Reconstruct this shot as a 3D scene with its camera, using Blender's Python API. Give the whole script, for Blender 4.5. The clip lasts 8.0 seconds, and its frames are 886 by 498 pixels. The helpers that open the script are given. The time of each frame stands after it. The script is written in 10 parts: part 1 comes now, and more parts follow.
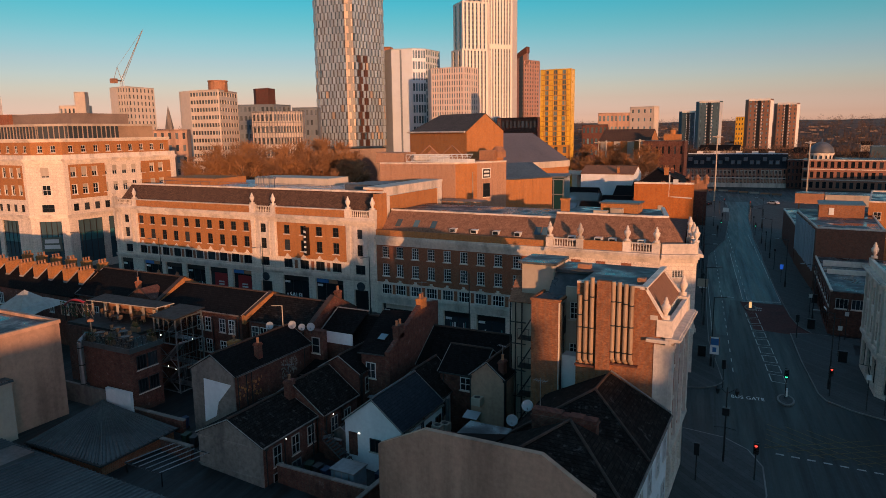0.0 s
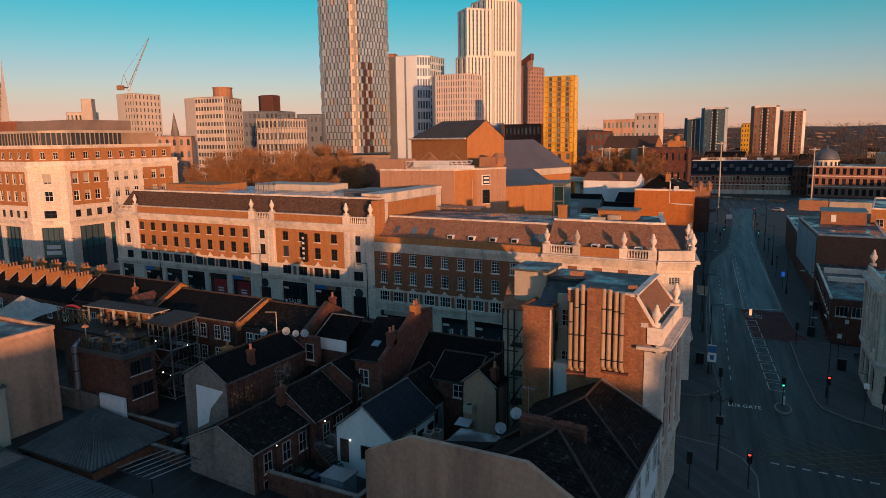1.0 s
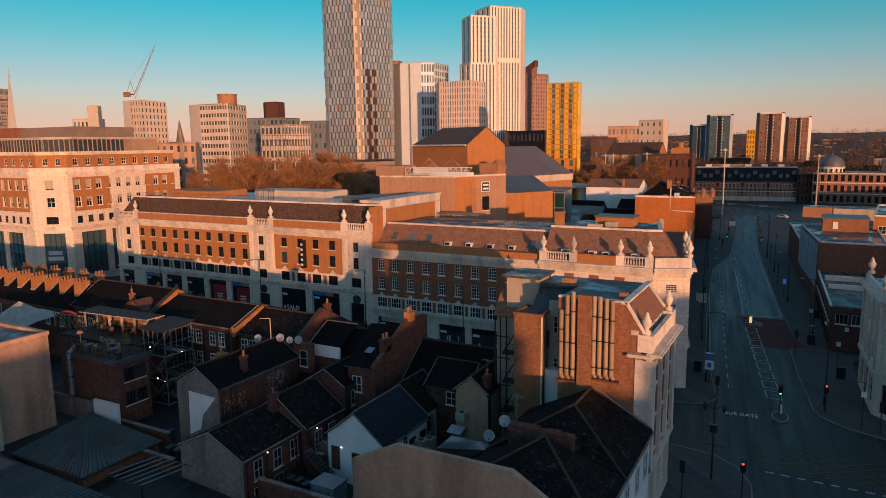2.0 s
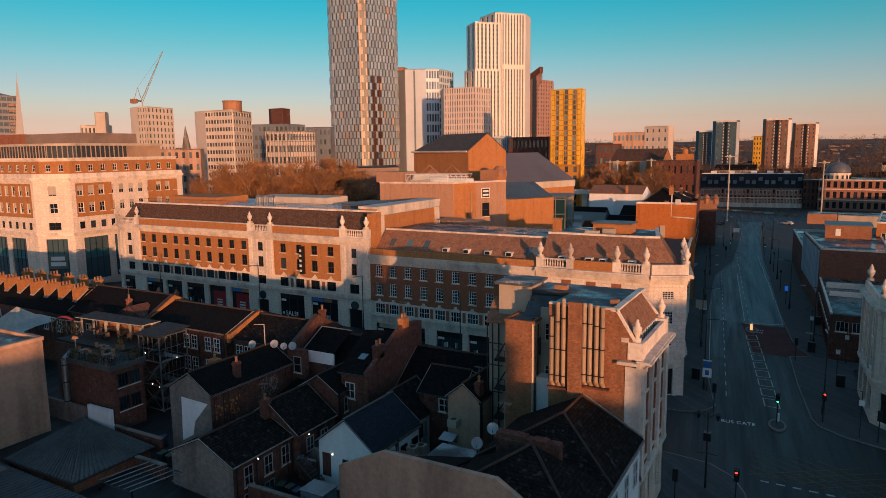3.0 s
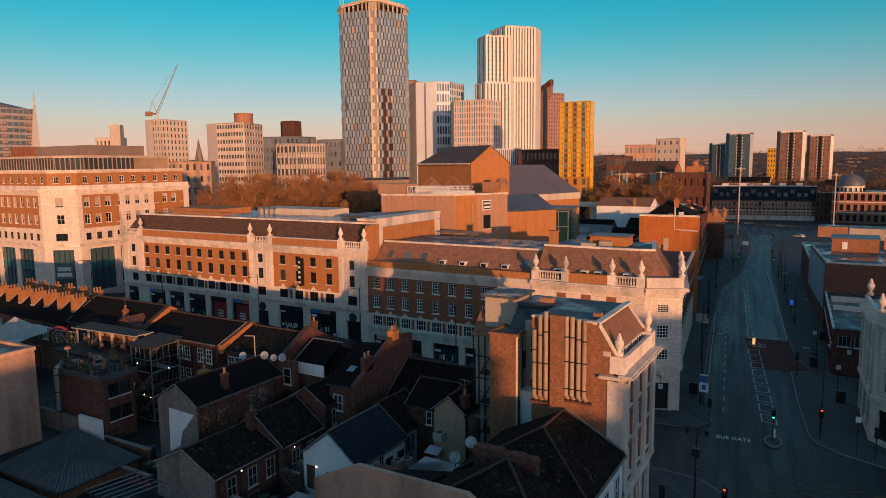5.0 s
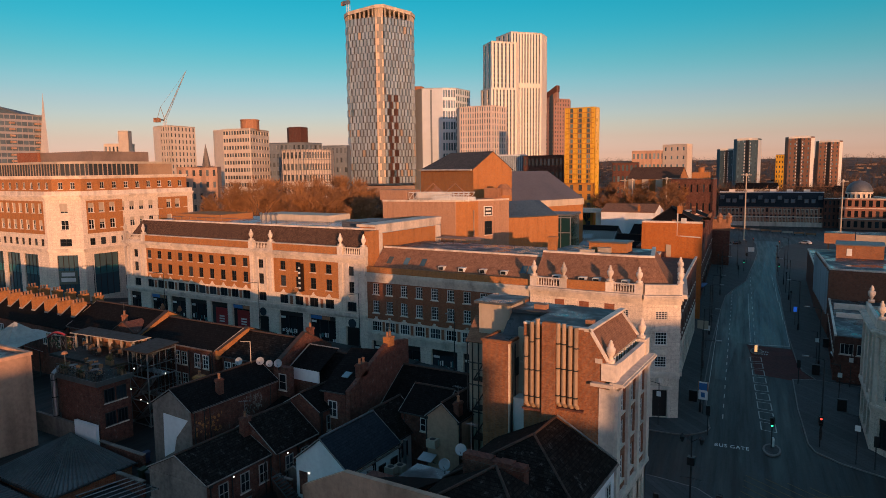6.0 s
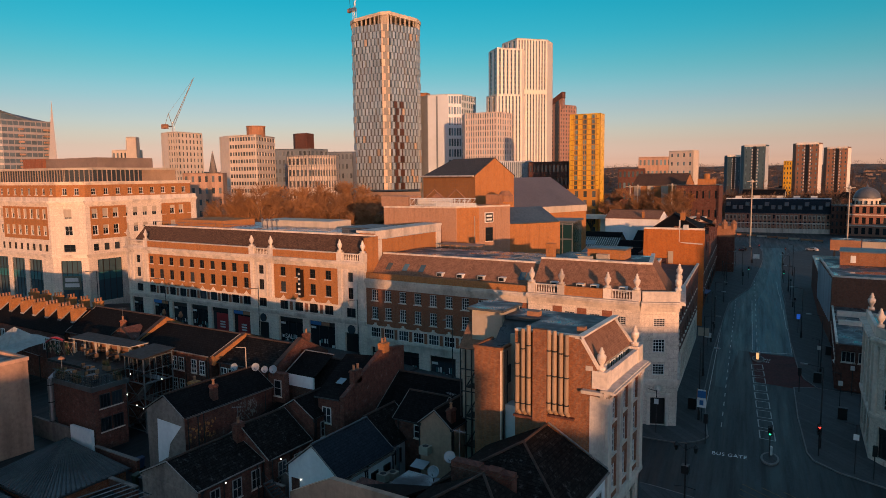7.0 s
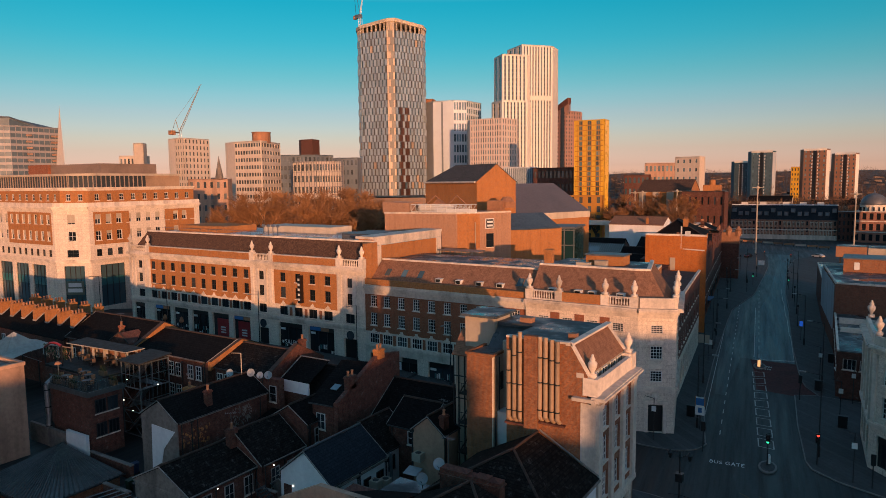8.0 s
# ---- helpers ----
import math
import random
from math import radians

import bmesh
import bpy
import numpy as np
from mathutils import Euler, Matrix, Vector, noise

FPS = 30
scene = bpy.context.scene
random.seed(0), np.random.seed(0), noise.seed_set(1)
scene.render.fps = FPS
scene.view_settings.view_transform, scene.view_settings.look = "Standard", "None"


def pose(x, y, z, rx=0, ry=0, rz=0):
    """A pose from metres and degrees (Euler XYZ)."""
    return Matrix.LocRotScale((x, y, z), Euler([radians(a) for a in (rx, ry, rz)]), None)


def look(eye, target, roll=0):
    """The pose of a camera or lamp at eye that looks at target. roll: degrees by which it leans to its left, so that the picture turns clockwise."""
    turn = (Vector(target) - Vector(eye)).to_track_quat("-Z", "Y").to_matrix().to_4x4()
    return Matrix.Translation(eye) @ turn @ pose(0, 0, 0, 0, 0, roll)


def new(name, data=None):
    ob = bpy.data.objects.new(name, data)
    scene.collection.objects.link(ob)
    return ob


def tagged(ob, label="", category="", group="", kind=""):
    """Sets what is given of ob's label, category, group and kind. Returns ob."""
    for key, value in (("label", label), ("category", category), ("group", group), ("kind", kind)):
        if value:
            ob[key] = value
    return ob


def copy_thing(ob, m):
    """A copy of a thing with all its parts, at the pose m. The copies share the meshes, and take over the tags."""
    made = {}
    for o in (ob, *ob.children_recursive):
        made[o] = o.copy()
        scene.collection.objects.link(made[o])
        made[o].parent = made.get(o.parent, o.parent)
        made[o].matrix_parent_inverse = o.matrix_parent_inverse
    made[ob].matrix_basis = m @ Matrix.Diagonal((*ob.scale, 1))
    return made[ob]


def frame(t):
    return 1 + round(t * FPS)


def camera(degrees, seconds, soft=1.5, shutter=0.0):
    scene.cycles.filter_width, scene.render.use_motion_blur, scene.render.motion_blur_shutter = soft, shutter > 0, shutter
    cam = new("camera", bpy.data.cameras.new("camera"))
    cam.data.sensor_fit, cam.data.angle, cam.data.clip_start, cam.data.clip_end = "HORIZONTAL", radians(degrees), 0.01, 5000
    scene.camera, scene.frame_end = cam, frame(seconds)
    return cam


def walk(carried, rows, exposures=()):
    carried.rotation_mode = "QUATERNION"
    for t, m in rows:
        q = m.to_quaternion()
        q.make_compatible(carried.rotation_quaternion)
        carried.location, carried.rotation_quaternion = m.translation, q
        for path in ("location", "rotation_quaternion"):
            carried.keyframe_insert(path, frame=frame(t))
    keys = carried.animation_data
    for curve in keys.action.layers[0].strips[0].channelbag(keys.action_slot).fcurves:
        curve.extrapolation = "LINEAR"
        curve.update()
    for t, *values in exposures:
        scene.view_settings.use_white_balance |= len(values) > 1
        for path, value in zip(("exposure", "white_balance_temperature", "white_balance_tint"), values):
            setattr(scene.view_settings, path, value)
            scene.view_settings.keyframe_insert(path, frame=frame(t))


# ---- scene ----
cam = camera(66.2, 8.0, soft=0.7)
METRES, EYE, TILT, LEAN, TURN = 10.0, 30.0, 0.0, 0.0, 27.5
ROWS = [
    (0.0, 0.0, 0.0, 0.0, -0.13, -9.85, 0.74),
    (0.5, 0.0623, 0.0031, 0.0007, 0.14, -9.58, 0.74),
    (1.0, 0.1248, 0.0066, 0.0011, 0.4, -9.31, 0.73),
    (1.5, 0.1836, 0.0096, 0.0022, 0.64, -9.04, 0.72),
    (3.0, 0.3764, 0.0226, 0.004, 1.49, -8.25, 0.7),
    (3.5, 0.4358, 0.0258, 0.0034, 1.76, -8.0, 0.69),
    (4.0, 0.4987, 0.0295, 0.0035, 2.05, -7.74, 0.69),
    (4.5, 0.5616, 0.0334, 0.003, 2.37, -7.48, 0.68),
    (6.0, 0.7481, 0.0529, 0.0041, 3.37, -6.73, 0.65),
    (6.5, 0.8112, 0.0588, 0.0044, 3.7, -6.47, 0.63),
    (7.0, 0.875, 0.0647, 0.0053, 4.02, -6.21, 0.62),
    (7.5, 0.9331, 0.0705, 0.0063, 4.31, -5.97, 0.61),
    (8.0, 0.9965, 0.0781, 0.0065, 4.63, -5.71, 0.59),
]
walk(cam, [(t, pose(0, 0, EYE, TILT, LEAN, TURN) @ pose(METRES * x, METRES * y, METRES * z, 90 + pitch, roll, yaw)) for t, x, y, z, yaw, pitch, roll in ROWS],
     exposures=[(0.0, 0.05), (8.0, 0.05)])

# ---- world, sun ----
SUN_TO = Vector((-0.72, 0.69, -0.062)).normalized()      # the way the sunlight travels
SUN_ELEV = math.asin(-SUN_TO.z)
SUN_AZ = math.atan2(-SUN_TO.x, -SUN_TO.y)                # clockwise from +y

world = bpy.data.worlds.new("world")
scene.world = world
world.use_nodes = True
wn = world.node_tree.nodes
sky = wn.new("ShaderNodeTexSky")
sky.sky_type = "NISHITA"
sky.sun_disc = False
sky.sun_elevation = SUN_ELEV
sky.sun_rotation = SUN_AZ
sky.air_density = 1.0
sky.dust_density = 0.8
sky.ozone_density = 1.0
# the sky's own warmth (red over blue) steers its grade: teal overhead, peach near the horizon
wl = world.node_tree.links
sep = wn.new("ShaderNodeSeparateColor")
wl.new(sky.outputs[0], sep.inputs[0])
ratio = wn.new("ShaderNodeMath")
ratio.operation = "DIVIDE"
wl.new(sep.outputs[0], ratio.inputs[0])
wl.new(sep.outputs[2], ratio.inputs[1])
warm = wn.new("ShaderNodeMapRange")
warm.inputs[1].default_value, warm.inputs[2].default_value = 0.0, 16.0
wl.new(ratio.outputs[0], warm.inputs[0])
grade = wn.new("ShaderNodeValToRGB")
stops = grade.color_ramp.elements
stops[0].position, stops[1].position = 0.0275, 0.6321
stops[0].color, stops[1].color = (0.165, 0.188, 0.22, 1), (0.1776, 0.1814, 0.7432, 1)
for pos, col in ((0.0393, (0.078, 0.131, 0.176)), (0.04655, (0.00375, 0.09095, 0.1285)), (0.0549, (0.012, 0.09205, 0.1348)), (0.0678, (0.03145, 0.0922, 0.1395)), (0.083, (0.05175, 0.0936, 0.1565)), (0.1051, (0.06995, 0.09365, 0.1734)), (0.1391, (0.0832, 0.09935, 0.1986)), (0.1848, (0.09495, 0.1022, 0.22)), (0.2697, (0.1074, 0.106, 0.2769)), (0.5141, (0.1394, 0.1409, 0.5367))):
    el = stops.new(pos)
    el.color = (*col, 1)
wl.new(warm.outputs[0], grade.inputs[0])
tint = wn.new("ShaderNodeMix")
tint.data_type, tint.blend_type = "RGBA", "MULTIPLY"
tint.inputs[0].default_value = 1.0
wl.new(sky.outputs[0], tint.inputs[6])
wl.new(grade.outputs[0], tint.inputs[7])
double = wn.new("ShaderNodeVectorMath")
double.operation = "SCALE"
double.inputs[3].default_value = 16.0
wl.new(tint.outputs[2], double.inputs[0])
wl.new(double.outputs[0], wn["Background"].inputs[0])
wn["Background"].inputs[1].default_value = 0.11

sun_data = bpy.data.lights.new("sun", "SUN")
sun_data.energy = 4.6
sun_data.angle = radians(0.5)
sun_data.color = (1.0, 0.46, 0.205)
sun = new("sun", sun_data)
sun.matrix_basis = look((60, -60, 80), Vector((60, -60, 80)) + SUN_TO)

# ---- materials ----
MATS = {}


def _mat(name):
    m = bpy.data.materials.new(name)
    m.use_nodes = True
    MATS[name] = m
    return m, m.node_tree.nodes, m.node_tree.links, m.node_tree.nodes["Principled BSDF"]


def _mix(n, l, kind, a, b, fac):
    x = n.new("ShaderNodeMix")
    x.data_type, x.blend_type = "RGBA", kind
    for i, v in ((0, fac), (6, a), (7, b)):
        if isinstance(v, (tuple, list)):
            x.inputs[i].default_value = (*v[:3], 1)
        elif isinstance(v, (int, float)):
            x.inputs[i].default_value = v
        else:
            l.new(v, x.inputs[i])
    return x.outputs[2]


def _noise(n, l, vec, scale, detail=4.0, rough=0.6):
    t = n.new("ShaderNodeTexNoise")
    t.inputs["Scale"].default_value, t.inputs["Detail"].default_value, t.inputs["Roughness"].default_value = scale, detail, rough
    l.new(vec, t.inputs["Vector"])
    return t.outputs["Fac"]


def _ramp(n, l, fac, lo, hi, a=0.0, b=1.0):
    r = n.new("ShaderNodeMapRange")
    r.inputs[1].default_value, r.inputs[2].default_value, r.inputs[3].default_value, r.inputs[4].default_value = lo, hi, a, b
    l.new(fac, r.inputs[0])
    return r.outputs[0]


def plain(name, col, rough=0.8, metal=0.0, var=0.25, big=0.15, small=2.5, bump=0.15, stain=0.25, streak=False, spread=0.12, wet=0.0, island=0.0):
    """A surface with blotches at two scales, fine relief and a slight difference from piece to piece."""
    m, n, l, p = _mat(name)
    geo, info = n.new("ShaderNodeNewGeometry"), n.new("ShaderNodeObjectInfo")
    vec = geo.outputs["Position"]
    if streak:
        mp = n.new("ShaderNodeMapping")
        mp.inputs["Scale"].default_value = (1, 1, 0.16)
        l.new(vec, mp.inputs["Vector"])
        svec = mp.outputs[0]
    else:
        svec = vec
    f1, f2 = _noise(n, l, svec, big, 5), _noise(n, l, vec, small, 6, 0.7)
    dark = tuple(c * (1 - stain * 1.6) for c in col)
    c = _mix(n, l, "MIX", col, dark, _ramp(n, l, f1, 0.45, 0.72))
    c = _mix(n, l, "MULTIPLY", c, (1 - var, 1 - var, 1 - var * 0.9), _ramp(n, l, f2, 0.4, 0.7))
    c = _mix(n, l, "MULTIPLY", c, (1 - spread * 2, 1 - spread * 2, 1 - spread * 2), info.outputs["Random"])
    if island:
        c = _mix(n, l, "MULTIPLY", c, (1 - island, 1 - island, 1 - island), geo.outputs["Random Per Island"])
    l.new(c, p.inputs["Base Color"])
    l.new(_ramp(n, l, f1 if wet else f2, 0.4 if wet else 0.3, 0.56 if wet else 0.7, max(rough - 0.12 - wet, 0.03), min(rough + 0.1, 1)), p.inputs["Roughness"])
    p.inputs["Metallic"].default_value = metal
    if bump:
        b = n.new("ShaderNodeBump")
        b.inputs["Strength"].default_value, b.inputs["Distance"].default_value = bump, 0.05
        l.new(f2, b.inputs["Height"])
        l.new(b.outputs[0], p.inputs["Normal"])
    return m


def coursed(name, col, col2, joint, bw, bh, jw=0.012, rough=0.85, stain=0.3, bump=0.4, slope=False, jmix=1.0, grit=0.0):
    """Bricks, slates or tiles in courses, laid in the wall's own plane."""
    m, n, l, p = _mat(name)
    geo = n.new("ShaderNodeNewGeometry")
    sep = n.new("ShaderNodeSeparateXYZ")
    l.new(geo.outputs["Position"], sep.inputs[0])
    comb = n.new("ShaderNodeCombineXYZ")
    if slope:      # courses follow height; along the slope use the level run x or y
        l.new(sep.outputs[0], comb.inputs[0])
        add = n.new("ShaderNodeMath")
        add.operation = "ADD"
        l.new(sep.outputs[1], add.inputs[0])
        mul = n.new("ShaderNodeMath")
        mul.operation = "MULTIPLY"
        mul.inputs[1].default_value = 1.2
        l.new(sep.outputs[2], mul.inputs[0])
        l.new(mul.outputs[0], comb.inputs[1])
        l.new(sep.outputs[0], add.inputs[1])
        l.new(add.outputs[0], comb.inputs[0])
    else:
        add = n.new("ShaderNodeMath")
        add.operation = "ADD"
        l.new(sep.outputs[0], add.inputs[0])
        l.new(sep.outputs[1], add.inputs[1])
        l.new(add.outputs[0], comb.inputs[0])
        l.new(sep.outputs[2], comb.inputs[1])
    br = n.new("ShaderNodeTexBrick")
    br.inputs["Scale"].default_value = 1.0
    br.inputs["Brick Width"].default_value, br.inputs["Row Height"].default_value = bw, bh
    br.inputs["Mortar Size"].default_value = jw
    br.inputs["Color1"].default_value, br.inputs["Color2"].default_value, br.inputs["Mortar"].default_value = (*col, 1), (*col2, 1), (*joint, 1)
    l.new(comb.outputs[0], br.inputs["Vector"])
    f1, f2 = _noise(n, l, geo.outputs["Position"], 0.22, 6, 0.65), _noise(n, l, geo.outputs["Position"], 3.0, 5)
    mean = tuple((a + b) / 2 for a, b in zip(col, col2))
    c = _mix(n, l, "MIX", mean, br.outputs["Color"], jmix)
    c = _mix(n, l, "MIX", c, tuple(v * 0.45 for v in mean), _ramp(n, l, f1, 0.5, 0.8, 0, stain * 1.5))
    c = _mix(n, l, "MULTIPLY", c, (0.66, 0.66, 0.68) if slope else (0.84, 0.83, 0.83), _ramp(n, l, f2, 0.4, 0.68))
    c = _mix(n, l, "MULTIPLY", c, (0.78, 0.76, 0.75), _ramp(n, l, _noise(n, l, geo.outputs["Position"], 8.0, 3, 0.7), 0.42, 0.62))
    tall = n.new("ShaderNodeMapping")
    tall.inputs["Scale"].default_value = (1, 1, 0.1)
    l.new(geo.outputs["Position"], tall.inputs["Vector"])
    c = _mix(n, l, "MULTIPLY", c, (0.80, 0.79, 0.79), _ramp(n, l, _noise(n, l, tall.outputs[0], 1.3, 4, 0.7), 0.48, 0.72))
    if slope:      # lichen flecks on the slates
        c = _mix(n, l, "MIX", c, (0.10, 0.09, 0.08), _ramp(n, l, _noise(n, l, geo.outputs["Position"], 5.5, 3, 0.75), 0.66, 0.73, 0, 0.5))
    if grit:      # soot, patched pointing and pale salts
        gn = _noise(n, l, geo.outputs["Position"], 1.7, 6, 0.75)
        c = _mix(n, l, "MIX", c, tuple(v * 0.3 for v in mean), _ramp(n, l, gn, 0.5, 0.66, 0, grit))
        c = _mix(n, l, "MIX", c, tuple(v * 0.6 + 0.16 for v in mean), _ramp(n, l, gn, 0.42, 0.30, 0, max(grit - 0.4, 0.0) * 1.6))
    l.new(c, p.inputs["Base Color"])
    p.inputs["Roughness"].default_value = rough
    p.inputs["Specular IOR Level"].default_value = 0.06 if slope else 0.3
    b = n.new("ShaderNodeBump")
    b.inputs["Strength"].default_value, b.inputs["Distance"].default_value = bump, 0.02
    h = _mix(n, l, "ADD", br.outputs["Color"], f2, 0.3 if slope else 0.08)
    l.new(h, b.inputs["Height"])
    l.new(b.outputs[0], p.inputs["Normal"])
    return m


def tarmac(name, base, worn, rough=0.6, amount=0.6, streak=0.5):
    """Rolled asphalt: tyre-worn streaks tinted like reflected sky, relaid patches, damp stains and grit."""
    m, n, l, p = _mat(name)
    geo = n.new("ShaderNodeNewGeometry")
    pos = geo.outputs["Position"]
    turn = n.new("ShaderNodeMapping")
    turn.inputs["Rotation"].default_value = (0, 0, radians(-7.3))
    l.new(pos, turn.inputs["Vector"])
    along = n.new("ShaderNodeMapping")
    along.inputs["Scale"].default_value = (1.0, 0.022, 1.0)
    l.new(turn.outputs[0], along.inputs["Vector"])
    tracks = _noise(n, l, along.outputs[0], 1.5, 5, 0.65)
    drawn = n.new("ShaderNodeMapping")
    drawn.inputs["Scale"].default_value = (1.0, 0.055, 1.0)
    l.new(turn.outputs[0], drawn.inputs["Vector"])
    blots, grit = _noise(n, l, drawn.outputs[0], 0.75, 9, 0.74), _noise(n, l, pos, 2.2, 6, 0.75)
    c = _mix(n, l, "MIX", base, worn, _ramp(n, l, tracks, 0.40, 0.62, 0, amount))
    c = _mix(n, l, "MIX", c, tuple(v * 0.3 for v in base), _ramp(n, l, blots, 0.49, 0.55, 0, 0.8))
    patch = n.new("ShaderNodeTexBrick")
    for key, v in (("Scale", 1.0), ("Brick Width", 3.1), ("Row Height", 7.3), ("Mortar Size", 0.05), ("Bias", -0.1)):
        patch.inputs[key].default_value = v
    patch.inputs["Color1"].default_value, patch.inputs["Color2"].default_value, patch.inputs["Mortar"].default_value = (1, 1, 1, 1), (0.5, 0.5, 0.52, 1), (0.35, 0.35, 0.36, 1)
    l.new(turn.outputs[0], patch.inputs["Vector"])
    c = _mix(n, l, "MULTIPLY", c, patch.outputs["Color"], streak)
    c = _mix(n, l, "MULTIPLY", c, (0.55, 0.55, 0.57), _ramp(n, l, grit, 0.42, 0.66))
    l.new(c, p.inputs["Base Color"])
    l.new(_ramp(n, l, blots, 0.42, 0.6, rough + 0.12, rough - 0.1), p.inputs["Roughness"])
    b = n.new("ShaderNodeBump")
    b.inputs["Strength"].default_value, b.inputs["Distance"].default_value = 0.2, 0.03
    l.new(grit, b.inputs["Height"])
    l.new(b.outputs[0], p.inputs["Normal"])
    return m


def glass(name, col=(0.012, 0.016, 0.02), rough=0.06, spec=0.4):
    """Window glass before a dark room: a clear gloss over a dim interior, each pane a little different."""
    m, n, l, p = _mat(name)
    info = n.new("ShaderNodeObjectInfo")
    c = _mix(n, l, "MIX", col, tuple(v * 3.0 + 0.01 for v in col), _ramp(n, l, info.outputs["Random"], 0.55, 1.0))
    l.new(c, p.inputs["Base Color"])
    p.inputs["Roughness"].default_value = rough
    p.inputs["Specular IOR Level"].default_value = spec
    geo = n.new("ShaderNodeNewGeometry")
    b = n.new("ShaderNodeBump")
    b.inputs["Strength"].default_value, b.inputs["Distance"].default_value = 0.04, 0.02
    l.new(_noise(n, l, geo.outputs["Position"], 0.8, 2), b.inputs["Height"])
    l.new(b.outputs[0], p.inputs["Normal"])
    return m


def lit(name, col, power):
    m, n, l, p = _mat(name)
    p.inputs["Base Color"].default_value = (*col, 1)
    p.inputs["Emission Color"].default_value = (*col, 1)
    p.inputs["Emission Strength"].default_value = power
    return m


BRICK = coursed("brick_red", (0.34, 0.10, 0.045), (0.25, 0.07, 0.034), (0.28, 0.17, 0.11), 0.235, 0.085, stain=0.12, grit=0.3)
BRICK_DK = coursed("brick_sooty", (0.175, 0.058, 0.040), (0.105, 0.034, 0.026), (0.12, 0.08, 0.062), 0.235, 0.085, stain=0.3, grit=0.75)
BRICK_OR = coursed("brick_orange", (0.52, 0.205, 0.055), (0.43, 0.158, 0.042), (0.35, 0.2, 0.11), 0.235, 0.085, stain=0.1, grit=0.2)
BRICK_BR = coursed("brick_brown", (0.40, 0.15, 0.058), (0.26, 0.088, 0.036), (0.25, 0.17, 0.12), 0.235, 0.085, stain=0.2, grit=0.4)
BRICK_HOT = coursed("brick_deep_orange", (0.56, 0.165, 0.026), (0.46, 0.125, 0.02), (0.36, 0.17, 0.07), 0.235, 0.085, stain=0.15, grit=0.3)
BRICK_MD = coursed("brick_umber", (0.235, 0.092, 0.05), (0.165, 0.06, 0.035), (0.15, 0.1, 0.075), 0.235, 0.085, stain=0.25, grit=0.5)
STONE = coursed("portland_stone", (0.80, 0.69, 0.585), (0.74, 0.635, 0.535), (0.50, 0.42, 0.35), 1.1, 0.52, 0.012, stain=0.12, bump=0.08)
STONE_SM = plain("smooth_stone", (0.80, 0.69, 0.585), 0.8, stain=0.28, streak=True, big=0.5)
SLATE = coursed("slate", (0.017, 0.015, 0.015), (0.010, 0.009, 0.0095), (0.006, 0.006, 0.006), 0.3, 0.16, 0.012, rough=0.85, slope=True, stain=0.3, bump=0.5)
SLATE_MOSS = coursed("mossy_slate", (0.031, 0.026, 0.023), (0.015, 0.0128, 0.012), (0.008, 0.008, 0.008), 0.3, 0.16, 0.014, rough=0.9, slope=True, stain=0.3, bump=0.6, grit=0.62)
SLATE_BL = coursed("blue_slate", (0.028, 0.038, 0.052), (0.022, 0.03, 0.042), (0.012, 0.016, 0.02), 0.4, 0.2, 0.012, rough=0.55, slope=True, stain=0.15, bump=0.35)
TILE = coursed("brown_tile", (0.36, 0.195, 0.125), (0.30, 0.155, 0.10), (0.17, 0.10, 0.07), 0.28, 0.15, 0.014, slope=True, stain=0.2, jmix=0.7)
FELT = plain("grey_felt", (0.085, 0.10, 0.11), 0.6, var=0.45, stain=0.45, big=0.3, small=1.4, wet=0.35)
PALE_FELT = plain("pale_felt", (0.42, 0.50, 0.54), 0.42, var=0.3, stain=0.25, big=0.2, small=1.4, wet=0.3)
SLATE_GR = coursed("grey_slate", (0.13, 0.115, 0.105), (0.10, 0.09, 0.085), (0.05, 0.05, 0.05), 0.4, 0.2, 0.012, rough=0.7, slope=True, stain=0.2)
TILE_DK = coursed("dark_tile", (0.19, 0.115, 0.082), (0.12, 0.072, 0.054), (0.05, 0.032, 0.025), 0.28, 0.15, 0.014, slope=True, stain=0.4)
LEAD = plain("lead", (0.12, 0.125, 0.135), 0.5, var=0.3, stain=0.3)
# the teal of the worn tones stands in for sky reflected off wet road
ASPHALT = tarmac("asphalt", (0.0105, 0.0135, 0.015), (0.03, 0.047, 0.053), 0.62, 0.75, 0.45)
WORN_SHEEN = tarmac("worn_sheen_asphalt", (0.018, 0.048, 0.058), (0.078, 0.165, 0.19), 0.55, 0.85, 0.35)
WORN_SHEEN_DK = tarmac("patched_sheen_asphalt", (0.011, 0.026, 0.031), (0.038, 0.074, 0.085), 0.55, 0.8, 0.6)
RED_ROAD = plain("red_asphalt", (0.10, 0.016, 0.013), 0.9, var=0.4, big=0.35, stain=0.3)
PAVING = coursed("paving", (0.078, 0.086, 0.09), (0.055, 0.061, 0.064), (0.022, 0.023, 0.024), 0.9, 0.6, 0.02, stain=0.2)
KERB = plain("kerbstone", (0.20, 0.19, 0.18), 0.75, var=0.3)
PAINT = plain("road_paint", (0.55, 0.54, 0.5), 0.7, var=0.5, small=3.5, big=1.0, stain=0.3)
YELLOW = plain("yellow_paint", (0.16, 0.115, 0.035), 0.7, var=0.5, small=3.5, stain=0.3)
WHITE = plain("white_paint", (0.75, 0.75, 0.73), 0.6, var=0.12, stain=0.12, bump=0.03)
# white paint greyed to stand for frames in shade
DIM_WHITE = plain("shade_dimmed_white", (0.40, 0.39, 0.37), 0.7, var=0.3, stain=0.3)
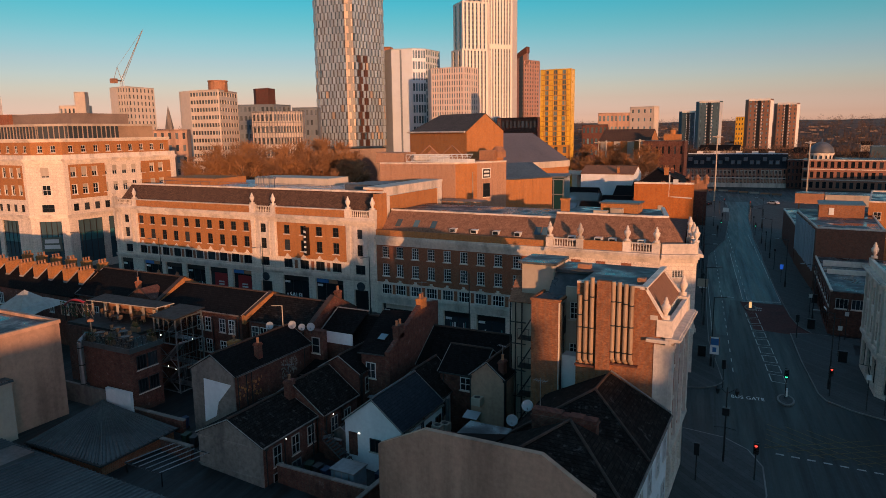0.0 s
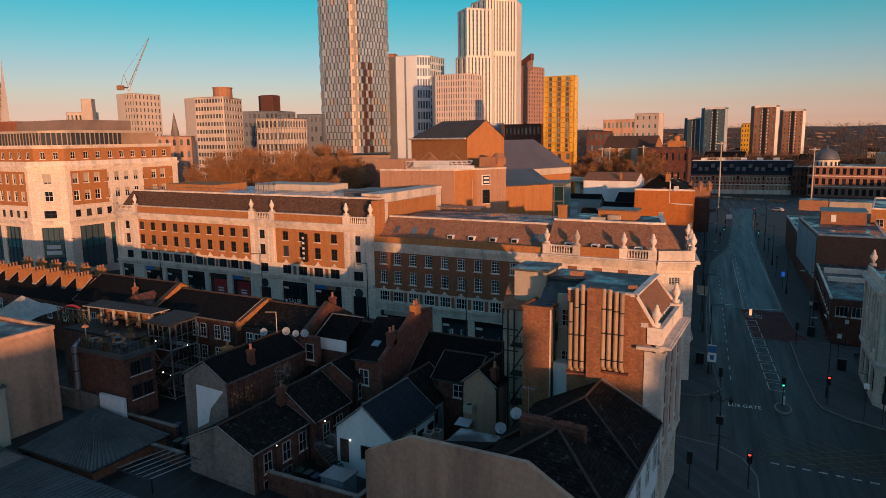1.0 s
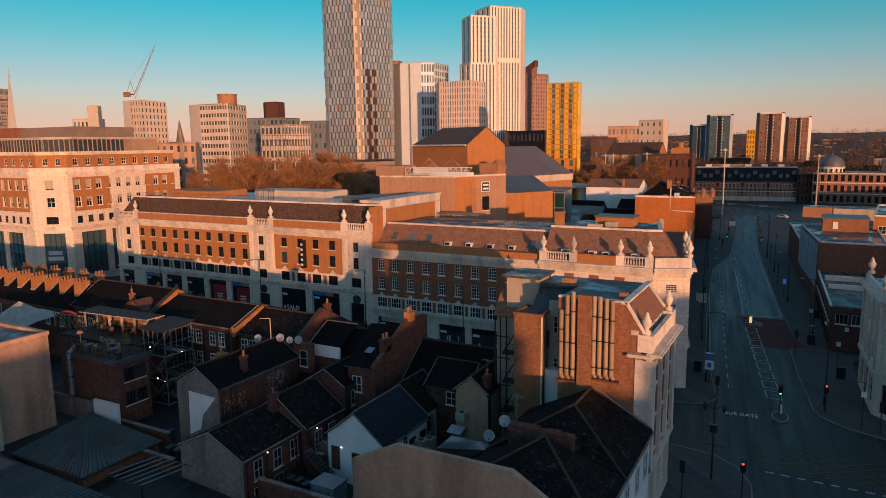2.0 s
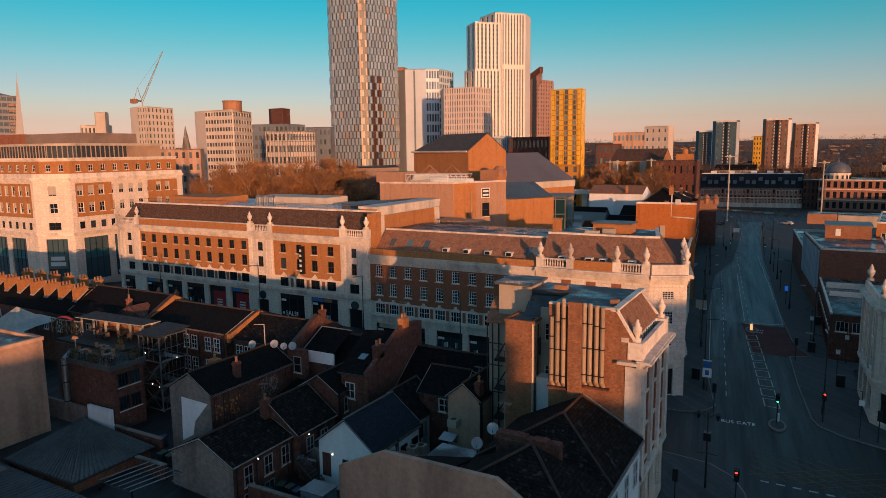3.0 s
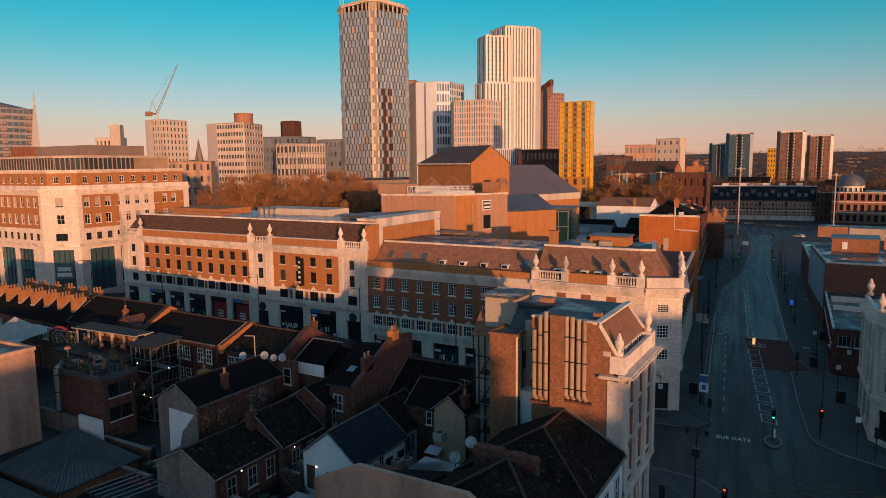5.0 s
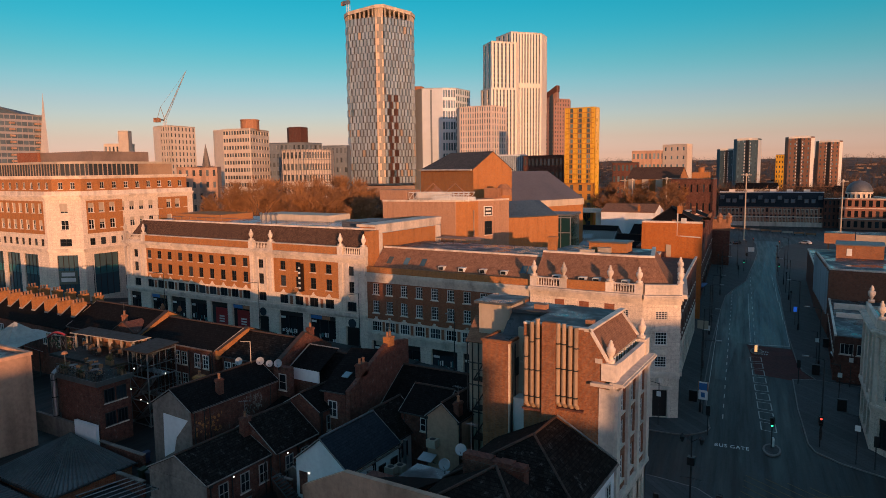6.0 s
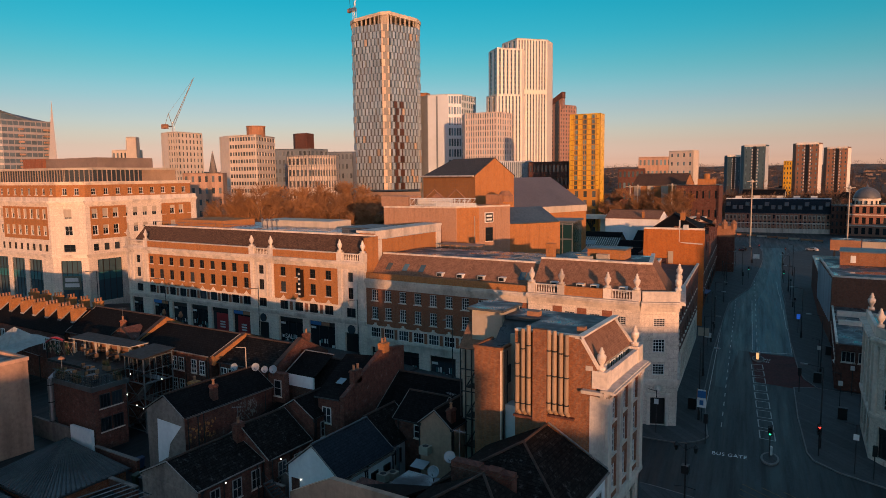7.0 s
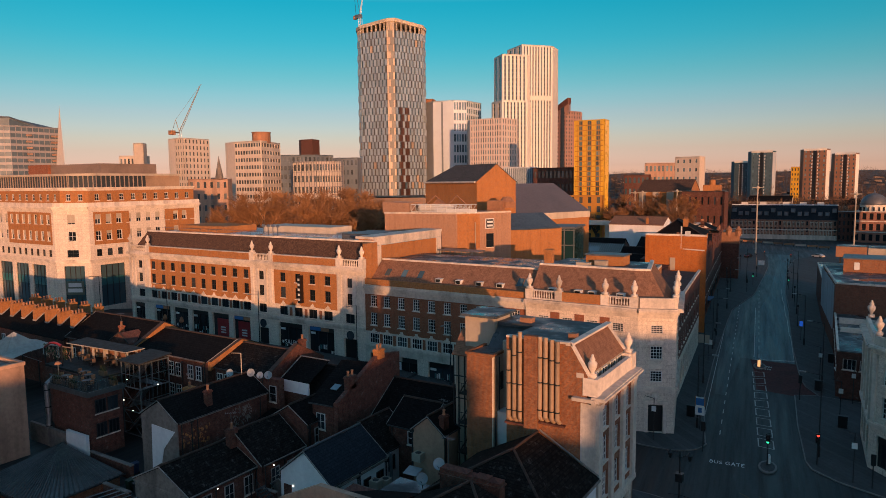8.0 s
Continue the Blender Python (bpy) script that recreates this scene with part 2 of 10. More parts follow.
WHITEWASH = plain("whitewash", (0.84, 0.85, 0.86), 0.8, var=0.12, stain=0.15, streak=True)
RENDER = plain("beige_render", (0.56, 0.345, 0.24), 0.85, var=0.25, stain=0.3, streak=True, big=0.4)
CEMENT = plain("grey_render", (0.27, 0.225, 0.195), 0.85, var=0.4, stain=0.42, streak=True, big=0.4)
CREAM = plain("cream_render", (0.52, 0.44, 0.35), 0.8, var=0.1, stain=0.2, streak=True, big=0.4)
DARK = plain("dark_metal", (0.03, 0.032, 0.035), 0.5, 0.3, var=0.2)
STEEL = plain("galvanised_steel", (0.30, 0.31, 0.32), 0.45, 0.7, var=0.2)
SHEET = plain("profiled_sheet", (0.078, 0.094, 0.099), 0.5, 0.05, var=0.25, stain=0.3, big=0.3)
PIPE = plain("flue_pipe", (0.46, 0.32, 0.21), 0.45, 0.0, var=0.2, stain=0.25, streak=True, big=0.7)
RIDGE = plain("ridge_tile", (0.06, 0.035, 0.026), 0.85, var=0.3)
TERRA = plain("terracotta", (0.40, 0.19, 0.10), 0.8, var=0.3)
GLASS = glass("window_glass")
GLASS_BL = glass("curtain_glass", (0.05, 0.09, 0.11), 0.08, 0.8)
TEAL = plain("teal_panel", (0.03, 0.16, 0.18), 0.35, var=0.1, stain=0.1)
BLACK = plain("shop_black", (0.012, 0.012, 0.014), 0.4, var=0.2)
REDSIGN = plain("red_board", (0.35, 0.02, 0.025), 0.5, var=0.15)
BLUESIGN = plain("blue_board", (0.03, 0.16, 0.42), 0.45, var=0.1)
WOOD = plain("timber", (0.26, 0.15, 0.08), 0.7, var=0.3)
GREEN = plain("planting", (0.05, 0.07, 0.025), 0.8, var=0.4)
TWIG = plain("bare_twigs", (0.34, 0.165, 0.07), 0.85, var=0.35, big=0.08, small=0.8)
BARK = plain("bark", (0.10, 0.065, 0.045), 0.9, var=0.4)


# ---- mesh helpers ----
class G:
    """Collects corners and faces for one mesh."""

    def __init__(self):
        self.v, self.f, self.cut = [], [], []

    def add(self, pts, faces):
        b = len(self.v)
        self.cut.append((b, len(self.f)))
        self.v += [tuple(p) for p in pts]
        self.f += [tuple(b + i for i in f) for f in faces]
        return self

    def poly(self, *pts):
        return self.add(pts, [tuple(range(len(pts)))])

    def box(self, x0, x1, y0, y1, z0, z1):
        return self.add([(x0, y0, z0), (x1, y0, z0), (x1, y1, z0), (x0, y1, z0), (x0, y0, z1), (x1, y0, z1), (x1, y1, z1), (x0, y1, z1)],
                        [(3, 2, 1, 0), (4, 5, 6, 7), (0, 1, 5, 4), (1, 2, 6, 5), (2, 3, 7, 6), (3, 0, 4, 7)])

    def prism(self, ring, z0, z1):
        """An upright prism on a ring of (x, y), counter-clockwise."""
        n = len(ring)
        return self.add([(x, y, z0) for x, y in ring] + [(x, y, z1) for x, y in ring],
                        [tuple(range(n))[::-1], tuple(range(n, 2 * n))] + [(i, (i + 1) % n, n + (i + 1) % n, n + i) for i in range(n)])

    def wall_box(self, p0, p1, u0, u1, z0, z1, out, back):
        """A box on the wall line p0-p1 (seen from outside, left to right): from `out` before it to `back` behind it."""
        a, b = Vector(p0), Vector(p1)
        d = (b - a).normalized()
        n = Vector((d.y, -d.x))
        ring = [a + d * u0 + n * out, a + d * u1 + n * out, a + d * u1 - n * back, a + d * u0 - n * back]
        return self.prism([tuple(q) for q in ring], z0, z1)

    def beam(self, a, b, r, n=4, r1=None):
        """A bar from a to b."""
        a, b = Vector(a), Vector(b)
        r1 = r if r1 is None else r1
        z = (b - a).normalized()
        x = z.orthogonal().normalized() if abs(z.z) < 0.99 else Vector((1, 0, 0))
        y = z.cross(x)
        o = math.pi / n
        ring = [(math.cos(2 * math.pi * i / n + o), math.sin(2 * math.pi * i / n + o)) for i in range(n)]
        pts = [a + x * c * r + y * s * r for c, s in ring] + [b + x * c * r1 + y * s * r1 for c, s in ring]
        return self.add(pts, [tuple(range(n))[::-1], tuple(range(n, 2 * n))] + [(i, (i + 1) % n, n + (i + 1) % n, n + i) for i in range(n)])

    def lathe(self, c, prof, n=10, flat=False):
        """A turned body round the upright axis at c; prof: (radius, height) from below."""
        o = math.pi / n if flat else 0.0
        pts = [(c[0] + r * math.cos(2 * math.pi * i / n + o), c[1] + r * math.sin(2 * math.pi * i / n + o), c[2] + h) for r, h in prof for i in range(n)]
        k = len(prof)
        fs = [tuple(range(n))[::-1], tuple((k - 1) * n + i for i in range(n))]
        for j in range(k - 1):
            fs += [(j * n + i, j * n + (i + 1) % n, (j + 1) * n + (i + 1) % n, (j + 1) * n + i) for i in range(n)]
        return self.add(pts, fs)

    def slab(self, a, b, c, d, t=0.12):
        """A sloping slab on four corners (counter-clockwise from above), t thick."""
        up = [Vector(q) for q in (a, b, c, d)]
        nrm = (up[1] - up[0]).cross(up[3] - up[0]).normalized() * t
        return self.add([q - nrm for q in up] + up, [(3, 2, 1, 0), (4, 5, 6, 7), (0, 1, 5, 4), (1, 2, 6, 5), (2, 3, 7, 6), (3, 0, 4, 7)])

    def mesh(self, name, mat, smooth=False):
        m = bpy.data.meshes.new(name)
        m.from_pydata(self.v, [], self.f)
        m.materials.append(mat)
        if smooth:
            m.polygons.foreach_set("use_smooth", [True] * len(m.polygons))
        m.update()
        return m


def where(ob):
    """The world pose of a thing or part while building."""
    m = ob.matrix_basis.copy()
    while ob.parent:
        ob = ob.parent
        m = ob.matrix_basis @ m
    return m


def part(name, g, mat, parent, label="", at=None):
    """A mesh under a thing or part; g is in world metres, or in the piece's own when `at` gives its pose."""
    data = g if isinstance(g, bpy.types.Mesh) else g.mesh(name, mat)
    ob = new(name, data)
    ob.parent = parent
    ob.matrix_basis = where(parent).inverted() @ (at if at is not None else Matrix())
    return tagged(ob, label)


def parts(name, g, mat, parent, label="", per=1):
    """Each run of `per` bodies in g becomes a part of its own."""
    marks = g.cut[::per] + [(len(g.v), len(g.f))]
    out = []
    for (v0, f0), (v1, f1) in zip(marks[:-1], marks[1:]):
        k = G()
        k.v, k.f = g.v[v0:v1], [tuple(i - v0 for i in f) for f in g.f[f0:f1]]
        out.append(part(name, k, mat, parent, label))
    return out


def thing(name, loc, label, category, group=""):
    return tagged(new(name), label, category, group) if loc is None else _placed(tagged(new(name), label, category, group), loc)


def _placed(ob, loc):
    ob.matrix_basis = Matrix.Translation(loc)
    ob.empty_display_size = 0.5
    return ob


def solid(name, g, mat, label, category, group="", kind=""):
    """A one-mesh top-level thing or piece of the setting."""
    return tagged(new(name, g.mesh(name, mat)), label, category, group, kind)


def facade(parent, mat, p0, p1, z0, z1, holes=(), depth=0.25, name="wall", label=""):
    """A wall face from p0 to p1 (left to right from outside) with openings (u0, u1, z0, z1) cut through, reveals and all."""
    a, b = Vector(p0), Vector(p1)
    d = (b - a).normalized()
    n = Vector((d.y, -d.x))
    L = (b - a).length
    us = sorted({0.0, L, *[max(0, min(L, q)) for h in holes for q in h[:2]]})
    zs = sorted({z0, z1, *[q for h in holes for q in h[2:] if z0 < q < z1]})
    g = G()

    def P(u, z, s=0.0):
        q = a + d * u - n * s
        return (q.x, q.y, z)
    for i in range(len(us) - 1):
        run = None
        for j in range(len(zs) - 1):
            um, zm = (us[i] + us[i + 1]) / 2, (zs[j] + zs[j + 1]) / 2
            if any(h[0] < um < h[1] and h[2] < zm < h[3] for h in holes):
                continue
            g.poly(P(us[i], zs[j]), P(us[i + 1], zs[j]), P(us[i + 1], zs[j + 1]), P(us[i], zs[j + 1]))
    for u0, u1, a0, a1 in holes:
        g.poly(P(u0, a0), P(u0, a1), P(u0, a1, depth), P(u0, a0, depth))
        g.poly(P(u1, a1), P(u1, a0), P(u1, a0, depth), P(u1, a1, depth))
        g.poly(P(u0, a1), P(u1, a1), P(u1, a1, depth), P(u0, a1, depth))
        g.poly(P(u1, a0), P(u0, a0), P(u0, a0, depth), P(u1, a0, depth))
    # back leaf and edges give the wall its thickness
    t = max(depth + 0.12, 0.3)
    for u, v in ((0, 1), (1, 0)):
        q0, q1 = (P(0, z0), P(0, z1)) if u == 0 else (P(L, z1), P(L, z0))
        r0, r1 = (P(0, z0, t), P(0, z1, t)) if u == 0 else (P(L, z1, t), P(L, z0, t))
        g.poly(q0, q1, r1, r0)
    g.poly(P(0, z1), P(L, z1), P(L, z1, t), P(0, z1, t))
    g.poly(P(L, z0, t), P(0, z0, t), P(0, z1, t), P(L, z1, t))
    return part(name, g, mat, parent, label)


WIN = {}


def lattice(w, h, nx, nz, bar, y0, y1):
    """A window frame with its glazing bars, one connected piece."""
    r = bar * 1.5

    def stops_of(size, n, at):
        v = [at, at + r]
        for i in range(1, n):
            c = at + size * i / n
            v += [c - bar / 2, c + bar / 2]
        return v + [at + size - r, at + size]
    xs, zs = stops_of(w, nx, -w / 2), stops_of(h, nz, 0.0)
    nxs, nzs = len(xs), len(zs)
    solid_cell = lambda i, j: 0 <= i < nxs - 1 and 0 <= j < nzs - 1 and (i % 2 == 0 or j % 2 == 0)
    pts = [(x, y, z) for y in (y0, y1) for z in zs for x in xs]
    at = lambda i, j, k: (k * nzs + j) * nxs + i
    fs = []
    for i in range(nxs - 1):
        for j in range(nzs - 1):
            if not solid_cell(i, j):
                continue
            fs.append((at(i, j, 0), at(i + 1, j, 0), at(i + 1, j + 1, 0), at(i, j + 1, 0)))
            for di, dj, a, b in ((-1, 0, (i, j + 1), (i, j)), (1, 0, (i + 1, j), (i + 1, j + 1)), (0, -1, (i, j), (i + 1, j)), (0, 1, (i + 1, j + 1), (i, j + 1))):
                if not solid_cell(i + di, j + dj):
                    fs.append((at(*b, 0), at(*a, 0), at(*a, 1), at(*b, 1)))
    return G().add(pts, fs)


def window(parent, p0, p1, u, z, w, h, nx=2, nz=3, frame_mat=None, pane_mat=None, sill=0.12, depth=0.18, bar=0.05, sill_mat=None):
    """A window in its opening: frame with glazing bars, pane behind, stone sill. u: centre along the wall."""
    a, b = Vector(p0), Vector(p1)
    d = (b - a).normalized()
    n = Vector((d.y, -d.x))
    q = a + d * u
    m = Matrix(((d.x, -n.x, 0, q.x), (d.y, -n.y, 0, q.y), (0, 0, 1, z), (0, 0, 0, 1)))
    fm, pm, sm = frame_mat or WHITE, pane_mat or GLASS, sill_mat or STONE_SM
    key = (round(w, 2), round(h, 2), nx, nz, fm.name, pm.name, sill, depth, bar, sm.name)
    if key not in WIN:
        g = lattice(w, h, nx, nz, bar, depth - 0.08, depth)
        y1 = depth
        p = G().box(-w / 2 + 0.01, w / 2 - 0.01, y1 - 0.03, y1 - 0.015, 0.01, h - 0.01)
        s = G().box(-w / 2 - 0.12, w / 2 + 0.12, -0.1, depth - 0.082, -sill, 0.015) if sill else None
        WIN[key] = (g.mesh("window", fm), p.mesh("pane", pm), s.mesh("sill", sm) if s else None)
    gm, pmesh, smesh = WIN[key]
    o = part("window", gm, fm, parent, at=m)
    part("pane", pmesh, pm, o, at=m)
    if smesh:
        part("sill", smesh, sm, o, at=m)
    return o


def row(u0, u1, n):
    return [u0 + (u1 - u0) * (i + 0.5) / n for i in range(n)]


def holes_of(us, z, w, h):
    return [(u - w / 2, u + w / 2, z, z + h) for u in us]


URN = []


def urn(parent, x, y, z, h=1.9):
    """A stone urn on its plinth."""
    if not URN:
        g = G().box(-0.32, 0.32, -0.32, 0.32, 0, 0.3)
        g.lathe((0, 0, 0.3), [(0.22, 0), (0.14, 0.15), (0.18, 0.2), (0.36, 0.55), (0.40, 0.85), (0.30, 1.0), (0.2, 1.05), (0.24, 1.2), (0.12, 1.4), (0.13, 1.5), (0.05, 1.6)], 10)
        URN.append(g.mesh("urn", STONE_SM, True))
    return part("urn", URN[0], STONE_SM, parent, at=pose(x, y, z) @ Matrix.Scale(h / 1.9, 4))


def baluster_run(parent, p0, p1, z, h=0.9, step=0.34):
    """A balustrade: plinth, rail and turned balusters."""
    L = (Vector(p1) - Vector(p0)).length
    g = G().wall_box(p0, p1, 0, L, z, z + 0.16, 0.02, 0.3).wall_box(p0, p1, 0, L, z + h - 0.16, z + h, 0.02, 0.3)
    a, d = Vector(p0), (Vector(p1) - Vector(p0)).normalized()
    n = Vector((d.y, -d.x))
    for i in range(int(L / step)):
        c = a + d * (step * (i + 0.5)) - n * 0.14
        g.lathe((c.x, c.y, z + 0.16), [(0.07, 0), (0.11, (h - 0.32) * 0.35), (0.05, (h - 0.32) * 0.75), (0.08, h - 0.32)], 6)
    return part("balustrade", g, STONE_SM, parent)


def gz(x, y=0.0):
    """Height of the ground: the cross street climbs to the west; north of the shops it is level."""
    k = min(max((112 - y) / 22, 0.0), 1.0)
    if x > -12:
        return 0.0
    if x > -58:
        return (-12 - x) / 46 * 3.2 * k
    return 3.2 * k

# ---- ground, road, pavements ----
def strip(xs, ys, dz, g=None):
    """A sheet over breakpoints in x and y that follows the ground."""
    g = g or G()
    for a, b in zip(xs[:-1], xs[1:]):
        for y0, y1 in zip(ys[:-1], ys[1:]):
            g.poly((a, y0, gz(a, y0) + dz), (b, y0, gz(b, y0) + dz), (b, y1, gz(b, y1) + dz), (a, y1, gz(a, y1) + dz))
    return g


solid("ground", strip([-2500, -200, -58, -12, 2500], [-1500, 90, 112, 3500], 0.0), ASPHALT, "dark worn asphalt and earth reaching the horizon", "ground", kind="structure")


def street_x(y, off):
    """The street beyond the crossing bends to the west; off: metres from its axis."""
    return (-1.6 if y < 82 else -1.6 - (y - 82) * 0.128) + off


def ribbon(name, edge0, edge1, z, mat, label, kerb=True, depth=0.14):
    """A raised pavement between two edges of (x, y) points, with a kerb along the first."""
    g = G()
    for (a, b), (c, d) in zip(zip(edge0[:-1], edge0[1:]), zip(edge1[:-1], edge1[1:])):
        g.poly((*a, gz(*a) + z), (*b, gz(*b) + z), (*d, gz(*d) + z), (*c, gz(*c) + z))
    ob = solid(name, g, mat, label, "pavement", kind="structure")
    k = G()
    for a, b in zip(edge0[:-1], edge0[1:]):
        va, vb = Vector(a), Vector(b)
        d = (vb - va).normalized()
        n = Vector((-d.y, d.x)) * 0.13
        if (Vector(edge1[0]) - Vector(edge0[0])).dot(n) > 0:
            n = -n
        q = [va, vb, vb + n, va + n]
        zz = [gz(*a), gz(*b), gz(*b), gz(*a)]
        k.add([(p.x, p.y, h - 0.1) for p, h in zip(q, zz)] + [(p.x, p.y, h + z + 0.006) for p, h in zip(q, zz)],
              [(3, 2, 1, 0), (4, 5, 6, 7), (0, 1, 5, 4), (1, 2, 6, 5), (2, 3, 7, 6), (3, 0, 4, 7)])
    part("kerb", k, KERB, ob, "pale granite kerb")
    return ob


def arc(cx, cy, r, a0, a1, n=8):
    return [(cx + r * math.cos(radians(a0 + (a1 - a0) * i / n)), cy + r * math.sin(radians(a0 + (a1 - a0) * i / n))) for i in range(n + 1)]


# pavement round the domed-corner block, west side of the street
e0 = [(-60, 80.0), (-30, 80.0), (-12, 80.3)] + arc(-10.2, 84.3, 4.0, -80, 0, 6) + [(street_x(100, -5.6), 100), (street_x(122, -5.6), 122), (street_x(157, -4.8), 157), (street_x(171, -4.3), 171), (street_x(182, -2.5), 182), (street_x(196, 0.2), 196), (street_x(235, 2.8), 235), (street_x(258, 4.1), 258), (street_x(286, 4.3), 286), (-30, 318)]
e1 = [(-60, 84.2), (-30, 84.2), (-16, 84.2)] + [(-13 + 0.4 * i, 85 + 0.3 * i) for i in range(7)] + [(street_x(100, -9.6), 100), (street_x(122, -9.6), 122), (street_x(157, -9.6), 157), (street_x(171, -9.6), 171), (street_x(182, -9.6), 182), (street_x(196, -9.6), 196), (street_x(235, -9.6), 235), (street_x(258, -10), 258), (street_x(286, -14), 286), (-60, 318)]
ribbon("pavement_north", e0, e1, 0.12, PAVING, "grey flagged pavement with a rounded corner kerb")
ribbon("pavement_far_west", [(-260, 79.5), (-120, 79.5), (-60, 80.0)], [(-260, 84.2), (-120, 84.2), (-60, 84.2)], 0.12, PAVING, "grey flagged pavement before the shops")
# pavement round the chimney-pipe block
e0 = [(-60, 67.6), (-20, 68.0), (-8, 68.3), (-4.6, 67.8), (-2.4, 66.0), (-1.0, 63), (-0.5, 58), (-0.5, 40), (-0.5, -20)]
e1 = [(-60, 64.0), (-20, 64.0), (-8, 62.0), (-7.8, 61.8), (-7.7, 61), (-7.6, 60), (-7.6, 58), (-7.4, 40), (-7.4, -20)]
ribbon("pavement_south", e0, e1, 0.12, PAVING, "dark grey flagged pavement at the junction")
# east side
e0 = [(13.5, 77.5), (10.6, 79.1), (7.0, 80.6), (4.6, 82.6), (3.9, 84.5), (2.2, 96), (0.8, 108.6), (3.2, 109.8), (9.5, 109.2)]
e1 = [(16, 84), (14, 84.2), (12, 84.8), (10, 85.4), (9.0, 86.4), (8.6, 96), (8.5, 105), (8.6, 106), (9.5, 106)]
ribbon("pavement_east", e0, e1, 0.12, PAVING, "wide grey pavement with a pale kerb")
e0 = [(3.6, 109.9), (1.8, 113.5), (0.7, 118.4), (-0.7, 128.4), (-1.8, 136.3), (-5.6, 169.4), (-6.3, 178), (-9.5, 203), (-13.8, 254), (-14.2, 284), (-7.4, 304)]
e1 = [(6.0, 109.9), (5.6, 113.5), (5.3, 118.4), (4.6, 128.4), (4.1, 136.3), (0.5, 169.4), (0.4, 178), (-2.6, 204), (0, 254), (2, 284), (8, 304)]
ribbon("pavement_east_far", e0, e1, 0.12, PAVING, "grey pavement along the far street")

# worn pale carriageway, sky sheen in its colour, and the red bus lane patch
g = G()
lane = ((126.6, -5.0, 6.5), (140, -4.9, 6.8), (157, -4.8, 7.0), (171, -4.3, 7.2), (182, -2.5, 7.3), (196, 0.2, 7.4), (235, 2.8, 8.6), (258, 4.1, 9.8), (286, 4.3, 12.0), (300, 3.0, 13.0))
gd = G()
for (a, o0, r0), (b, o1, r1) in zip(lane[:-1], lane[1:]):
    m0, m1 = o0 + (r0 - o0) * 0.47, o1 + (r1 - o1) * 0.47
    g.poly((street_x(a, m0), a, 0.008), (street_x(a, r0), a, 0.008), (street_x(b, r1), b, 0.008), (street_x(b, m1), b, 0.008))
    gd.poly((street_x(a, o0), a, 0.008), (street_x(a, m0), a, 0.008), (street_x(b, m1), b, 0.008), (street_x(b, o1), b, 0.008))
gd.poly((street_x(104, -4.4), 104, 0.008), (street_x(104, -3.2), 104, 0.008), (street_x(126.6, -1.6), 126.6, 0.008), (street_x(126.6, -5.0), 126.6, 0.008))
solid("road_worn", g, WORN_SHEEN, "paler worn asphalt carriageway with teal sky sheen in its colour", "road", kind="structure")
solid("road_worn_west", gd, WORN_SHEEN_DK, "darker worn asphalt lane with patches and painted sky sheen", "road", kind="structure")
solid("road_red", G().poly((-4.2, 109, 0.012), (5.5, 107.5, 0.012), (3.0, 111.5, 0.012), (1.6, 113.6, 0.012), (0.6, 118.4, 0.012), (-0.6, 126.2, 0.012), (-7.4, 126.2, 0.012), (-5.6, 118, 0.012)), RED_ROAD, "dull red surfaced bus lane", "road", kind="structure")

# road markings
def mark(name, quads, mat, label):
    g = G()
    for q in quads:
        g.poly(*[(x, y, gz(x, y) + 0.016) for x, y in q])
    return solid(name, g, mat, label, "road marking", kind="structure")


def line(a, b, w):
    va, vb = Vector(a), Vector(b)
    d = (vb - va).normalized()
    n = Vector((-d.y, d.x)) * w / 2
    return [tuple(va + n), tuple(va - n), tuple(vb - n), tuple(vb + n)][::-1]


q = []
n_b = 9
for i in range(n_b):
    t0, t1 = i / n_b, (i + 0.72) / n_b
    L0, L1 = Vector((-1.0, 86.6)).lerp(Vector((-6.1, 119.4)), t0), Vector((-1.0, 86.6)).lerp(Vector((-6.1, 119.4)), t1)
    R0, R1 = Vector((0.6, 86.4)).lerp(Vector((-4.6, 120.0)), t0), Vector((0.6, 86.4)).lerp(Vector((-4.6, 120.0)), t1)
    q += [line(L0, L1, 0.13), line(R0, R1, 0.13), line(L0, R0, 0.13), line(L1, R1, 0.13)]
mark("road_marking_refuge", q, PAINT, "white broken ladder marking down the middle")
q = [line((street_x(y, -3.0), y), (street_x(y + 1.6, -3.0), y + 1.6), 0.12) for y in range(88, 210, 4)]
q += [line((street_x(y, -5.1), y), (street_x(y + 20, -5.1), y + 20), 0.1) for y in range(88, 200, 20)]
q += [line((street_x(y, 6.5), y), (street_x(y + 20, 6.7), y + 20), 0.1) for y in range(128, 200, 20)]
q += [line((street_x(y, 1.2), y), (street_x(y + 2.5, 1.2), y + 2.5), 0.12) for y in range(128, 300, 6)]
q += [line((street_x(y, 0.45), y), (street_x(y + 12, 0.5), y + 12), 0.12) for y in range(128, 176, 12)]
q += [line((street_x(126.4, 0.2), 126.4), (street_x(128.2, 6.5), 128.2), 0.3)]
q += [line((x, 66.5 - 0.02 * x), (x + 0.7, 66.5 - 0.02 * x), 0.25) for x in np.arange(0, 13, 1.3)]
mark("road_marking_lanes", q, PAINT, "worn white lane and edge lines")
q = []
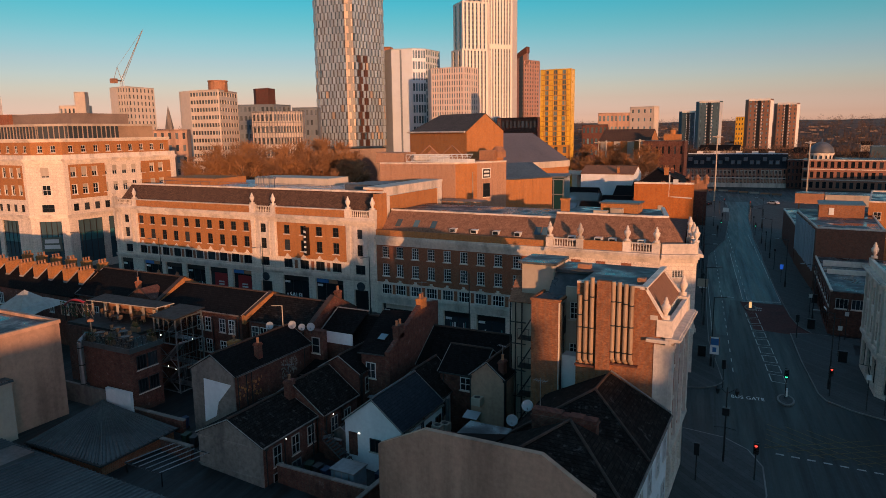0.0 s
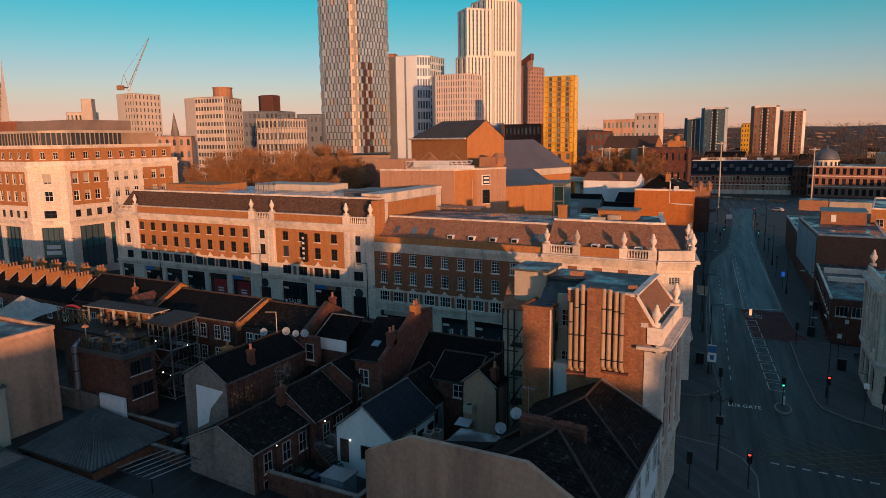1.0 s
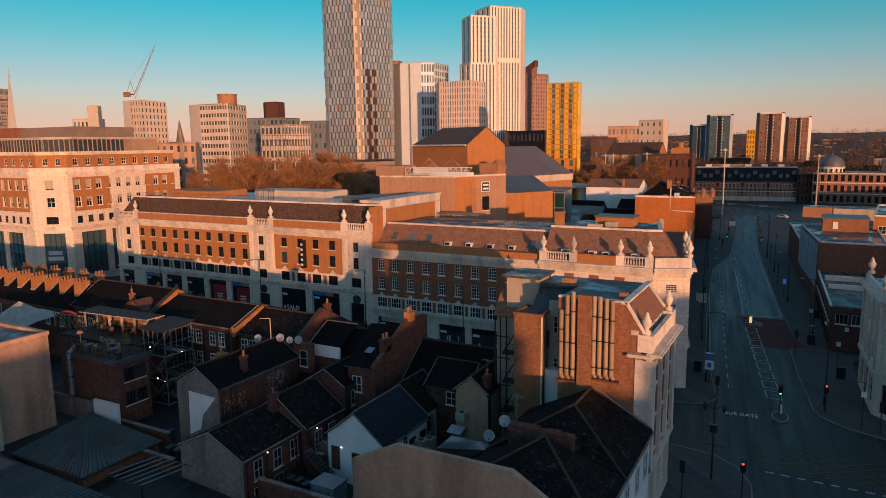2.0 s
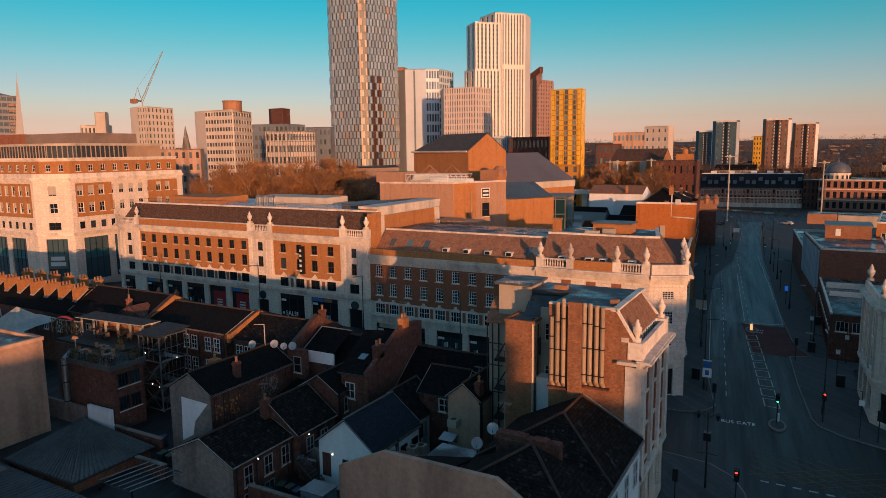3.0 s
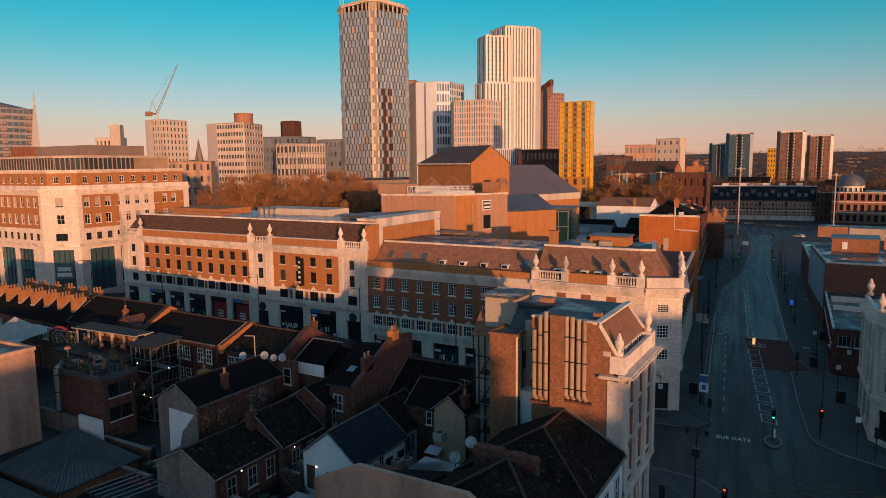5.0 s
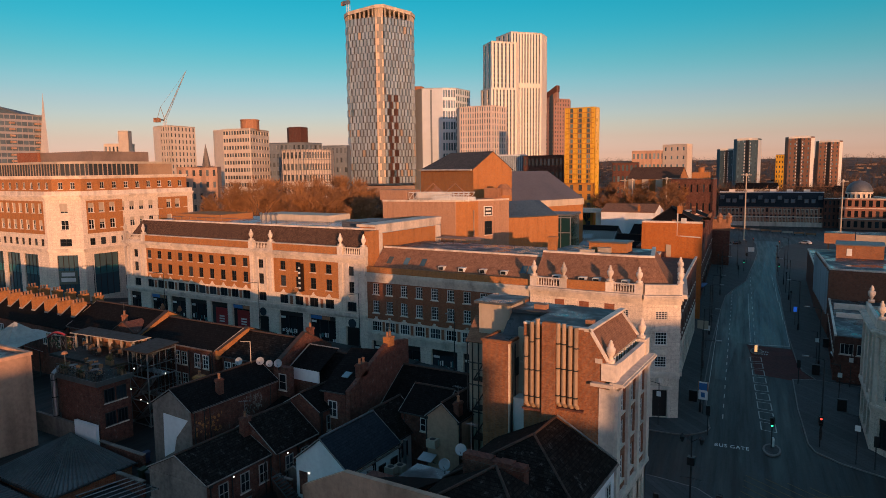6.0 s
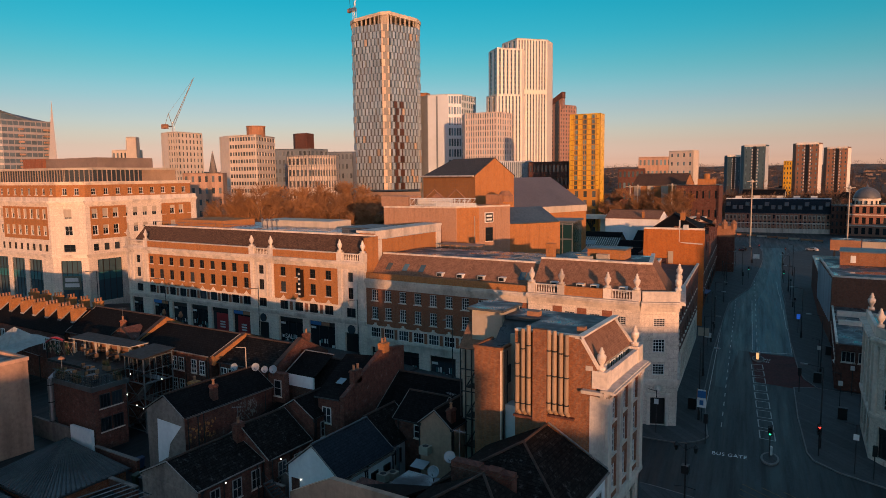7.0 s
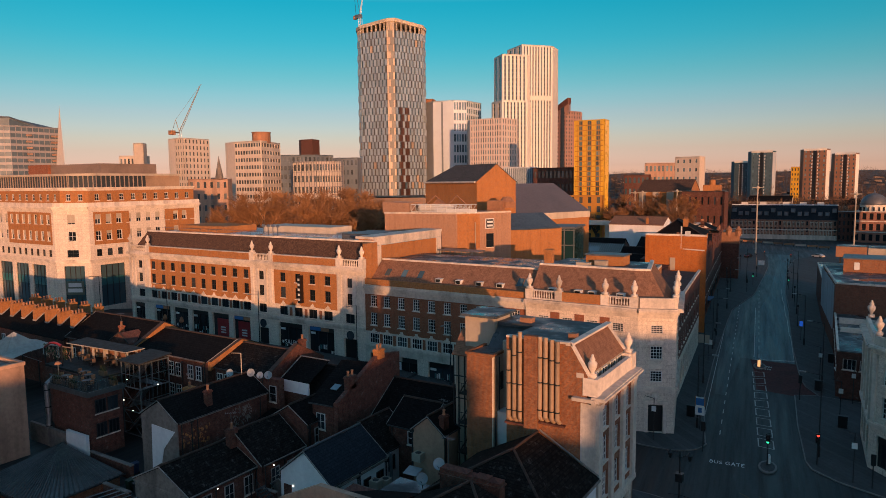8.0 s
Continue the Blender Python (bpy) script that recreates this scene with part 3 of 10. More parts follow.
for i in range(8):
    q.append(line((-1.0 + i * 1.9, 67.4), (min(-1.0 + i * 1.9 + 9.0, 13.5), 67.4 + min(9.0, 14.5 - i * 1.9) * 0.66), 0.12))
    q.append(line((13.5 - i * 1.9, 67.4), (max(13.5 - i * 1.9 - 9.0, -1.0), 67.4 + min(9.0, 14.5 - i * 1.9) * 0.66), 0.12))
mark("road_marking_box", q, YELLOW, "worn yellow box junction hatching")

txt = bpy.data.curves.new("road_text", "FONT")
txt.body = "BUS GATE"
txt.size = 1.15
txt.space_character = 1.1
o = new("road_marking_text", txt)
o.data.materials.append(WHITE)
o.matrix_basis = pose(-4.9, 79.2, 0.018, 0, 0, 7) @ Matrix.Diagonal((0.62, 1.1, 1, 1))
tagged(o, "white painted words on the carriageway", "road marking", kind="structure")
q = [line((street_x(121, 1.1) + i * 0.32, 121.0 + j * 1.5), (street_x(121, 1.1) + i * 0.32 + 0.2, 121.0 + j * 1.5), 0.8) for i in range(6) for j in range(2)]
mark("road_marking_bars", q, PAINT, "worn white lettering bars on red asphalt")

# unseen tall blocks added to the south-east, which keep the low ground in shade
ring_e = [(44, 268), (60, 268), (68.3, 310), (52.1, 310)]
t_e = thing("office_block", (44, 268, 0), "unseen plain brown brick block added to shade the far junction", "building")
part("wall", G().prism(ring_e, 0, 24), BRICK_BR, t_e)
part("low_wing", G().prism([(52.2, 310.4), (68.4, 310.4), (76, 345), (58, 345)], 0, 9.5), BRICK_BR, t_e)


def shade_block(c0, c1, h, name):
    s0 = -110
    u, w = Vector((-0.72, 0.69)), Vector((0.69, 0.72))
    ring = [u * s0 + w * c0, u * s0 + w * c1, u * (s0 - 14) + w * c1, u * (s0 - 14) + w * c0]
    t = thing(name, (ring[0].x, ring[0].y, 0), "unseen plain brown brick block added to cast shade", "building")
    part("wall", G().prism([tuple(p) for p in ring[::-1]], 0, h), BRICK_BR, t)


for c0, c1, h in ((-110, -52, 22.0), (-52, -24, 23.6), (-24, -12, 22.4), (-12, 1, 22.2), (1, 8, 21.6), (8, 20.3, 22.7), (20.3, 24.4, 28.5), (24.4, 25.6, 24.2), (25.6, 31.4, 20.5), (31.4, 40, 23.2), (40, 58, 22.8), (58, 66, 27.0), (66, 76, 24.5), (76, 90.0, 25.9), (90.0, 113, 29.7), (113, 142, 19.5)):
    shade_block(c0, c1, h, "office_block")

# ---- the stone and brick shop buildings along the cross street ----
FY = 84.0


def cornice(parent, p0, p1, z0, z1, out=0.55, ext=0.0, name="cornice"):
    """A stepped stone cornice."""
    L = (Vector(p1) - Vector(p0)).length
    h = z1 - z0
    g = G()
    for k, (a, b, o) in enumerate(((0, 0.35, 0.12), (0.35, 0.6, 0.3), (0.6, 0.85, out), (0.85, 1.0, out * 0.8))):
        g.wall_box(p0, p1, -ext - o * 0.0, L + ext, z0 + h * a, z0 + h * b, o, 0.3)
    return part(name, g, STONE_SM, parent)


def shop(parent, p0, p1, u0, u1, z0, z1, sign=None, depth=0.5):
    """A shop window set back in its opening: dark glazing, mullions, fascia board."""
    g = G().wall_box(p0, p1, u0, u1, z0, z1, -depth, depth + 0.06)
    s = part("shopfront", g, GLASS, parent, "dark glazed shop window")
    f = G()
    n = max(2, int((u1 - u0) / 1.5))
    for i in range(n + 1):
        u = u0 + (u1 - u0) * i / n
        f.wall_box(p0, p1, max(u - 0.04, u0), min(u + 0.04, u1), z0, z1 - 0.8, -depth + 0.07, depth - 0.001)
    parts("glazing_bar", f, DARK, s)
    part("fascia", G().wall_box(p0, p1, u0, u1, z1 - 0.8, z1, -depth + 0.12, depth - 0.002), BLACK, s, "black shop fascia board")
    if sign == "":
        # pale goods and a notice, added to brighten the dark panes
        k, rs = G(), random.Random(int(u0 * 10))
        u = u0 + 0.3
        while u < u1 - 0.5:
            w, z = rs.uniform(0.12, 0.42), z0 + rs.choice((0.15, 0.2, 0.7, 1.2))
            k.wall_box(p0, p1, u, u + w, z, z + rs.uniform(0.3, 0.95), -depth + 0.05, depth - 0.03)
            u += w + rs.uniform(0.1, 0.35)
        for i, o in enumerate(parts("display", k, WHITE, s, "pale goods added to brighten the window")):
            if i % 3 == 1:
                o.data.materials[0] = TEAL
        part("notice", G().wall_box(p0, p1, u0 + 0.2, u0 + 1.2, z1 - 1.3, z1 - 0.95, -depth + 0.16, depth - 0.13), WHITE, s, "white notice board")
    if sign == "red":
        w = (u1 - u0)
        part("poster", G().wall_box(p0, p1, u0 + w * 0.2, u1 - w * 0.12, z0 + 0.7, z1 - 1.0, -depth + 0.10, depth - 0.08), REDSIGN, s, "red sale poster")
        k = G()
        for r in range(3):
            k.wall_box(p0, p1, u0 + w * 0.4, u1 - w * 0.3, z0 + 1.2 + r * 0.45, z0 + 1.45 + r * 0.45, -depth + 0.115, depth - 0.101)
        parts("poster_bar", k, WHITE, s)
    if sign == "colour":
        w = u1 - u0
        part("sign", G().wall_box(p0, p1, u0 + w * .1, u0 + w * .45, z1 - 0.55, z1 - 0.1, -depth + 0.16, depth - 0.121), BLUESIGN, s, "blue shop sign")
        part("sign", G().wall_box(p0, p1, u0 + w * .5, u0 + w * .75, z1 - 0.55, z1 - 0.1, -depth + 0.16, depth - 0.121), TERRA, s, "orange shop sign")
    return s


def mansard(parent, p0, p1, z0, z1, run, mat, t=0.14, hip0=0.0, hip1=0.0, name="mansard_roof"):
    """A steep roof face rising back from the wall line; hip0/hip1 draw its ends in at the top."""
    a, b = Vector(p0), Vector(p1)
    d = (b - a).normalized()
    n = Vector((d.y, -d.x))
    q = [a, b, b - n * run - d * hip1, a - n * run + d * hip0]
    return part(name, G().slab(*[(p.x, p.y, z) for p, z in zip(q, (z0, z0, z1, z1))], t), mat, parent)


def long_building():
    X0, X1 = -113.1, -54.9
    b = thing("shop_building", (-84, FY, 3), "long red brick and pale stone shop building with a brown mansard", "building")
    p0, p1 = (X0, FY), (X1, FY)
    U = lambda x: x - X0
    shops = [(-112.3, -109.0), (-106.0, -101.3), (-100.4, -96.2), (-95.2, -90.6), (-89.6, -85.3), (-84.2, -79.9), (-73.2, -67.9), (-66.6, -61.2)]
    doors = [(-77.9, -75.5, 3.0, 6.0), (-59.2, -56.6, 3.0, 6.2)]
    holes = [(U(a), U(c), 2.6, 7.35) for a, c in shops] + [(U(a), U(c), z0, z1) for a, c, z0, z1 in doors]
    facade(b, STONE, p0, p1, 2.4, 7.6, holes, 0.5)
    kinds = ["", "", "", "", "red", "red", "", ""]
    for (a, c), k in zip(shops, kinds):
        shop(b, p0, p1, U(a), U(c), 2.6, 7.35, k)
    for x0, x1 in ((-106.0, -101.3), (-84.2, -79.9), (-66.6, -61.2)):
        g = G().wall_box(p0, p1, U(x0) + 0.4, U(x0) + 2.6, 6.75, 7.3, 0.03, 0.0)
        part("sign", g, BLUESIGN, b, "blue shop sign")
        part("sign", G().wall_box(p0, p1, U(x0) + 2.7, U(x0) + 4.3, 6.75, 7.3, 0.03, 0.0), TERRA, b, "orange shop sign")
    for a, c, z0, z1 in doors:
        part("door", G().wall_box(p0, p1, U(a), U(c), z0, z1, -0.4, 0.46), BLACK, b, "dark doorway")
    for x in (-76.7, -57.9):
        rg = [(x + 0.75 * math.cos(2 * math.pi * i / 20), 1.0 * math.sin(2 * math.pi * i / 20)) for i in range(20)]
        oc_ = part("oval_window", G().add([(a, FY - 0.06, 6.75 + z * 0.7) for a, z in rg] + [(a, FY + 0.1, 6.75 + z * 0.7) for a, z in rg], [tuple(range(20)), tuple(range(39, 19, -1))] + [(i, i + 20, (i + 1) % 20 + 20, (i + 1) % 20) for i in range(20)]), GLASS, b, "oval window")
    cornice(b, p0, p1, 7.6, 8.3, 0.3, name="string_course")
    # mezzanine
    m1 = [-105.8, -102.9, -100.0, -97.1, -94.3, -91.6, -88.8, -86.0, -83.3, -80.5]
    m2 = [-71.9, -68.6, -65.5, -62.3]
    pav = [-109.6, -76.7, -57.9]
    mz = holes_of([U(x) for x in m1 + m2 + pav], 8.6, 1.75, 1.45)
    facade(b, STONE, p0, p1, 8.3, 10.35, mz, 0.2)
    for x in m1 + m2 + pav:
        window(b, p0, p1, U(x), 8.6, 1.75, 1.45, 2, 1, DARK, sill=0.08)
    g, k = G(), G()
    for xs, w in ((m1, 2.85), (m2, 3.3)):
        for x in xs[:-1]:
            u = U(x) + w / 2
            g.wall_box(p0, p1, u - 0.3, u + 0.3, 8.62, 10.0, 0.015, 0.0)
        for x in xs:
            k.wall_box(p0, p1, U(x) - 0.55, U(x) + 0.55, 10.35, 10.5, 0.1, 0.1).wall_box(p0, p1, U(x) - 0.3, U(x) + 0.3, 10.5, 10.75, 0.1, 0.1).wall_box(p0, p1, U(x) - 0.12, U(x) + 0.12, 10.75, 10.95, 0.1, 0.1)
    parts("spandrel", g, BRICK, b)
    parts("keystone", k, STONE_SM, b, per=3)
    # upper floors
    secs = [(-113.1, -106.6, STONE, [pav[0]]), (-106.6, -79.3, BRICK_OR, m1), (-79.3, -73.9, STONE, [pav[1]]), (-73.9, -60.3, BRICK_OR, m2), (-60.3, -54.9, STONE, [pav[2]])]
    for x0, x1, mat, xs in secs:
        st = mat is STONE
        w = 1.15 if not st else 1.2
        hs = holes_of([x - x0 for x in xs], 11.45, w, 1.75) + holes_of([x - x0 for x in xs], 14.1, w, 1.45)
        f = facade(b, mat, (x0, FY - (0.12 if st else 0)), (x1, FY - (0.12 if st else 0)), 10.35, 16.0, hs, 0.2)
        for x in xs:
            window(b, (x0, FY - (0.12 if st else 0)), (x1, FY), x - x0, 11.45, w, 1.75, 2, 2, DARK)
            window(b, (x0, FY - (0.12 if st else 0)), (x1, FY), x - x0, 14.1, w, 1.45, 2, 2, DARK)
        if st:
            g = G()
            for u in (0.25, 1.5, x1 - x0 - 2.1, x1 - x0 - 0.85):
                g.wall_box((x0, FY - 0.12), (x1, FY - 0.12), u, u + 0.6, 10.4, 15.6, 0.14, 0.05)
                g.wall_box((x0, FY - 0.12), (x1, FY - 0.12), u - 0.08, u + 0.68, 15.6, 16.0, 0.2, 0.05)
            parts("pilaster", g, STONE_SM, b, per=2)
            part("apron", G().wall_box((x0, FY - 0.12), (x1, FY - 0.12), xs[0] - x0 - 0.8, xs[0] - x0 + 0.8, 13.25, 14.0, 0.08, 0.02), STONE_SM, b)
    cornice(b, (X0, FY), (X1, FY), 16.0, 17.25, 0.75)
    for x0, x1 in ((-106.6, -79.3), (-73.9, -60.3)):
        part("parapet", G().box(x0, x1, FY - 0.1, FY + 0.35, 17.25, 18.35), BRICK_OR, b, "brick parapet")
        part("coping", G().box(x0, x1, FY - 0.16, FY + 0.42, 18.35, 18.5), STONE_SM, b)
    for x0, x1 in ((-113.1, -106.6), (-79.3, -73.9), (-60.3, -54.9)):
        parts("pier", G().box(x0, x0 + 1.0, FY - 0.3, FY + 0.4, 17.25, 18.6).box(x1 - 1.0, x1, FY - 0.3, FY + 0.4, 17.25, 18.6), STONE_SM, b)
        baluster_run(b, (x0 + 1, FY - 0.15), (x1 - 1, FY - 0.15), 17.25, 1.2)
        for x in ((x0 + 0.5, x1 - 0.5)):
            urn(b, x, FY, 18.6, 1.9)
    # roof
    mansard(b, (X0 + 0.4, FY + 0.9), (X1 - 0.5, FY + 0.9), 17.6, 20.9, 2.0, TILE_DK, hip0=1.6)
    part("ridge_trim", G().box(X0 + 2.0, X1 - 0.4, FY + 2.75, FY + 3.2, 20.86, 21.12), STONE_SM, b)
    part("flat_roof", G().box(X0 + 2.2, X1 - 0.4, FY + 3.2, 106, 20.3, 20.7), PALE_FELT, b, "pale blue-grey felt roof")
    part("wall", G().box(X0 + 0.3, X0 + 0.8, FY + 0.4, 106, 2.4, 17.6).box(X0, X1 - 0.5, 106, 106.4, 2.4, 20.7), BRICK_DK, b)
    # stair head and raised block at the east end
    part("gable_wall", G().box(-55.5, -54.9, FY + 0.4, 87.2, 13, 20.9), BRICK_OR, b)
    g = G().box(-58.5, -55.5, 87.2, 106, 13, 21.3)
    part("end_block", g, BRICK_OR, b, "orange brick raised block")
    g = G().box(-58.9, -55.2, 86.9, 106.2, 21.3, 21.7).box(-55.52, -55.3, 87.15, 88.7, 13, 20.4).box(-55.52, -55.3, 104.6, 106.05, 13, 20.4).box(-55.52, -55.28, 87.15, 106.05, 20.4, 21.3)
    part("stone_frame", g, STONE_SM, b, "pale stone frame")
    g = G().box(-66, -60, 92, 100, 20.7, 21.6)
    part("roof_light", g, LEAD, b, "lead covered roof hatch")
    part("plant_room", G().box(-90, -73, 97, 103, 20.7, 22.0), CREAM, b, "cream roof plant room")
    part("plant_room", G().box(-108, -95, 92, 100, 20.7, 21.9), BRICK_OR, b, "brick roof plant room")
    g = G()
    for i in range(4):
        x = -84.5 + i * 1.2
        g.beam((x, 92, 20.7), (x, 92, 22.2), 0.08).lathe((x, 92, 22.2), [(0.3, 0), (0.35, 0.2), (0.1, 0.45)], 8)
    parts("roof_vent", g, STEEL, b, per=2)
    g = G()
    for i in range(24):
        x = X0 + 4 + i * 2.2
        g.beam((x, FY + 3.3, 21.1), (x, FY + 3.3, 21.75), 0.025)
    g.beam((X0 + 4, FY + 3.3, 21.75), (X0 + 4 + 50.6, FY + 3.3, 21.75), 0.03)
    part("guard_rail", g, STEEL, b)
    return b


def mid_building():
    X0, X1 = -54.9, -28.4
    b = thing("shop_building", (-42, FY, 1.5), "red brick shop building with white sash windows and brown roof", "building")
    p0, p1 = (X0, FY), (X1, FY)
    U = lambda x: x - X0
    shops = [(-54.2, -45.6), (-43.8, -39.5), (-38.6, -34.2), (-33.4, -29.2)]
    facade(b, STONE, p0, p1, 0.8, 4.8, [(U(a), U(c), 1.0, 4.6) for a, c in shops], 0.5)
    for i, (a, c) in enumerate(shops):
        shop(b, p0, p1, U(a), U(c), 1.0, 4.6, "")
    part("fascia_band", G().wall_box(p0, p1, 0, X1 - X0, 4.8, 5.5, 0.06, 0.3), STONE_SM, b)
    part("sign", G().wall_box(p0, p1, 1.2, 6.4, 3.85, 4.5, -0.3, 0.36), CREAM, b, "pale shop sign board")
    part("poster", G().wall_box(p0, p1, 5.0, 6.2, 2.0, 3.7, -0.38, 0.42), WHITE, b, "white window poster")
    cornice(b, p0, p1, 5.5, 5.95, 0.25, name="string_course")
    xs = [-53.3, -50.9, -48.3, -45.7, -43.1, -40.5, -37.9, -35.3, -32.6, -30.0]
    facade(b, STONE_SM, p0, p1, 5.95, 7.9, holes_of([U(x) for x in xs], 6.1, 1.7, 1.5), 0.18)
    g, k = G(), G()
    for x in xs:
        window(b, p0, p1, U(x), 6.1, 1.7, 1.5, 4, 2, WHITE)
        k.wall_box(p0, p1, U(x) - 0.45, U(x) + 0.45, 7.9, 8.02, 0.08, 0.08).wall_box(p0, p1, U(x) - 0.2, U(x) + 0.2, 8.02, 8.3, 0.08, 0.08)
    for x in xs[:-1]:
        g.wall_box(p0, p1, U(x) + 1.05, U(x) + 1.55, 6.15, 7.6, 0.012, 0.0)
    parts("spandrel", g, BRICK, b)
    parts("keystone", k, STONE_SM, b, per=2)
    us = [U(x) for x in xs]
    facade(b, BRICK, p0, p1, 7.9, 13.5, holes_of(us, 8.85, 1.15, 1.85) + holes_of(us, 11.65, 1.15, 1.65), 0.18)
    for u in us:
        window(b, p0, p1, u, 8.85, 1.15, 1.85, 3, 4, WHITE)
        window(b, p0, p1, u, 11.65, 1.15, 1.65, 3, 4, WHITE)
    cornice(b, p0, p1, 13.5, 14.9, 0.55)
    part("parapet", G().box(X0, X1, FY - 0.05, FY + 0.35, 14.9, 15.75), BRICK_OR, b, "brick parapet")
    mansard(b, (X0, FY + 1.1), (X1, FY + 1.1), 15.0, 18.2, 3.4, TILE)
    part("ridge_trim", G().box(X0, X1, FY + 4.4, FY + 4.8, 18.1, 18.35), STONE_SM, b)
    part("flat_roof", G().box(X0, X1, FY + 4.8, 100, 17.6, 18.0), FELT, b)
    part("wall", G().box(X0, X1, 100, 100.3, 2, 18.0), BRICK_DK, b)
    # dormers and roof lights
    for x in (-43.0, -39.7, -36.4, -33.2):
        d = part("dormer", G().box(x - 0.45, x + 0.45, FY + 1.6, FY + 2.6, 15.75, 16.3), WHITE, b, "small white dormer")
        part("pane", G().box(x - 0.36, x + 0.36, FY + 1.57, FY + 1.598, 15.8, 16.22), GLASS, d)
    sl = (18.2 - 15.0) / 3.4
    for x in (-52.5, -49.5, -46.6, -30.6, -29.6):
        y, w = FY + 2.2, 0.42
        z = lambda yy: 15.0 + (yy - FY - 1.1) * sl + 0.06
        part("roof_window", G().slab((x - w, y, z(y)), (x + w, y, z(y)), (x + w, y + 0.95, z(y + 0.95)), (x - w, y + 0.95, z(y + 0.95)), 0.05), GLASS_BL, b, "roof window")
    return b


def corner_building():
    b = thing("corner_building", (-18, 84, 0), "pale stone corner building with urns and a brown mansard roof", "building")
    A, B, C, D = (-28.4, 83.65), (-14.0, 83.65), (-10.0, 85.4), (-16.9, 132.0)
    L1, L2 = 14.4, (Vector(C) - Vector(B)).length
    xs = [2.4, 5.6, 8.8, 12.0]
    rowsz = ((6.3, 1.3), (9.0, 1.55), (12.05, 1.0))
    # south face
    facade(b, STONE, A, B, 0, 5.4, [(u - 1.2, u + 1.2, 0.7, 4.6) for u in xs], 0.4)
    for u in xs:
        shop(b, A, B, u - 1.2, u + 1.2, 0.7, 4.6)
    hs = [h for z, hh in rowsz for h in holes_of(xs, z, 1.35, hh)]
    facade(b, STONE, A, B, 5.4, 14.0, hs, 0.22)
    for z, hh in rowsz:
        for u in xs:
            window(b, A, B, u, z, 1.35, hh, 4, 4, WHITE)
    # brick panels between the bays
    g = G()
    for u in (4.0, 7.2, 10.4):
        g.wall_box(A, B, u - 0.62, u + 0.62, 11.6, 13.6, 0.012, 0)
    parts("brick_panel", g, BRICK, b)
    # chamfer
    cu = L2 / 2
    facade(b, STONE, B, C, 0, 5.4, [(cu - 0.85, cu + 0.85, 0.2, 3.5)], 0.4)
    dd = part("door", G().wall_box(B, C, cu - 0.85, cu + 0.85, 0.2, 3.5, -0.3, 0.36), BLACK, b, "tall dark panelled door")
    part("door_surround", G().wall_box(B, C, cu - 1.25, cu - 0.85, 0, 3.7, 0.14, 0.02).wall_box(B, C, cu + 0.85, cu + 1.25, 0, 3.7, 0.14, 0.02).wall_box(B, C, cu - 1.4, cu + 1.4, 3.7, 4.05, 0.3, 0.02), STONE_SM, b)
    facade(b, STONE, B, C, 5.4, 14.0, [h for z, hh in rowsz for h in holes_of([cu], z, 1.35, hh)], 0.22)
    for z, hh in rowsz:
        window(b, B, C, cu, z, 1.35, hh, 4, 4, WHITE)
    g = G().wall_box(B, C, cu - 1.0, cu + 1.0, 10.75, 11.0, 0.22, 0.02).wall_box(B, C, cu - 0.7, cu + 0.7, 11.0, 11.3, 0.16, 0.02).wall_box(B, C, cu - 0.8, cu + 0.8, 7.9, 8.4, 0.14, 0.02)
    c = Vector(B).lerp(Vector(C), 0.5)
    g.lathe((c.x, c.y, 4.25), [(0.4, 0), (0.5, 0.3), (0.35, 0.8)], 8)
    part("carving", g, STONE_SM, b, "carved stone panels")
    # east face along the bending street
    es = [2.2 + 3.3 * i for i in range(14)]
    for q0, q1, us_ in ((C, (-12.75, 98.4), es[:4]), ((-12.75, 98.4), D, [1.8 + 3.3 * i for i in range(10)])):
        facade(b, STONE, q0, q1, 0, 5.4, [(u - 1.15, u + 1.15, 0.6, 4.5) for u in us_], 0.4)
        for u in us_:
            shop(b, q0, q1, u - 1.15, u + 1.15, 0.6, 4.5)
    E = (-12.75, 98.4)
    facade(b, STONE, C, E, 5.4, 14.0, [h for z, hh in rowsz for h in holes_of(es[:4], z, 1.35, hh)], 0.22)
    for z, hh in rowsz:
        for u in es[:4]:
            window(b, C, E, u, z, 1.35, hh, 4, 4, WHITE)
    es2 = [1.8 + 2.9 * i for i in range(11)]
    facade(b, BRICK_DK, E, D, 5.4, 13.5, [h for z, hh in ((6.4, 1.7), (9.6, 1.7)) for h in holes_of(es2, z, 1.2, hh)], 0.2)
    for z in (6.4, 9.6):
        for u in es2:
            window(b, E, D, u, z, 1.2, 1.7, 2, 2, WHITE)
    for p, q in ((A, B), (B, C), (C, E)):
        cornice(b, p, q, 5.0, 5.75, 0.3, name="string_course")
        cornice(b, p, q, 13.9, 15.05, 0.75)
    part("coping", G().wall_box(E, D, 0, (Vector(D) - Vector(E)).length, 13.5, 13.8, 0.1, 0.3), STONE_SM, b)
    # parapet, piers, urns
    L = L1
    part("parapet", G().wall_box(A, B, 4.6, 10.2, 15.05, 16.2, 0.05, 0.3), BRICK_OR, b, "brick parapet")
    g = G()
    for u in (0.0, 4.0, 9.9, 13.4):
        g.wall_box(A, B, u, u + 0.95, 15.05, 16.35, 0.12, 0.4)
    g.wall_box(B, C, 0.2, L2 - 0.2, 15.05, 16.25, 0.05, 0.35)
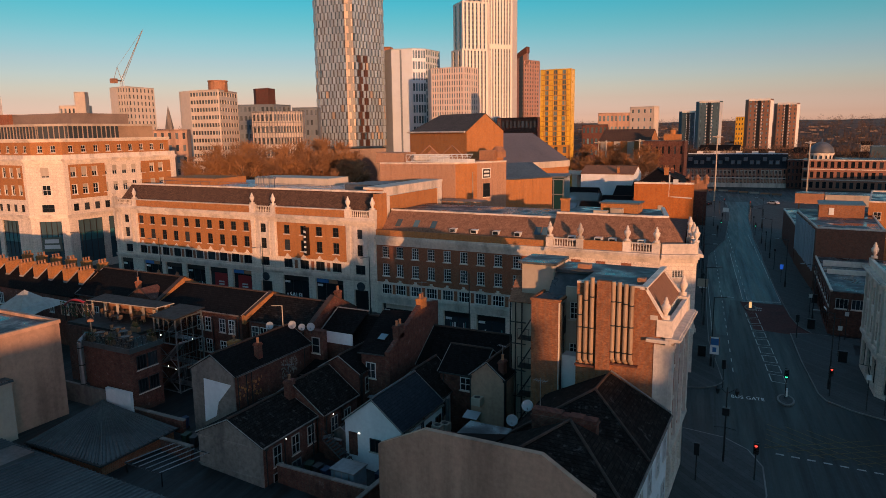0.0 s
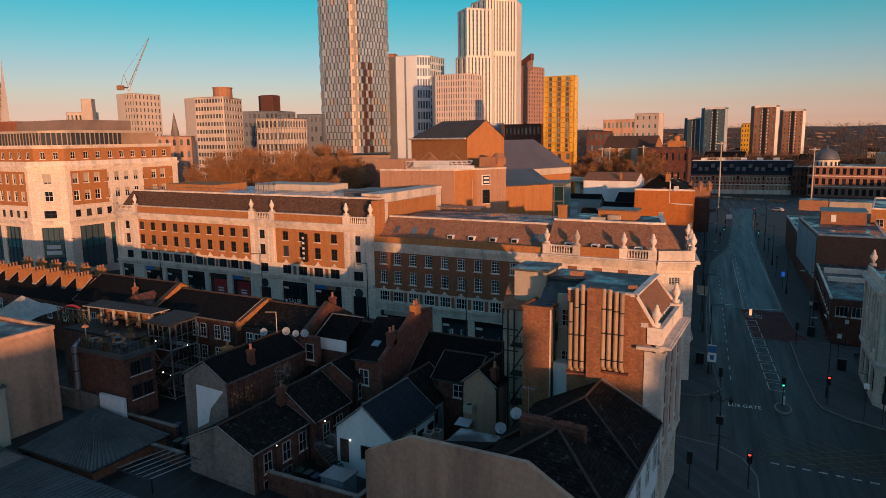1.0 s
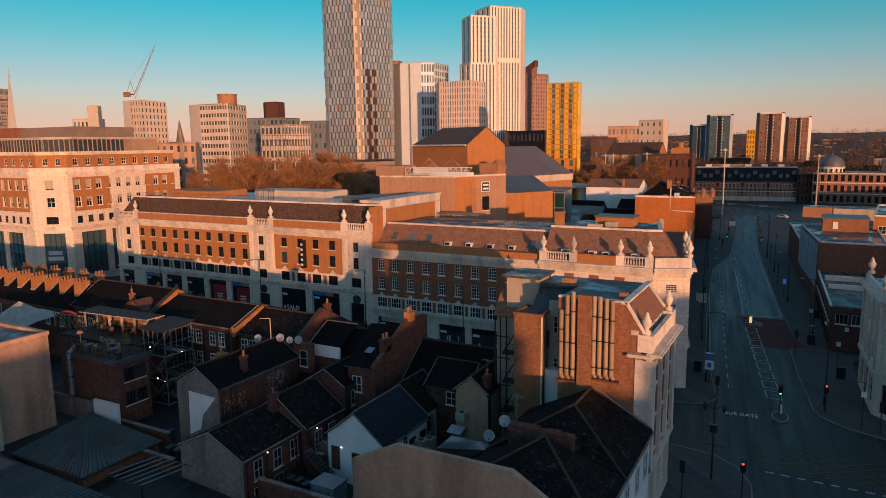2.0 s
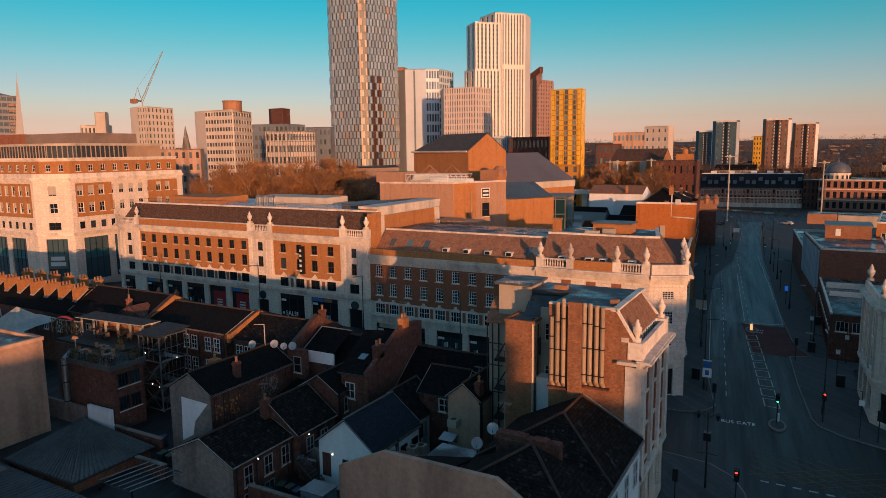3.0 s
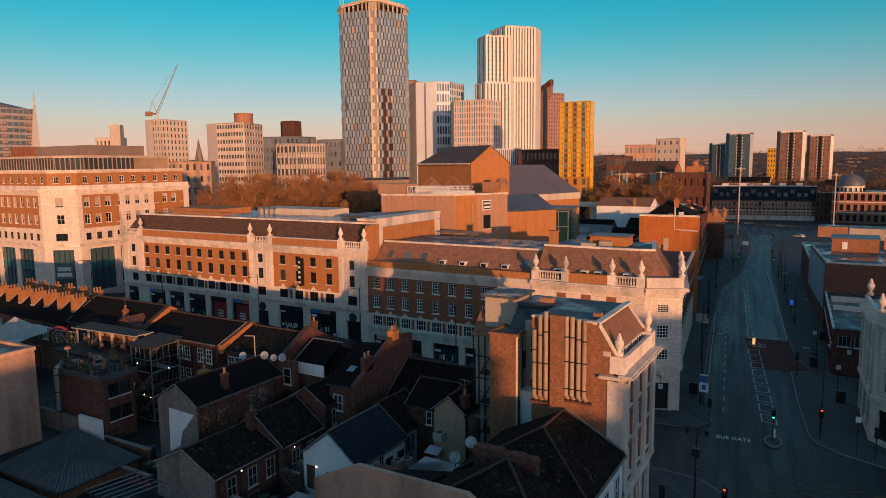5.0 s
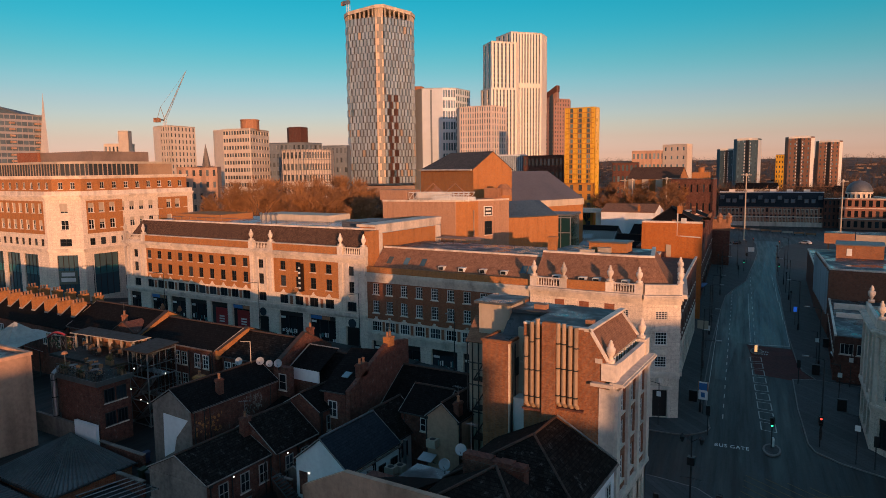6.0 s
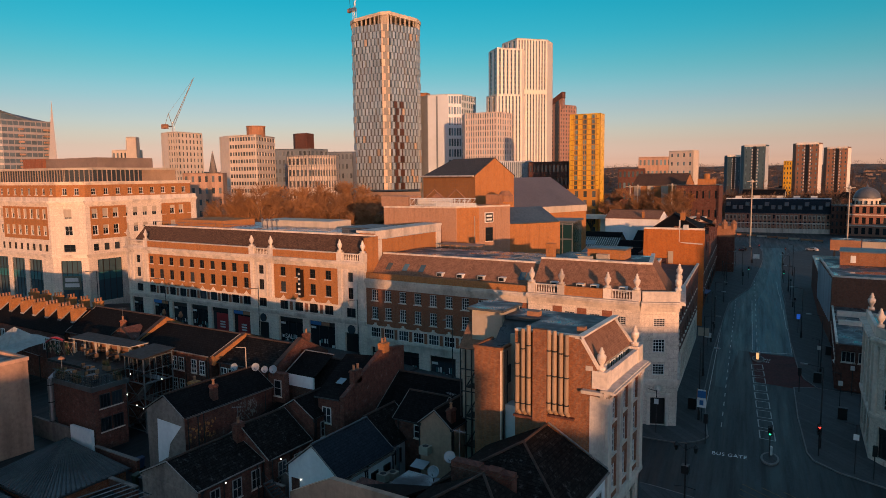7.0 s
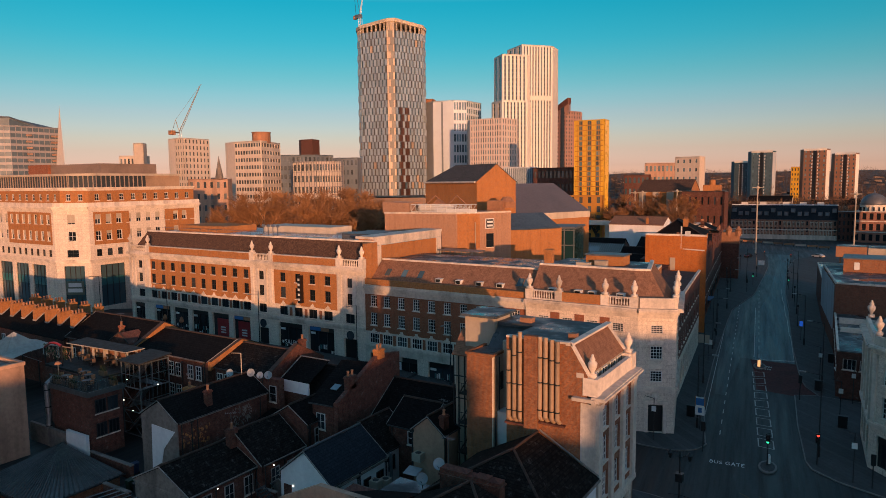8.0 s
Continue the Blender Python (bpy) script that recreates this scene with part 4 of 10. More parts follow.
    g.wall_box(C, E, 0.0, 0.9, 15.05, 16.35, 0.12, 0.4).wall_box(C, E, 4.0, 4.9, 15.05, 16.35, 0.12, 0.4).wall_box(C, E, 9.4, 10.3, 15.05, 16.35, 0.12, 0.4)
    parts("pier", g, STONE_SM, b)
    baluster_run(b, (A[0] + 0.95, A[1]), (A[0] + 4.0, A[1]), 15.05, 1.2)
    baluster_run(b, (A[0] + 10.85, A[1]), (A[0] + 13.4, A[1]), 15.05, 1.2)
    dv = (Vector(E) - Vector(C)).normalized()
    for u0, u1 in ((0.9, 4.0), (4.9, 9.4)):
        baluster_run(b, tuple(Vector(C) + dv * u0), tuple(Vector(C) + dv * u1), 15.05, 1.2)
    for u in (0.5, 4.5, 10.4, 13.9):
        urn(b, A[0] + u, A[1] + 0.12, 16.3, 2.0)
    for u in (0.45, 4.45, 9.85):
        q = Vector(C) + dv * u
        urn(b, q.x - 0.12, q.y, 16.3, 2.0)
    # mansard over the faces
    z0, z1 = 15.2, 18.9
    P = [(-28.4, 84.6), (-14.2, 84.6), (-11.0, 86.0), (-13.7, 98.0)]
    Q = [(-28.4, 88.0), (-15.8, 88.0), (-14.0, 88.6), (-16.2, 98.0)]
    for i in range(3):
        part("mansard_roof", G().slab((*P[i], z0), (*P[i + 1], z0), (*Q[i + 1], z1), (*Q[i], z1), 0.14), TILE, b)
    part("roof_edge", G().prism([(-28.4, 87.9), (-15.7, 87.9), (-13.9, 88.5), (-16.1, 98.2), (-16.6, 98.2), (-14.5, 88.8), (-15.9, 88.4), (-28.4, 88.4)], 18.85, 19.1), STONE_SM, b)
    part("flat_roof", G().prism([(-28.4, 88.4), (-15.9, 88.4), (-14.5, 88.8), (-16.6, 98.2), (-28.4, 98.2)], 18.3, 18.75), FELT, b, "blue-grey flat roof")
    part("gable_wall", G().prism([(-28.4, 98.5), (-13.3, 98.5), (-17.3, 131.5), (-28.4, 131.5)], 0, 13.4), BRICK_DK, b)
    for x, y, w, d, h in ((-23.5, 92, 5.0, 3.0, 1.3),):
        part("plant_room", G().box(x, x + w, y, y + d, 18.7, 18.7 + h), BRICK_OR, b, "orange brick roof plant room")
        part("plant_roof", G().box(x - .2, x + w + .2, y - .2, y + d + .2, 18.7 + h, 18.9 + h), LEAD, b)
        part("vent", G().box(x + 1.6, x + 3.2, y - 1.2, y - 0.3, 18.7, 19.5), CREAM, b)
    part("chimney_stack", G().box(-28.2, -27.2, 89.0, 90.0, 18, 20.6).box(-28.3, -27.1, 88.9, 90.1, 20.6, 20.8), BRICK_OR, b)
    part("vent", G().box(-23.6, -21.8, 88.6, 89.4, 18.7, 19.4), CREAM, b)
    for u in (3.0, 6.5, 8.3, 11.9):
        d = part("dormer", G().box(A[0] + u - 0.45, A[0] + u + 0.45, 84.75, 85.6, 15.75, 16.4), WHITE, b, "small white dormer")
        part("pane", G().box(A[0] + u - 0.35, A[0] + u + 0.35, 84.72, 84.748, 15.85, 16.3), GLASS, d)
    return b


def pipe_building():
    """The brick block with flue pipes on its party wall and a stone street front."""
    b = thing("pipe_building", (-13, 55, 0), "brown brick block with tall flue pipes and a stone street front", "building")
    S = 51.3
    # party wall and chimney breast
    facade(b, BRICK_BR, (-14.8, S), (-10.0, S), 0, 18.1, [], 0.2, name="party_wall")
    part("chimney_breast", G().box(-13.1, -12.0, S - 0.5, S, 6, 18.5), BRICK_BR, b)
    part("coping", G().box(-14.8, -9.6, S - 0.06, S + 0.4, 18.1, 18.25), STONE_SM, b)
    # flue pipes
    for x, zt, zb in ((-14.45, 17.2, 12.0), (-13.98, 18.4, 12.0), (-13.5, 18.7, 12.0), (-11.85, 18.5, 12.4), (-11.4, 18.5, 12.4), (-10.9, 18.4, 12.4), (-10.45, 18.3, 12.4)):
        g = G().beam((x, S - 0.33, zb), (x, S - 0.33, zt), 0.17, 10)
        p = part("flue_pipe", g, PIPE, b, "cream metal flue pipe")
        k = G()
        for z in (zb + 0.5, zb + 2.6, zt - 1.6):
            k.beam((x, S - 0.33, z), (x, S - 0.33, z + 0.1), 0.2, 10).box(x - 0.03, x + 0.03, S - 0.2, S, z, z + 0.1)
        parts("bracket", k, DARK, p, per=2)
        part("elbow", G().beam((x, S - 0.33, zb), (x + 0.05, S + 0.02, zb - 0.35), 0.17, 8), PIPE, p)
    part("ledge", G().box(-12.1, -9.9, S - 0.35, S, 11.85, 12.0).box(-14.8, -13.2, S - 0.35, S, 11.4, 11.55), BRICK_DK, b)
    # return wall and recess to the west
    facade(b, CREAM, (-16.6, 54.2), (-14.8, 54.2), 0, 17.0, holes_of([0.9], 14.2, 1.1, 1.5) + holes_of([0.9], 10.8, 1.1, 1.3), 0.2, name="recess_wall")
    window(b, (-16.6, 54.2), (-14.8, 54.2), 0.9, 14.2, 1.1, 1.5, 3, 3, WHITE)
    window(b, (-16.6, 54.2), (-14.8, 54.2), 0.9, 10.8, 1.1, 1.3, 3, 3, WHITE)
    part("return_wall", G().box(-14.8, -14.5, S + 0.3, 60, 0, 17.4), BRICK_BR, b)
    part("lean_to", G().box(-16.5, -15.3, 53.0, 54.2, 8.0, 11.4), WHITEWASH, b, "white painted lean-to")
    # stair turret
    t = part("stair_turret", G().box(-19.0, -16.6, 52.4, 55.6, 0, 16.0), BRICK_BR, b, "brown brick stair turret")
    part("coping", G().box(-19.1, -16.5, 52.3, 52.55, 16.0, 16.2).box(-19.1, -18.85, 52.55, 55.6, 16.0, 16.2).box(-16.75, -16.5, 52.55, 55.6, 16.0, 16.2), BRICK_BR, t)
    part("turret_roof", G().box(-18.85, -16.75, 52.55, 55.6, 16.0, 16.08), FELT, t)
    part("flank_coat", G().box(-16.6, -16.575, 52.62, 55.5, 5, 15.98), CREAM, t, "cream painted flank")
    part("drain_pipe", G().beam((-16.5, 52.7, 4), (-16.5, 52.7, 15.8), 0.07, 6).beam((-16.5, 53.4, 4), (-16.5, 53.4, 15.8), 0.05, 6), DARK, t)
    part("pale_corner", G().box(-16.63, -16.58, 52.36, 52.6, 6, 16.0), STONE_SM, t)
    for z in (9.5, 13.0):
        part("window", G().box(-16.6, -16.54, 53.7, 54.9, z, z + 1.5), DARK, t)
    # rear wing with pitched tile roof, plant box
    part("rear_wall", G().box(-22.0, -14.8, 55.6, 60.0, 0, 15.2), CREAM, b, "cream painted rear wall")
    part("rear_roof", G().slab((-22.2, 55.3, 14.9), (-14.8, 55.3, 14.9), (-14.8, 57.2, 16.9), (-22.2, 57.2, 16.9), 0.12), TILE, b)
    part("rear_roof", G().slab((-18.4, 54.3, 15.4), (-14.8, 54.3, 15.4), (-14.8, 57.0, 18.0), (-18.4, 57.0, 18.0), 0.12), FELT, b, "dark lead roof slope")
    part("plant_room", G().box(-21.2, -18.3, 56.0, 59.4, 15.5, 18.35), CREAM, b, "cream plant room with a flat roof")
    part("plant_roof", G().box(-21.5, -18.0, 55.6, 59.6, 18.35, 18.55), FELT, b)
    # main flat roof
    part("flat_roof", G().prism([(-14.8, 51.6), (-10.0, 51.6), (-10.0, 60.0), (-18.2, 60.0), (-18.2, 56.4), (-14.8, 56.4)], 17.7, 18.0), FELT, b, "blue-grey wet felt roof")
    part("roof_vent", G().box(-10.6, -10.0, 53.4, 54.0, 18.0, 18.4).box(-16.5, -15.4, 57.2, 57.9, 18.0, 18.4), TERRA, b)
    # east tile slope with stone verge
    part("east_slope", G().slab((-8.2, 51.5, 16.0), (-8.3, 60.2, 15.95), (-9.85, 60.2, 18.02), (-9.5, 51.5, 18.1), 0.14), TILE, b, "brown tile slope")
    g = G().slab((-8.1, 51.28, 16.0), (-8.1, 51.6, 16.0), (-9.5, 51.6, 18.22), (-9.5, 51.28, 18.22), 0.16).slab((-8.15, 59.9, 16.0), (-8.15, 60.25, 16.0), (-9.9, 60.25, 18.2), (-9.9, 59.9, 18.2), 0.2).box(-9.95, -9.45, 51.28, 60.25, 18.0, 18.16)
    parts("verge", g, STONE_SM, b, "pale stone verge")
    ge = [(-10.0, 0), (-8.3, 0), (-8.3, 15.95), (-9.56, 18.02), (-10.0, 18.02)]
    part("gable_end", G().add([(x, S, z) for x, z in ge] + [(x, S + 0.3, z) for x, z in ge], [(0, 1, 2, 3, 4), (9, 8, 7, 6, 5), (1, 6, 7, 2), (2, 7, 8, 3), (3, 8, 9, 4)]), BRICK_BR, b)
    part("attic_wall", G().box(-8.62, -8.42, 51.7, 60.1, 14.0, 15.95), CREAM, b, "cream attic wall")
    for yd in (52.6, 54.6, 56.6, 58.4):
        window(b, (-8.42, yd), (-8.42, yd + 1.3), 0.65, 14.75, 1.2, 1.0, 2, 1, WHITE, depth=-0.02, sill=0)
    part("name_stone", G().box(-9.1, -8.55, S - 0.05, S, 15.75, 16.1), STONE_SM, b, "pale stone block in the gable")
    # stone street front facing east
    F0, F1 = (-7.6, 51.3), (-7.6, 60.6)
    us = [1.9, 4.65, 7.4]
    hz = ((1.0, 3.2), (6.2, 2.0), (9.0, 2.0), (11.6, 1.7))
    facade(b, BRICK, F0, F1, 5.2, 13.9, [h for z, hh in hz[1:] for h in holes_of(us, z, 1.3, hh)], 0.25)
    facade(b, STONE, F0, F1, 0, 5.2, [h for z, hh in hz[:1] for h in holes_of(us, z, 1.8, hh)], 0.3)
    for u in us:
        for z, hh in hz[1:]:
            window(b, F0, F1, u, z, 1.3, hh, 3, 4, WHITE)
        shop(b, F0, F1, u - 0.9, u + 0.9, 1.0, 4.2)
    g = G()
    for u in (0.0, 2.9, 5.65, 8.4):
        w = 0.75 if u in (0.0, 8.4) else 0.55
        g.wall_box(F0, F1, u + 0.0, u + w + 0.1, 5.2, 13.5, 0.25, 0.1)
        g.wall_box(F0, F1, u - 0.06, u + w + 0.16, 13.5, 13.9, 0.32, 0.1)
    parts("pilaster", g, STONE_SM, b, per=2)
    part("corner_pier", G().box(-8.75, -7.6, S - 0.08, S + 0.6, 5, 13.9), STONE_SM, b)
    part("return_front", G().box(-14.8, -7.6, 60.3, 60.6, 0, 13.9), STONE, b)
    cornice(b, F0, F1, 4.8, 5.5, 0.3, name="string_course")
    cornice(b, (F0[0], F0[1] - 0.3), F1, 13.9, 14.5, 0.8)
    part("cornice_return", G().box(-9.3, -7.6, S - 0.45, S, 14.1, 14.35), STONE_SM, b)
    part("parapet", G().wall_box(F0, F1, 0.0, 9.3, 14.5, 15.6, 0.0, 0.35), STONE_SM, b, "stone parapet")
    parts("pier", G().box(-8.6, -7.5, S - 0.1, S + 0.9, 14.5, 15.8).box(-8.4, -7.5, 59.6, 60.7, 14.5, 15.8), STONE_SM, b)
    urn(b, -8.05, S + 0.4, 15.8, 1.7)
    urn(b, -8.0, 60.1, 15.8, 1.7)
    # rear service pipes
    g = G()
    for i, x in enumerate((-22.1, -21.6, -21.0)):
        g.beam((x, 55.45, 3), (x, 55.45, 14.8), 0.06, 6)
    for z in (6, 8.5, 11, 13):
        g.beam((-22.1, 55.4, z), (-20.6, 55.4, z), 0.05, 6)
    parts("service_pipe", g, DARK, b, "black service pipes")
    # steel escape stair
    e = G()
    for k in range(4):
        z = 4 + k * 2.6
        e.box(-20.9, -19.2, 54.2, 55.4, z, z + 0.06)
        for i in range(6):
            e.beam((-20.9 + i * 0.34, 54.2, z), (-20.9 + i * 0.34, 54.2, z + 1.0), 0.02)
        e.beam((-20.9, 54.2, z + 1.0), (-19.2, 54.2, z + 1.0), 0.025)
        e.beam((-20.9, 54.3, z), (-19.3, 54.3, z + 2.6), 0.06)
    parts("stair_bar", e, DARK, b, "black steel escape stair bar")
    return b


long_building()
mid_building()
corner_building()
pipe_building()

# ---- far towers and skyline ----
EYE8 = Vector((8.5, 5.3, 30.0))


def polar(az, dist):
    a = radians(az)
    return Vector((EYE8.x - math.sin(a) * dist, EYE8.y + math.cos(a) * dist))


def rise(el, dist):
    return EYE8.z + math.tan(radians(el)) * dist


def grid_face(t, p0, p1, z0, z1, nx, nz, wfrac, hfrac, wall, pane, depth=0.35, merge=False, inset=0.0):
    """A far wall with a real grid of recessed windows; the panes of a face are one mesh."""
    L = (Vector(p1) - Vector(p0)).length - 2 * inset
    cw, ch = L / nx, (z1 - z0) / nz
    hs = []
    for i in range(nx):
        for j in range(1 if merge else nz):
            u, z = inset + cw * (i + 0.5), z0 + ch * (j + 0.5)
            if merge:
                hs.append((u - cw * wfrac / 2, u + cw * wfrac / 2, z0 + ch * 0.3, z1 - ch * 0.3))
            else:
                hs.append((u - cw * wfrac / 2, u + cw * wfrac / 2, z - ch * hfrac / 2, z + ch * hfrac / 2))
    facade(t, wall, p0, p1, z0, z1, hs, depth)
    g = G()
    for u0, u1, a0, a1 in hs:
        g.wall_box(p0, p1, u0, u1, a0, a1, -depth * 0.7, depth)
    if len(hs) <= 300:
        parts("window", g, pane, t)
    else:
        tagged(part("window", g, pane, t), kind="stuff")
    if merge:      # floor spandrels across the tall slots
        k = G()
        for u0, u1, a0, a1 in hs:
            for j in range(1, nz):
                k.wall_box(p0, p1, u0, u1, z0 + ch * j - ch * 0.12, z0 + ch * j + ch * 0.12, -depth * 0.55, depth * 0.69)
        tagged(part("spandrel", k, GREY_CL, t), kind="stuff")


def block(name, corners, z0, z1, label, wall, pane, cells, wfrac=0.5, hfrac=0.6, roof=FELT, merge=False, base=0.0, cat="tower block", inset=0.0):
    """A building on (x, y) corners, seen faces left to right; cells: windows across and up for each seen face."""
    c = Vector(corners[0])
    t = thing(name, (c.x, c.y, 0), label, cat)
    for (p0, p1), (nx, nz) in zip(zip(corners[:-1], corners[1:]), cells):
        if nx:
            grid_face(t, p0, p1, z0, z1, nx, nz, wfrac, hfrac, wall, pane, merge=merge, inset=inset)
        else:
            facade(t, wall, p0, p1, z0, z1)
    # closed behind
    d = Vector(corners[-1]) - Vector(corners[0])
    n = Vector((-d.y, d.x)).normalized() * max(d.length * 0.45, 6)
    if (Vector(corners[0]) - EYE8.xy).dot(n) < 0:
        n = -n
    ring = list(corners) + [tuple(Vector(corners[-1]) + n), tuple(Vector(corners[0]) + n)]
    part("roof", G().prism(ring, z1 - 0.3, z1 + 0.15), wall if cat == "tower block" else roof, t)
    back = G()
    for a, b in ((ring[len(corners) - 1], ring[len(corners)]), (ring[len(corners)], ring[len(corners) + 1]), (ring[-1], ring[0])):
        back.wall_box(a, b, 0, (Vector(b) - Vector(a)).length, z0, z1 - 0.31, 0.0, 0.3)
    part("back_wall", back, wall, t)
    if z0 > 0.1:
        part("base", G().prism(ring, 0, z0 - 0.01), wall, t)
    return t


PANEL_W = plain("white_cladding", (0.76, 0.71, 0.64), 0.6, var=0.06, stain=0.08, big=0.02, small=0.3)
PANEL_P = plain("pinkish_cladding", (0.72, 0.60, 0.54), 0.6, var=0.08, stain=0.1, big=0.02, small=0.3)
PANEL_R = plain("red_brown_cladding", (0.40, 0.23, 0.18), 0.6, var=0.1, stain=0.1, big=0.02, small=0.3)
PANEL_B = plain("pale_blue_cladding", (0.58, 0.64, 0.70), 0.5, var=0.06, stain=0.08, big=0.02, small=0.3)
GOLD = plain("gold_cladding", (0.95, 0.54, 0.05), 0.32, 0.15, var=0.06, stain=0.12, big=0.06, small=0.4, bump=0.0)
GOLD_DK = plain("dull_gold_cladding", (0.55, 0.24, 0.04), 0.4, 0.3, var=0.06, stain=0.1, big=0.05, small=0.5, bump=0.0)
CONC = plain("pale_concrete", (0.68, 0.58, 0.49), 0.8, var=0.12, stain=0.2, big=0.05, small=0.6, streak=True)
GREY_CL = plain("grey_cladding", (0.16, 0.19, 0.22), 0.5, var=0.15, stain=0.1, big=0.05)
FLATS = plain("brown_flats", (0.26, 0.135, 0.085), 0.8, var=0.15, stain=0.15, big=0.05)
FLATS_B = plain("blue_flats", (0.05, 0.095, 0.125), 0.7, var=0.15, stain=0.15, big=0.05)
COPPER = plain("bronze_panel", (0.12, 0.125, 0.13), 0.45, 0.2, var=0.2, stain=0.1, island=0.4)
SMOKED = glass("smoked_glass", (0.02, 0.026, 0.032), 0.12, 0.7)
# blue in the silver and mirror panels stands in for reflected sky
SILVER = plain("silver_panel", (0.38, 0.47, 0.55), 0.38, 0.25, var=0.1, stain=0.05, spread=0.0, island=0.34, bump=0.0)
MIRROR_L = plain("sky_tinted_glass", (0.105, 0.165, 0.21), 0.3, 0.3, var=0.12, stain=0.1, big=0.03, small=0.4, bump=0.02, island=0.35)
RUSSET = plain("russet_panel", (0.12, 0.055, 0.038), 0.4, 0.2, var=0.2, stain=0.1, island=0.5)
FOLD = plain("cream_panel", (0.60, 0.46, 0.35), 0.5, 0.0, var=0.1, stain=0.1, island=0.35, bump=0.0)
PALE_GL = plain("pale_curtain_wall", (0.42, 0.40, 0.40), 0.7, 0.0, var=0.15, stain=0.1, big=0.05)
OFFICE_GL = plain("office_glazing", (0.13, 0.185, 0.225), 0.55, 0.0, var=0.3, stain=0.15, big=0.05, small=0.3, bump=0.0)
WOODS = plain("far_twigs", (0.20, 0.105, 0.055), 0.9, var=0.35, big=0.04, small=0.4, bump=0.0, island=0.6)
DARKGL = glass("tower_glass", (0.045, 0.055, 0.062), 0.08, 1.0)


def panel_tower():
    """The tall tower with a staggered skin of narrow panels and a folded front."""
    D = 400
    zt, zb = rise(12.55, D), 22.0
    ring = [polar(39.0, D + 8), polar(38.7, D + 2), polar(36.65, D - 7), polar(36.0, D - 7), polar(33.8, D + 3), polar(33.5, D + 9), polar(33.7, D + 28), polar(38.8, D + 28)]
    t = thing("residential_tower", (ring[2].x, ring[2].y, 0), "tall glass tower with staggered silver and bronze panels", "tower block")
    core = [tuple(p) for p in ring]
    part("glazing", G().prism(core, zb, zt - 4.5), SMOKED, t, "smoked dark glazing")
    rows = 24
    fh = (zt - 4.5 - zb) / rows
    rnd = random.Random(5)
    skins = {k: G() for k in ("silver", "mirror", "bronze", "russet", "fold")}
    bars = G()
    for i in range(5):
        p0, p1 = core[i], core[i + 1]
        L = (Vector(p1) - Vector(p0)).length
        n = max(1, round(L / 2.35))
        cw = L / n
        for f in range(rows):
            z = zb + f * fh
            low = f < 9
            for k in range(-1, n):
                u = cw * k + (cw * 0.5 if f % 2 else 0)
                if i == 2:       # the fold: wide cream leaves by turns on either side of the edge
                    wide = f % 2 == k % 2
                    a0, a1 = max(u, 0.0), min(u + cw, L)
                    if a1 - a0 > 0.4:
                        skins["fold" if wide else "bronze"].wall_box(p0, p1, a0 + 0.06, a1 - 0.06, z + 0.1, z + fh - 0.08, 0.5 if wide else 0.3, 0.02)
                    continue
                split = u + cw * 0.6
                a0, a1 = max(u, 0.02), min(split, L - 0.02)
                b0, b1 = max(split + 0.1, 0.02), min(u + cw - 0.1, L - 0.02)
                bay = i == 3 and f < 13 and 1.2 < u < 7.0      # darker bay low on one flank
                if a1 - a0 > 0.35:
                    r = rnd.random()
                    face = "russet" if bay and k % 2 else ("fold" if r < (0.09 if low else 0.02) else ("mirror" if r > 0.985 else "silver"))
                    skins[face].wall_box(p0, p1, a0, a1, z + 0.12, z + fh - 0.1, 0.42, 0.02)
                if b1 - b0 > 0.3:
                    r = rnd.random()
                    face = "russet" if bay else ("bronze" if r < (0.7 if low else 0.35) else "mirror")
                    skins[face].wall_box(p0, p1, b0, b1, z + 0.12, z + fh - 0.1, 0.14, 0.02)
        for f in range(rows + 1):
            bars.wall_box(p0, p1, 0, L, zb + f * fh - 0.09, zb + f * fh + 0.09, 0.2, 0.02)
    for nm, key, m in (("silver_panel", "silver", SILVER), ("mirror_panel", "mirror", MIRROR_L), ("bronze_panel", "bronze", COPPER), ("russet_panel", "russet", RUSSET), ("fold_panel", "fold", FOLD)):
        tagged(part(nm, skins[key], m, t), kind="stuff")
    parts("floor_band", bars, LEAD, t)
    lift = (0.0, 0.2, 2.2, 2.6, 0.9, 0.3, 0.0, 0.0)      # the canopy folds up over the edge of the front
    nc = len(core)
    lowz, topz = [zt - 2.2 + h for h in lift], [zt - 0.3 + h for h in lift]
    mid = Vector(core[0]).lerp(Vector(core[4]), 0.5)
    out = [tuple(Vector(q) + (Vector(q) - mid).normalized() * 0.9) for q in core]
    part("roof_canopy", G().add([(*q, h) for q, h in zip(out, lowz)] + [(*q, h) for q, h in zip(out, topz)], [tuple(range(nc))[::-1], tuple(range(nc, 2 * nc))] + [(i, (i + 1) % nc, nc + (i + 1) % nc, nc + i) for i in range(nc)]), CREAM, t, "pale folded roof canopy")
    posts = G()
    for i in range(nc):
        q0, q1 = Vector(core[i]), Vector(core[(i + 1) % nc])
        for w in (0.08, 0.25, 0.42, 0.59, 0.76, 0.92):
            c = q0.lerp(q1, w)
            posts.box(c.x - 0.35, c.x + 0.35, c.y - 0.35, c.y + 0.35, zt - 4.6, lowz[i] + (lowz[(i + 1) % nc] - lowz[i]) * w)
    parts("roof_post", posts, CREAM, t)
    part("roof_plant", G().prism([tuple(Vector(q).lerp(polar(36, D + 10), 0.3)) for q in core], zt - 4.6, zt - 2.3), LEAD, t)
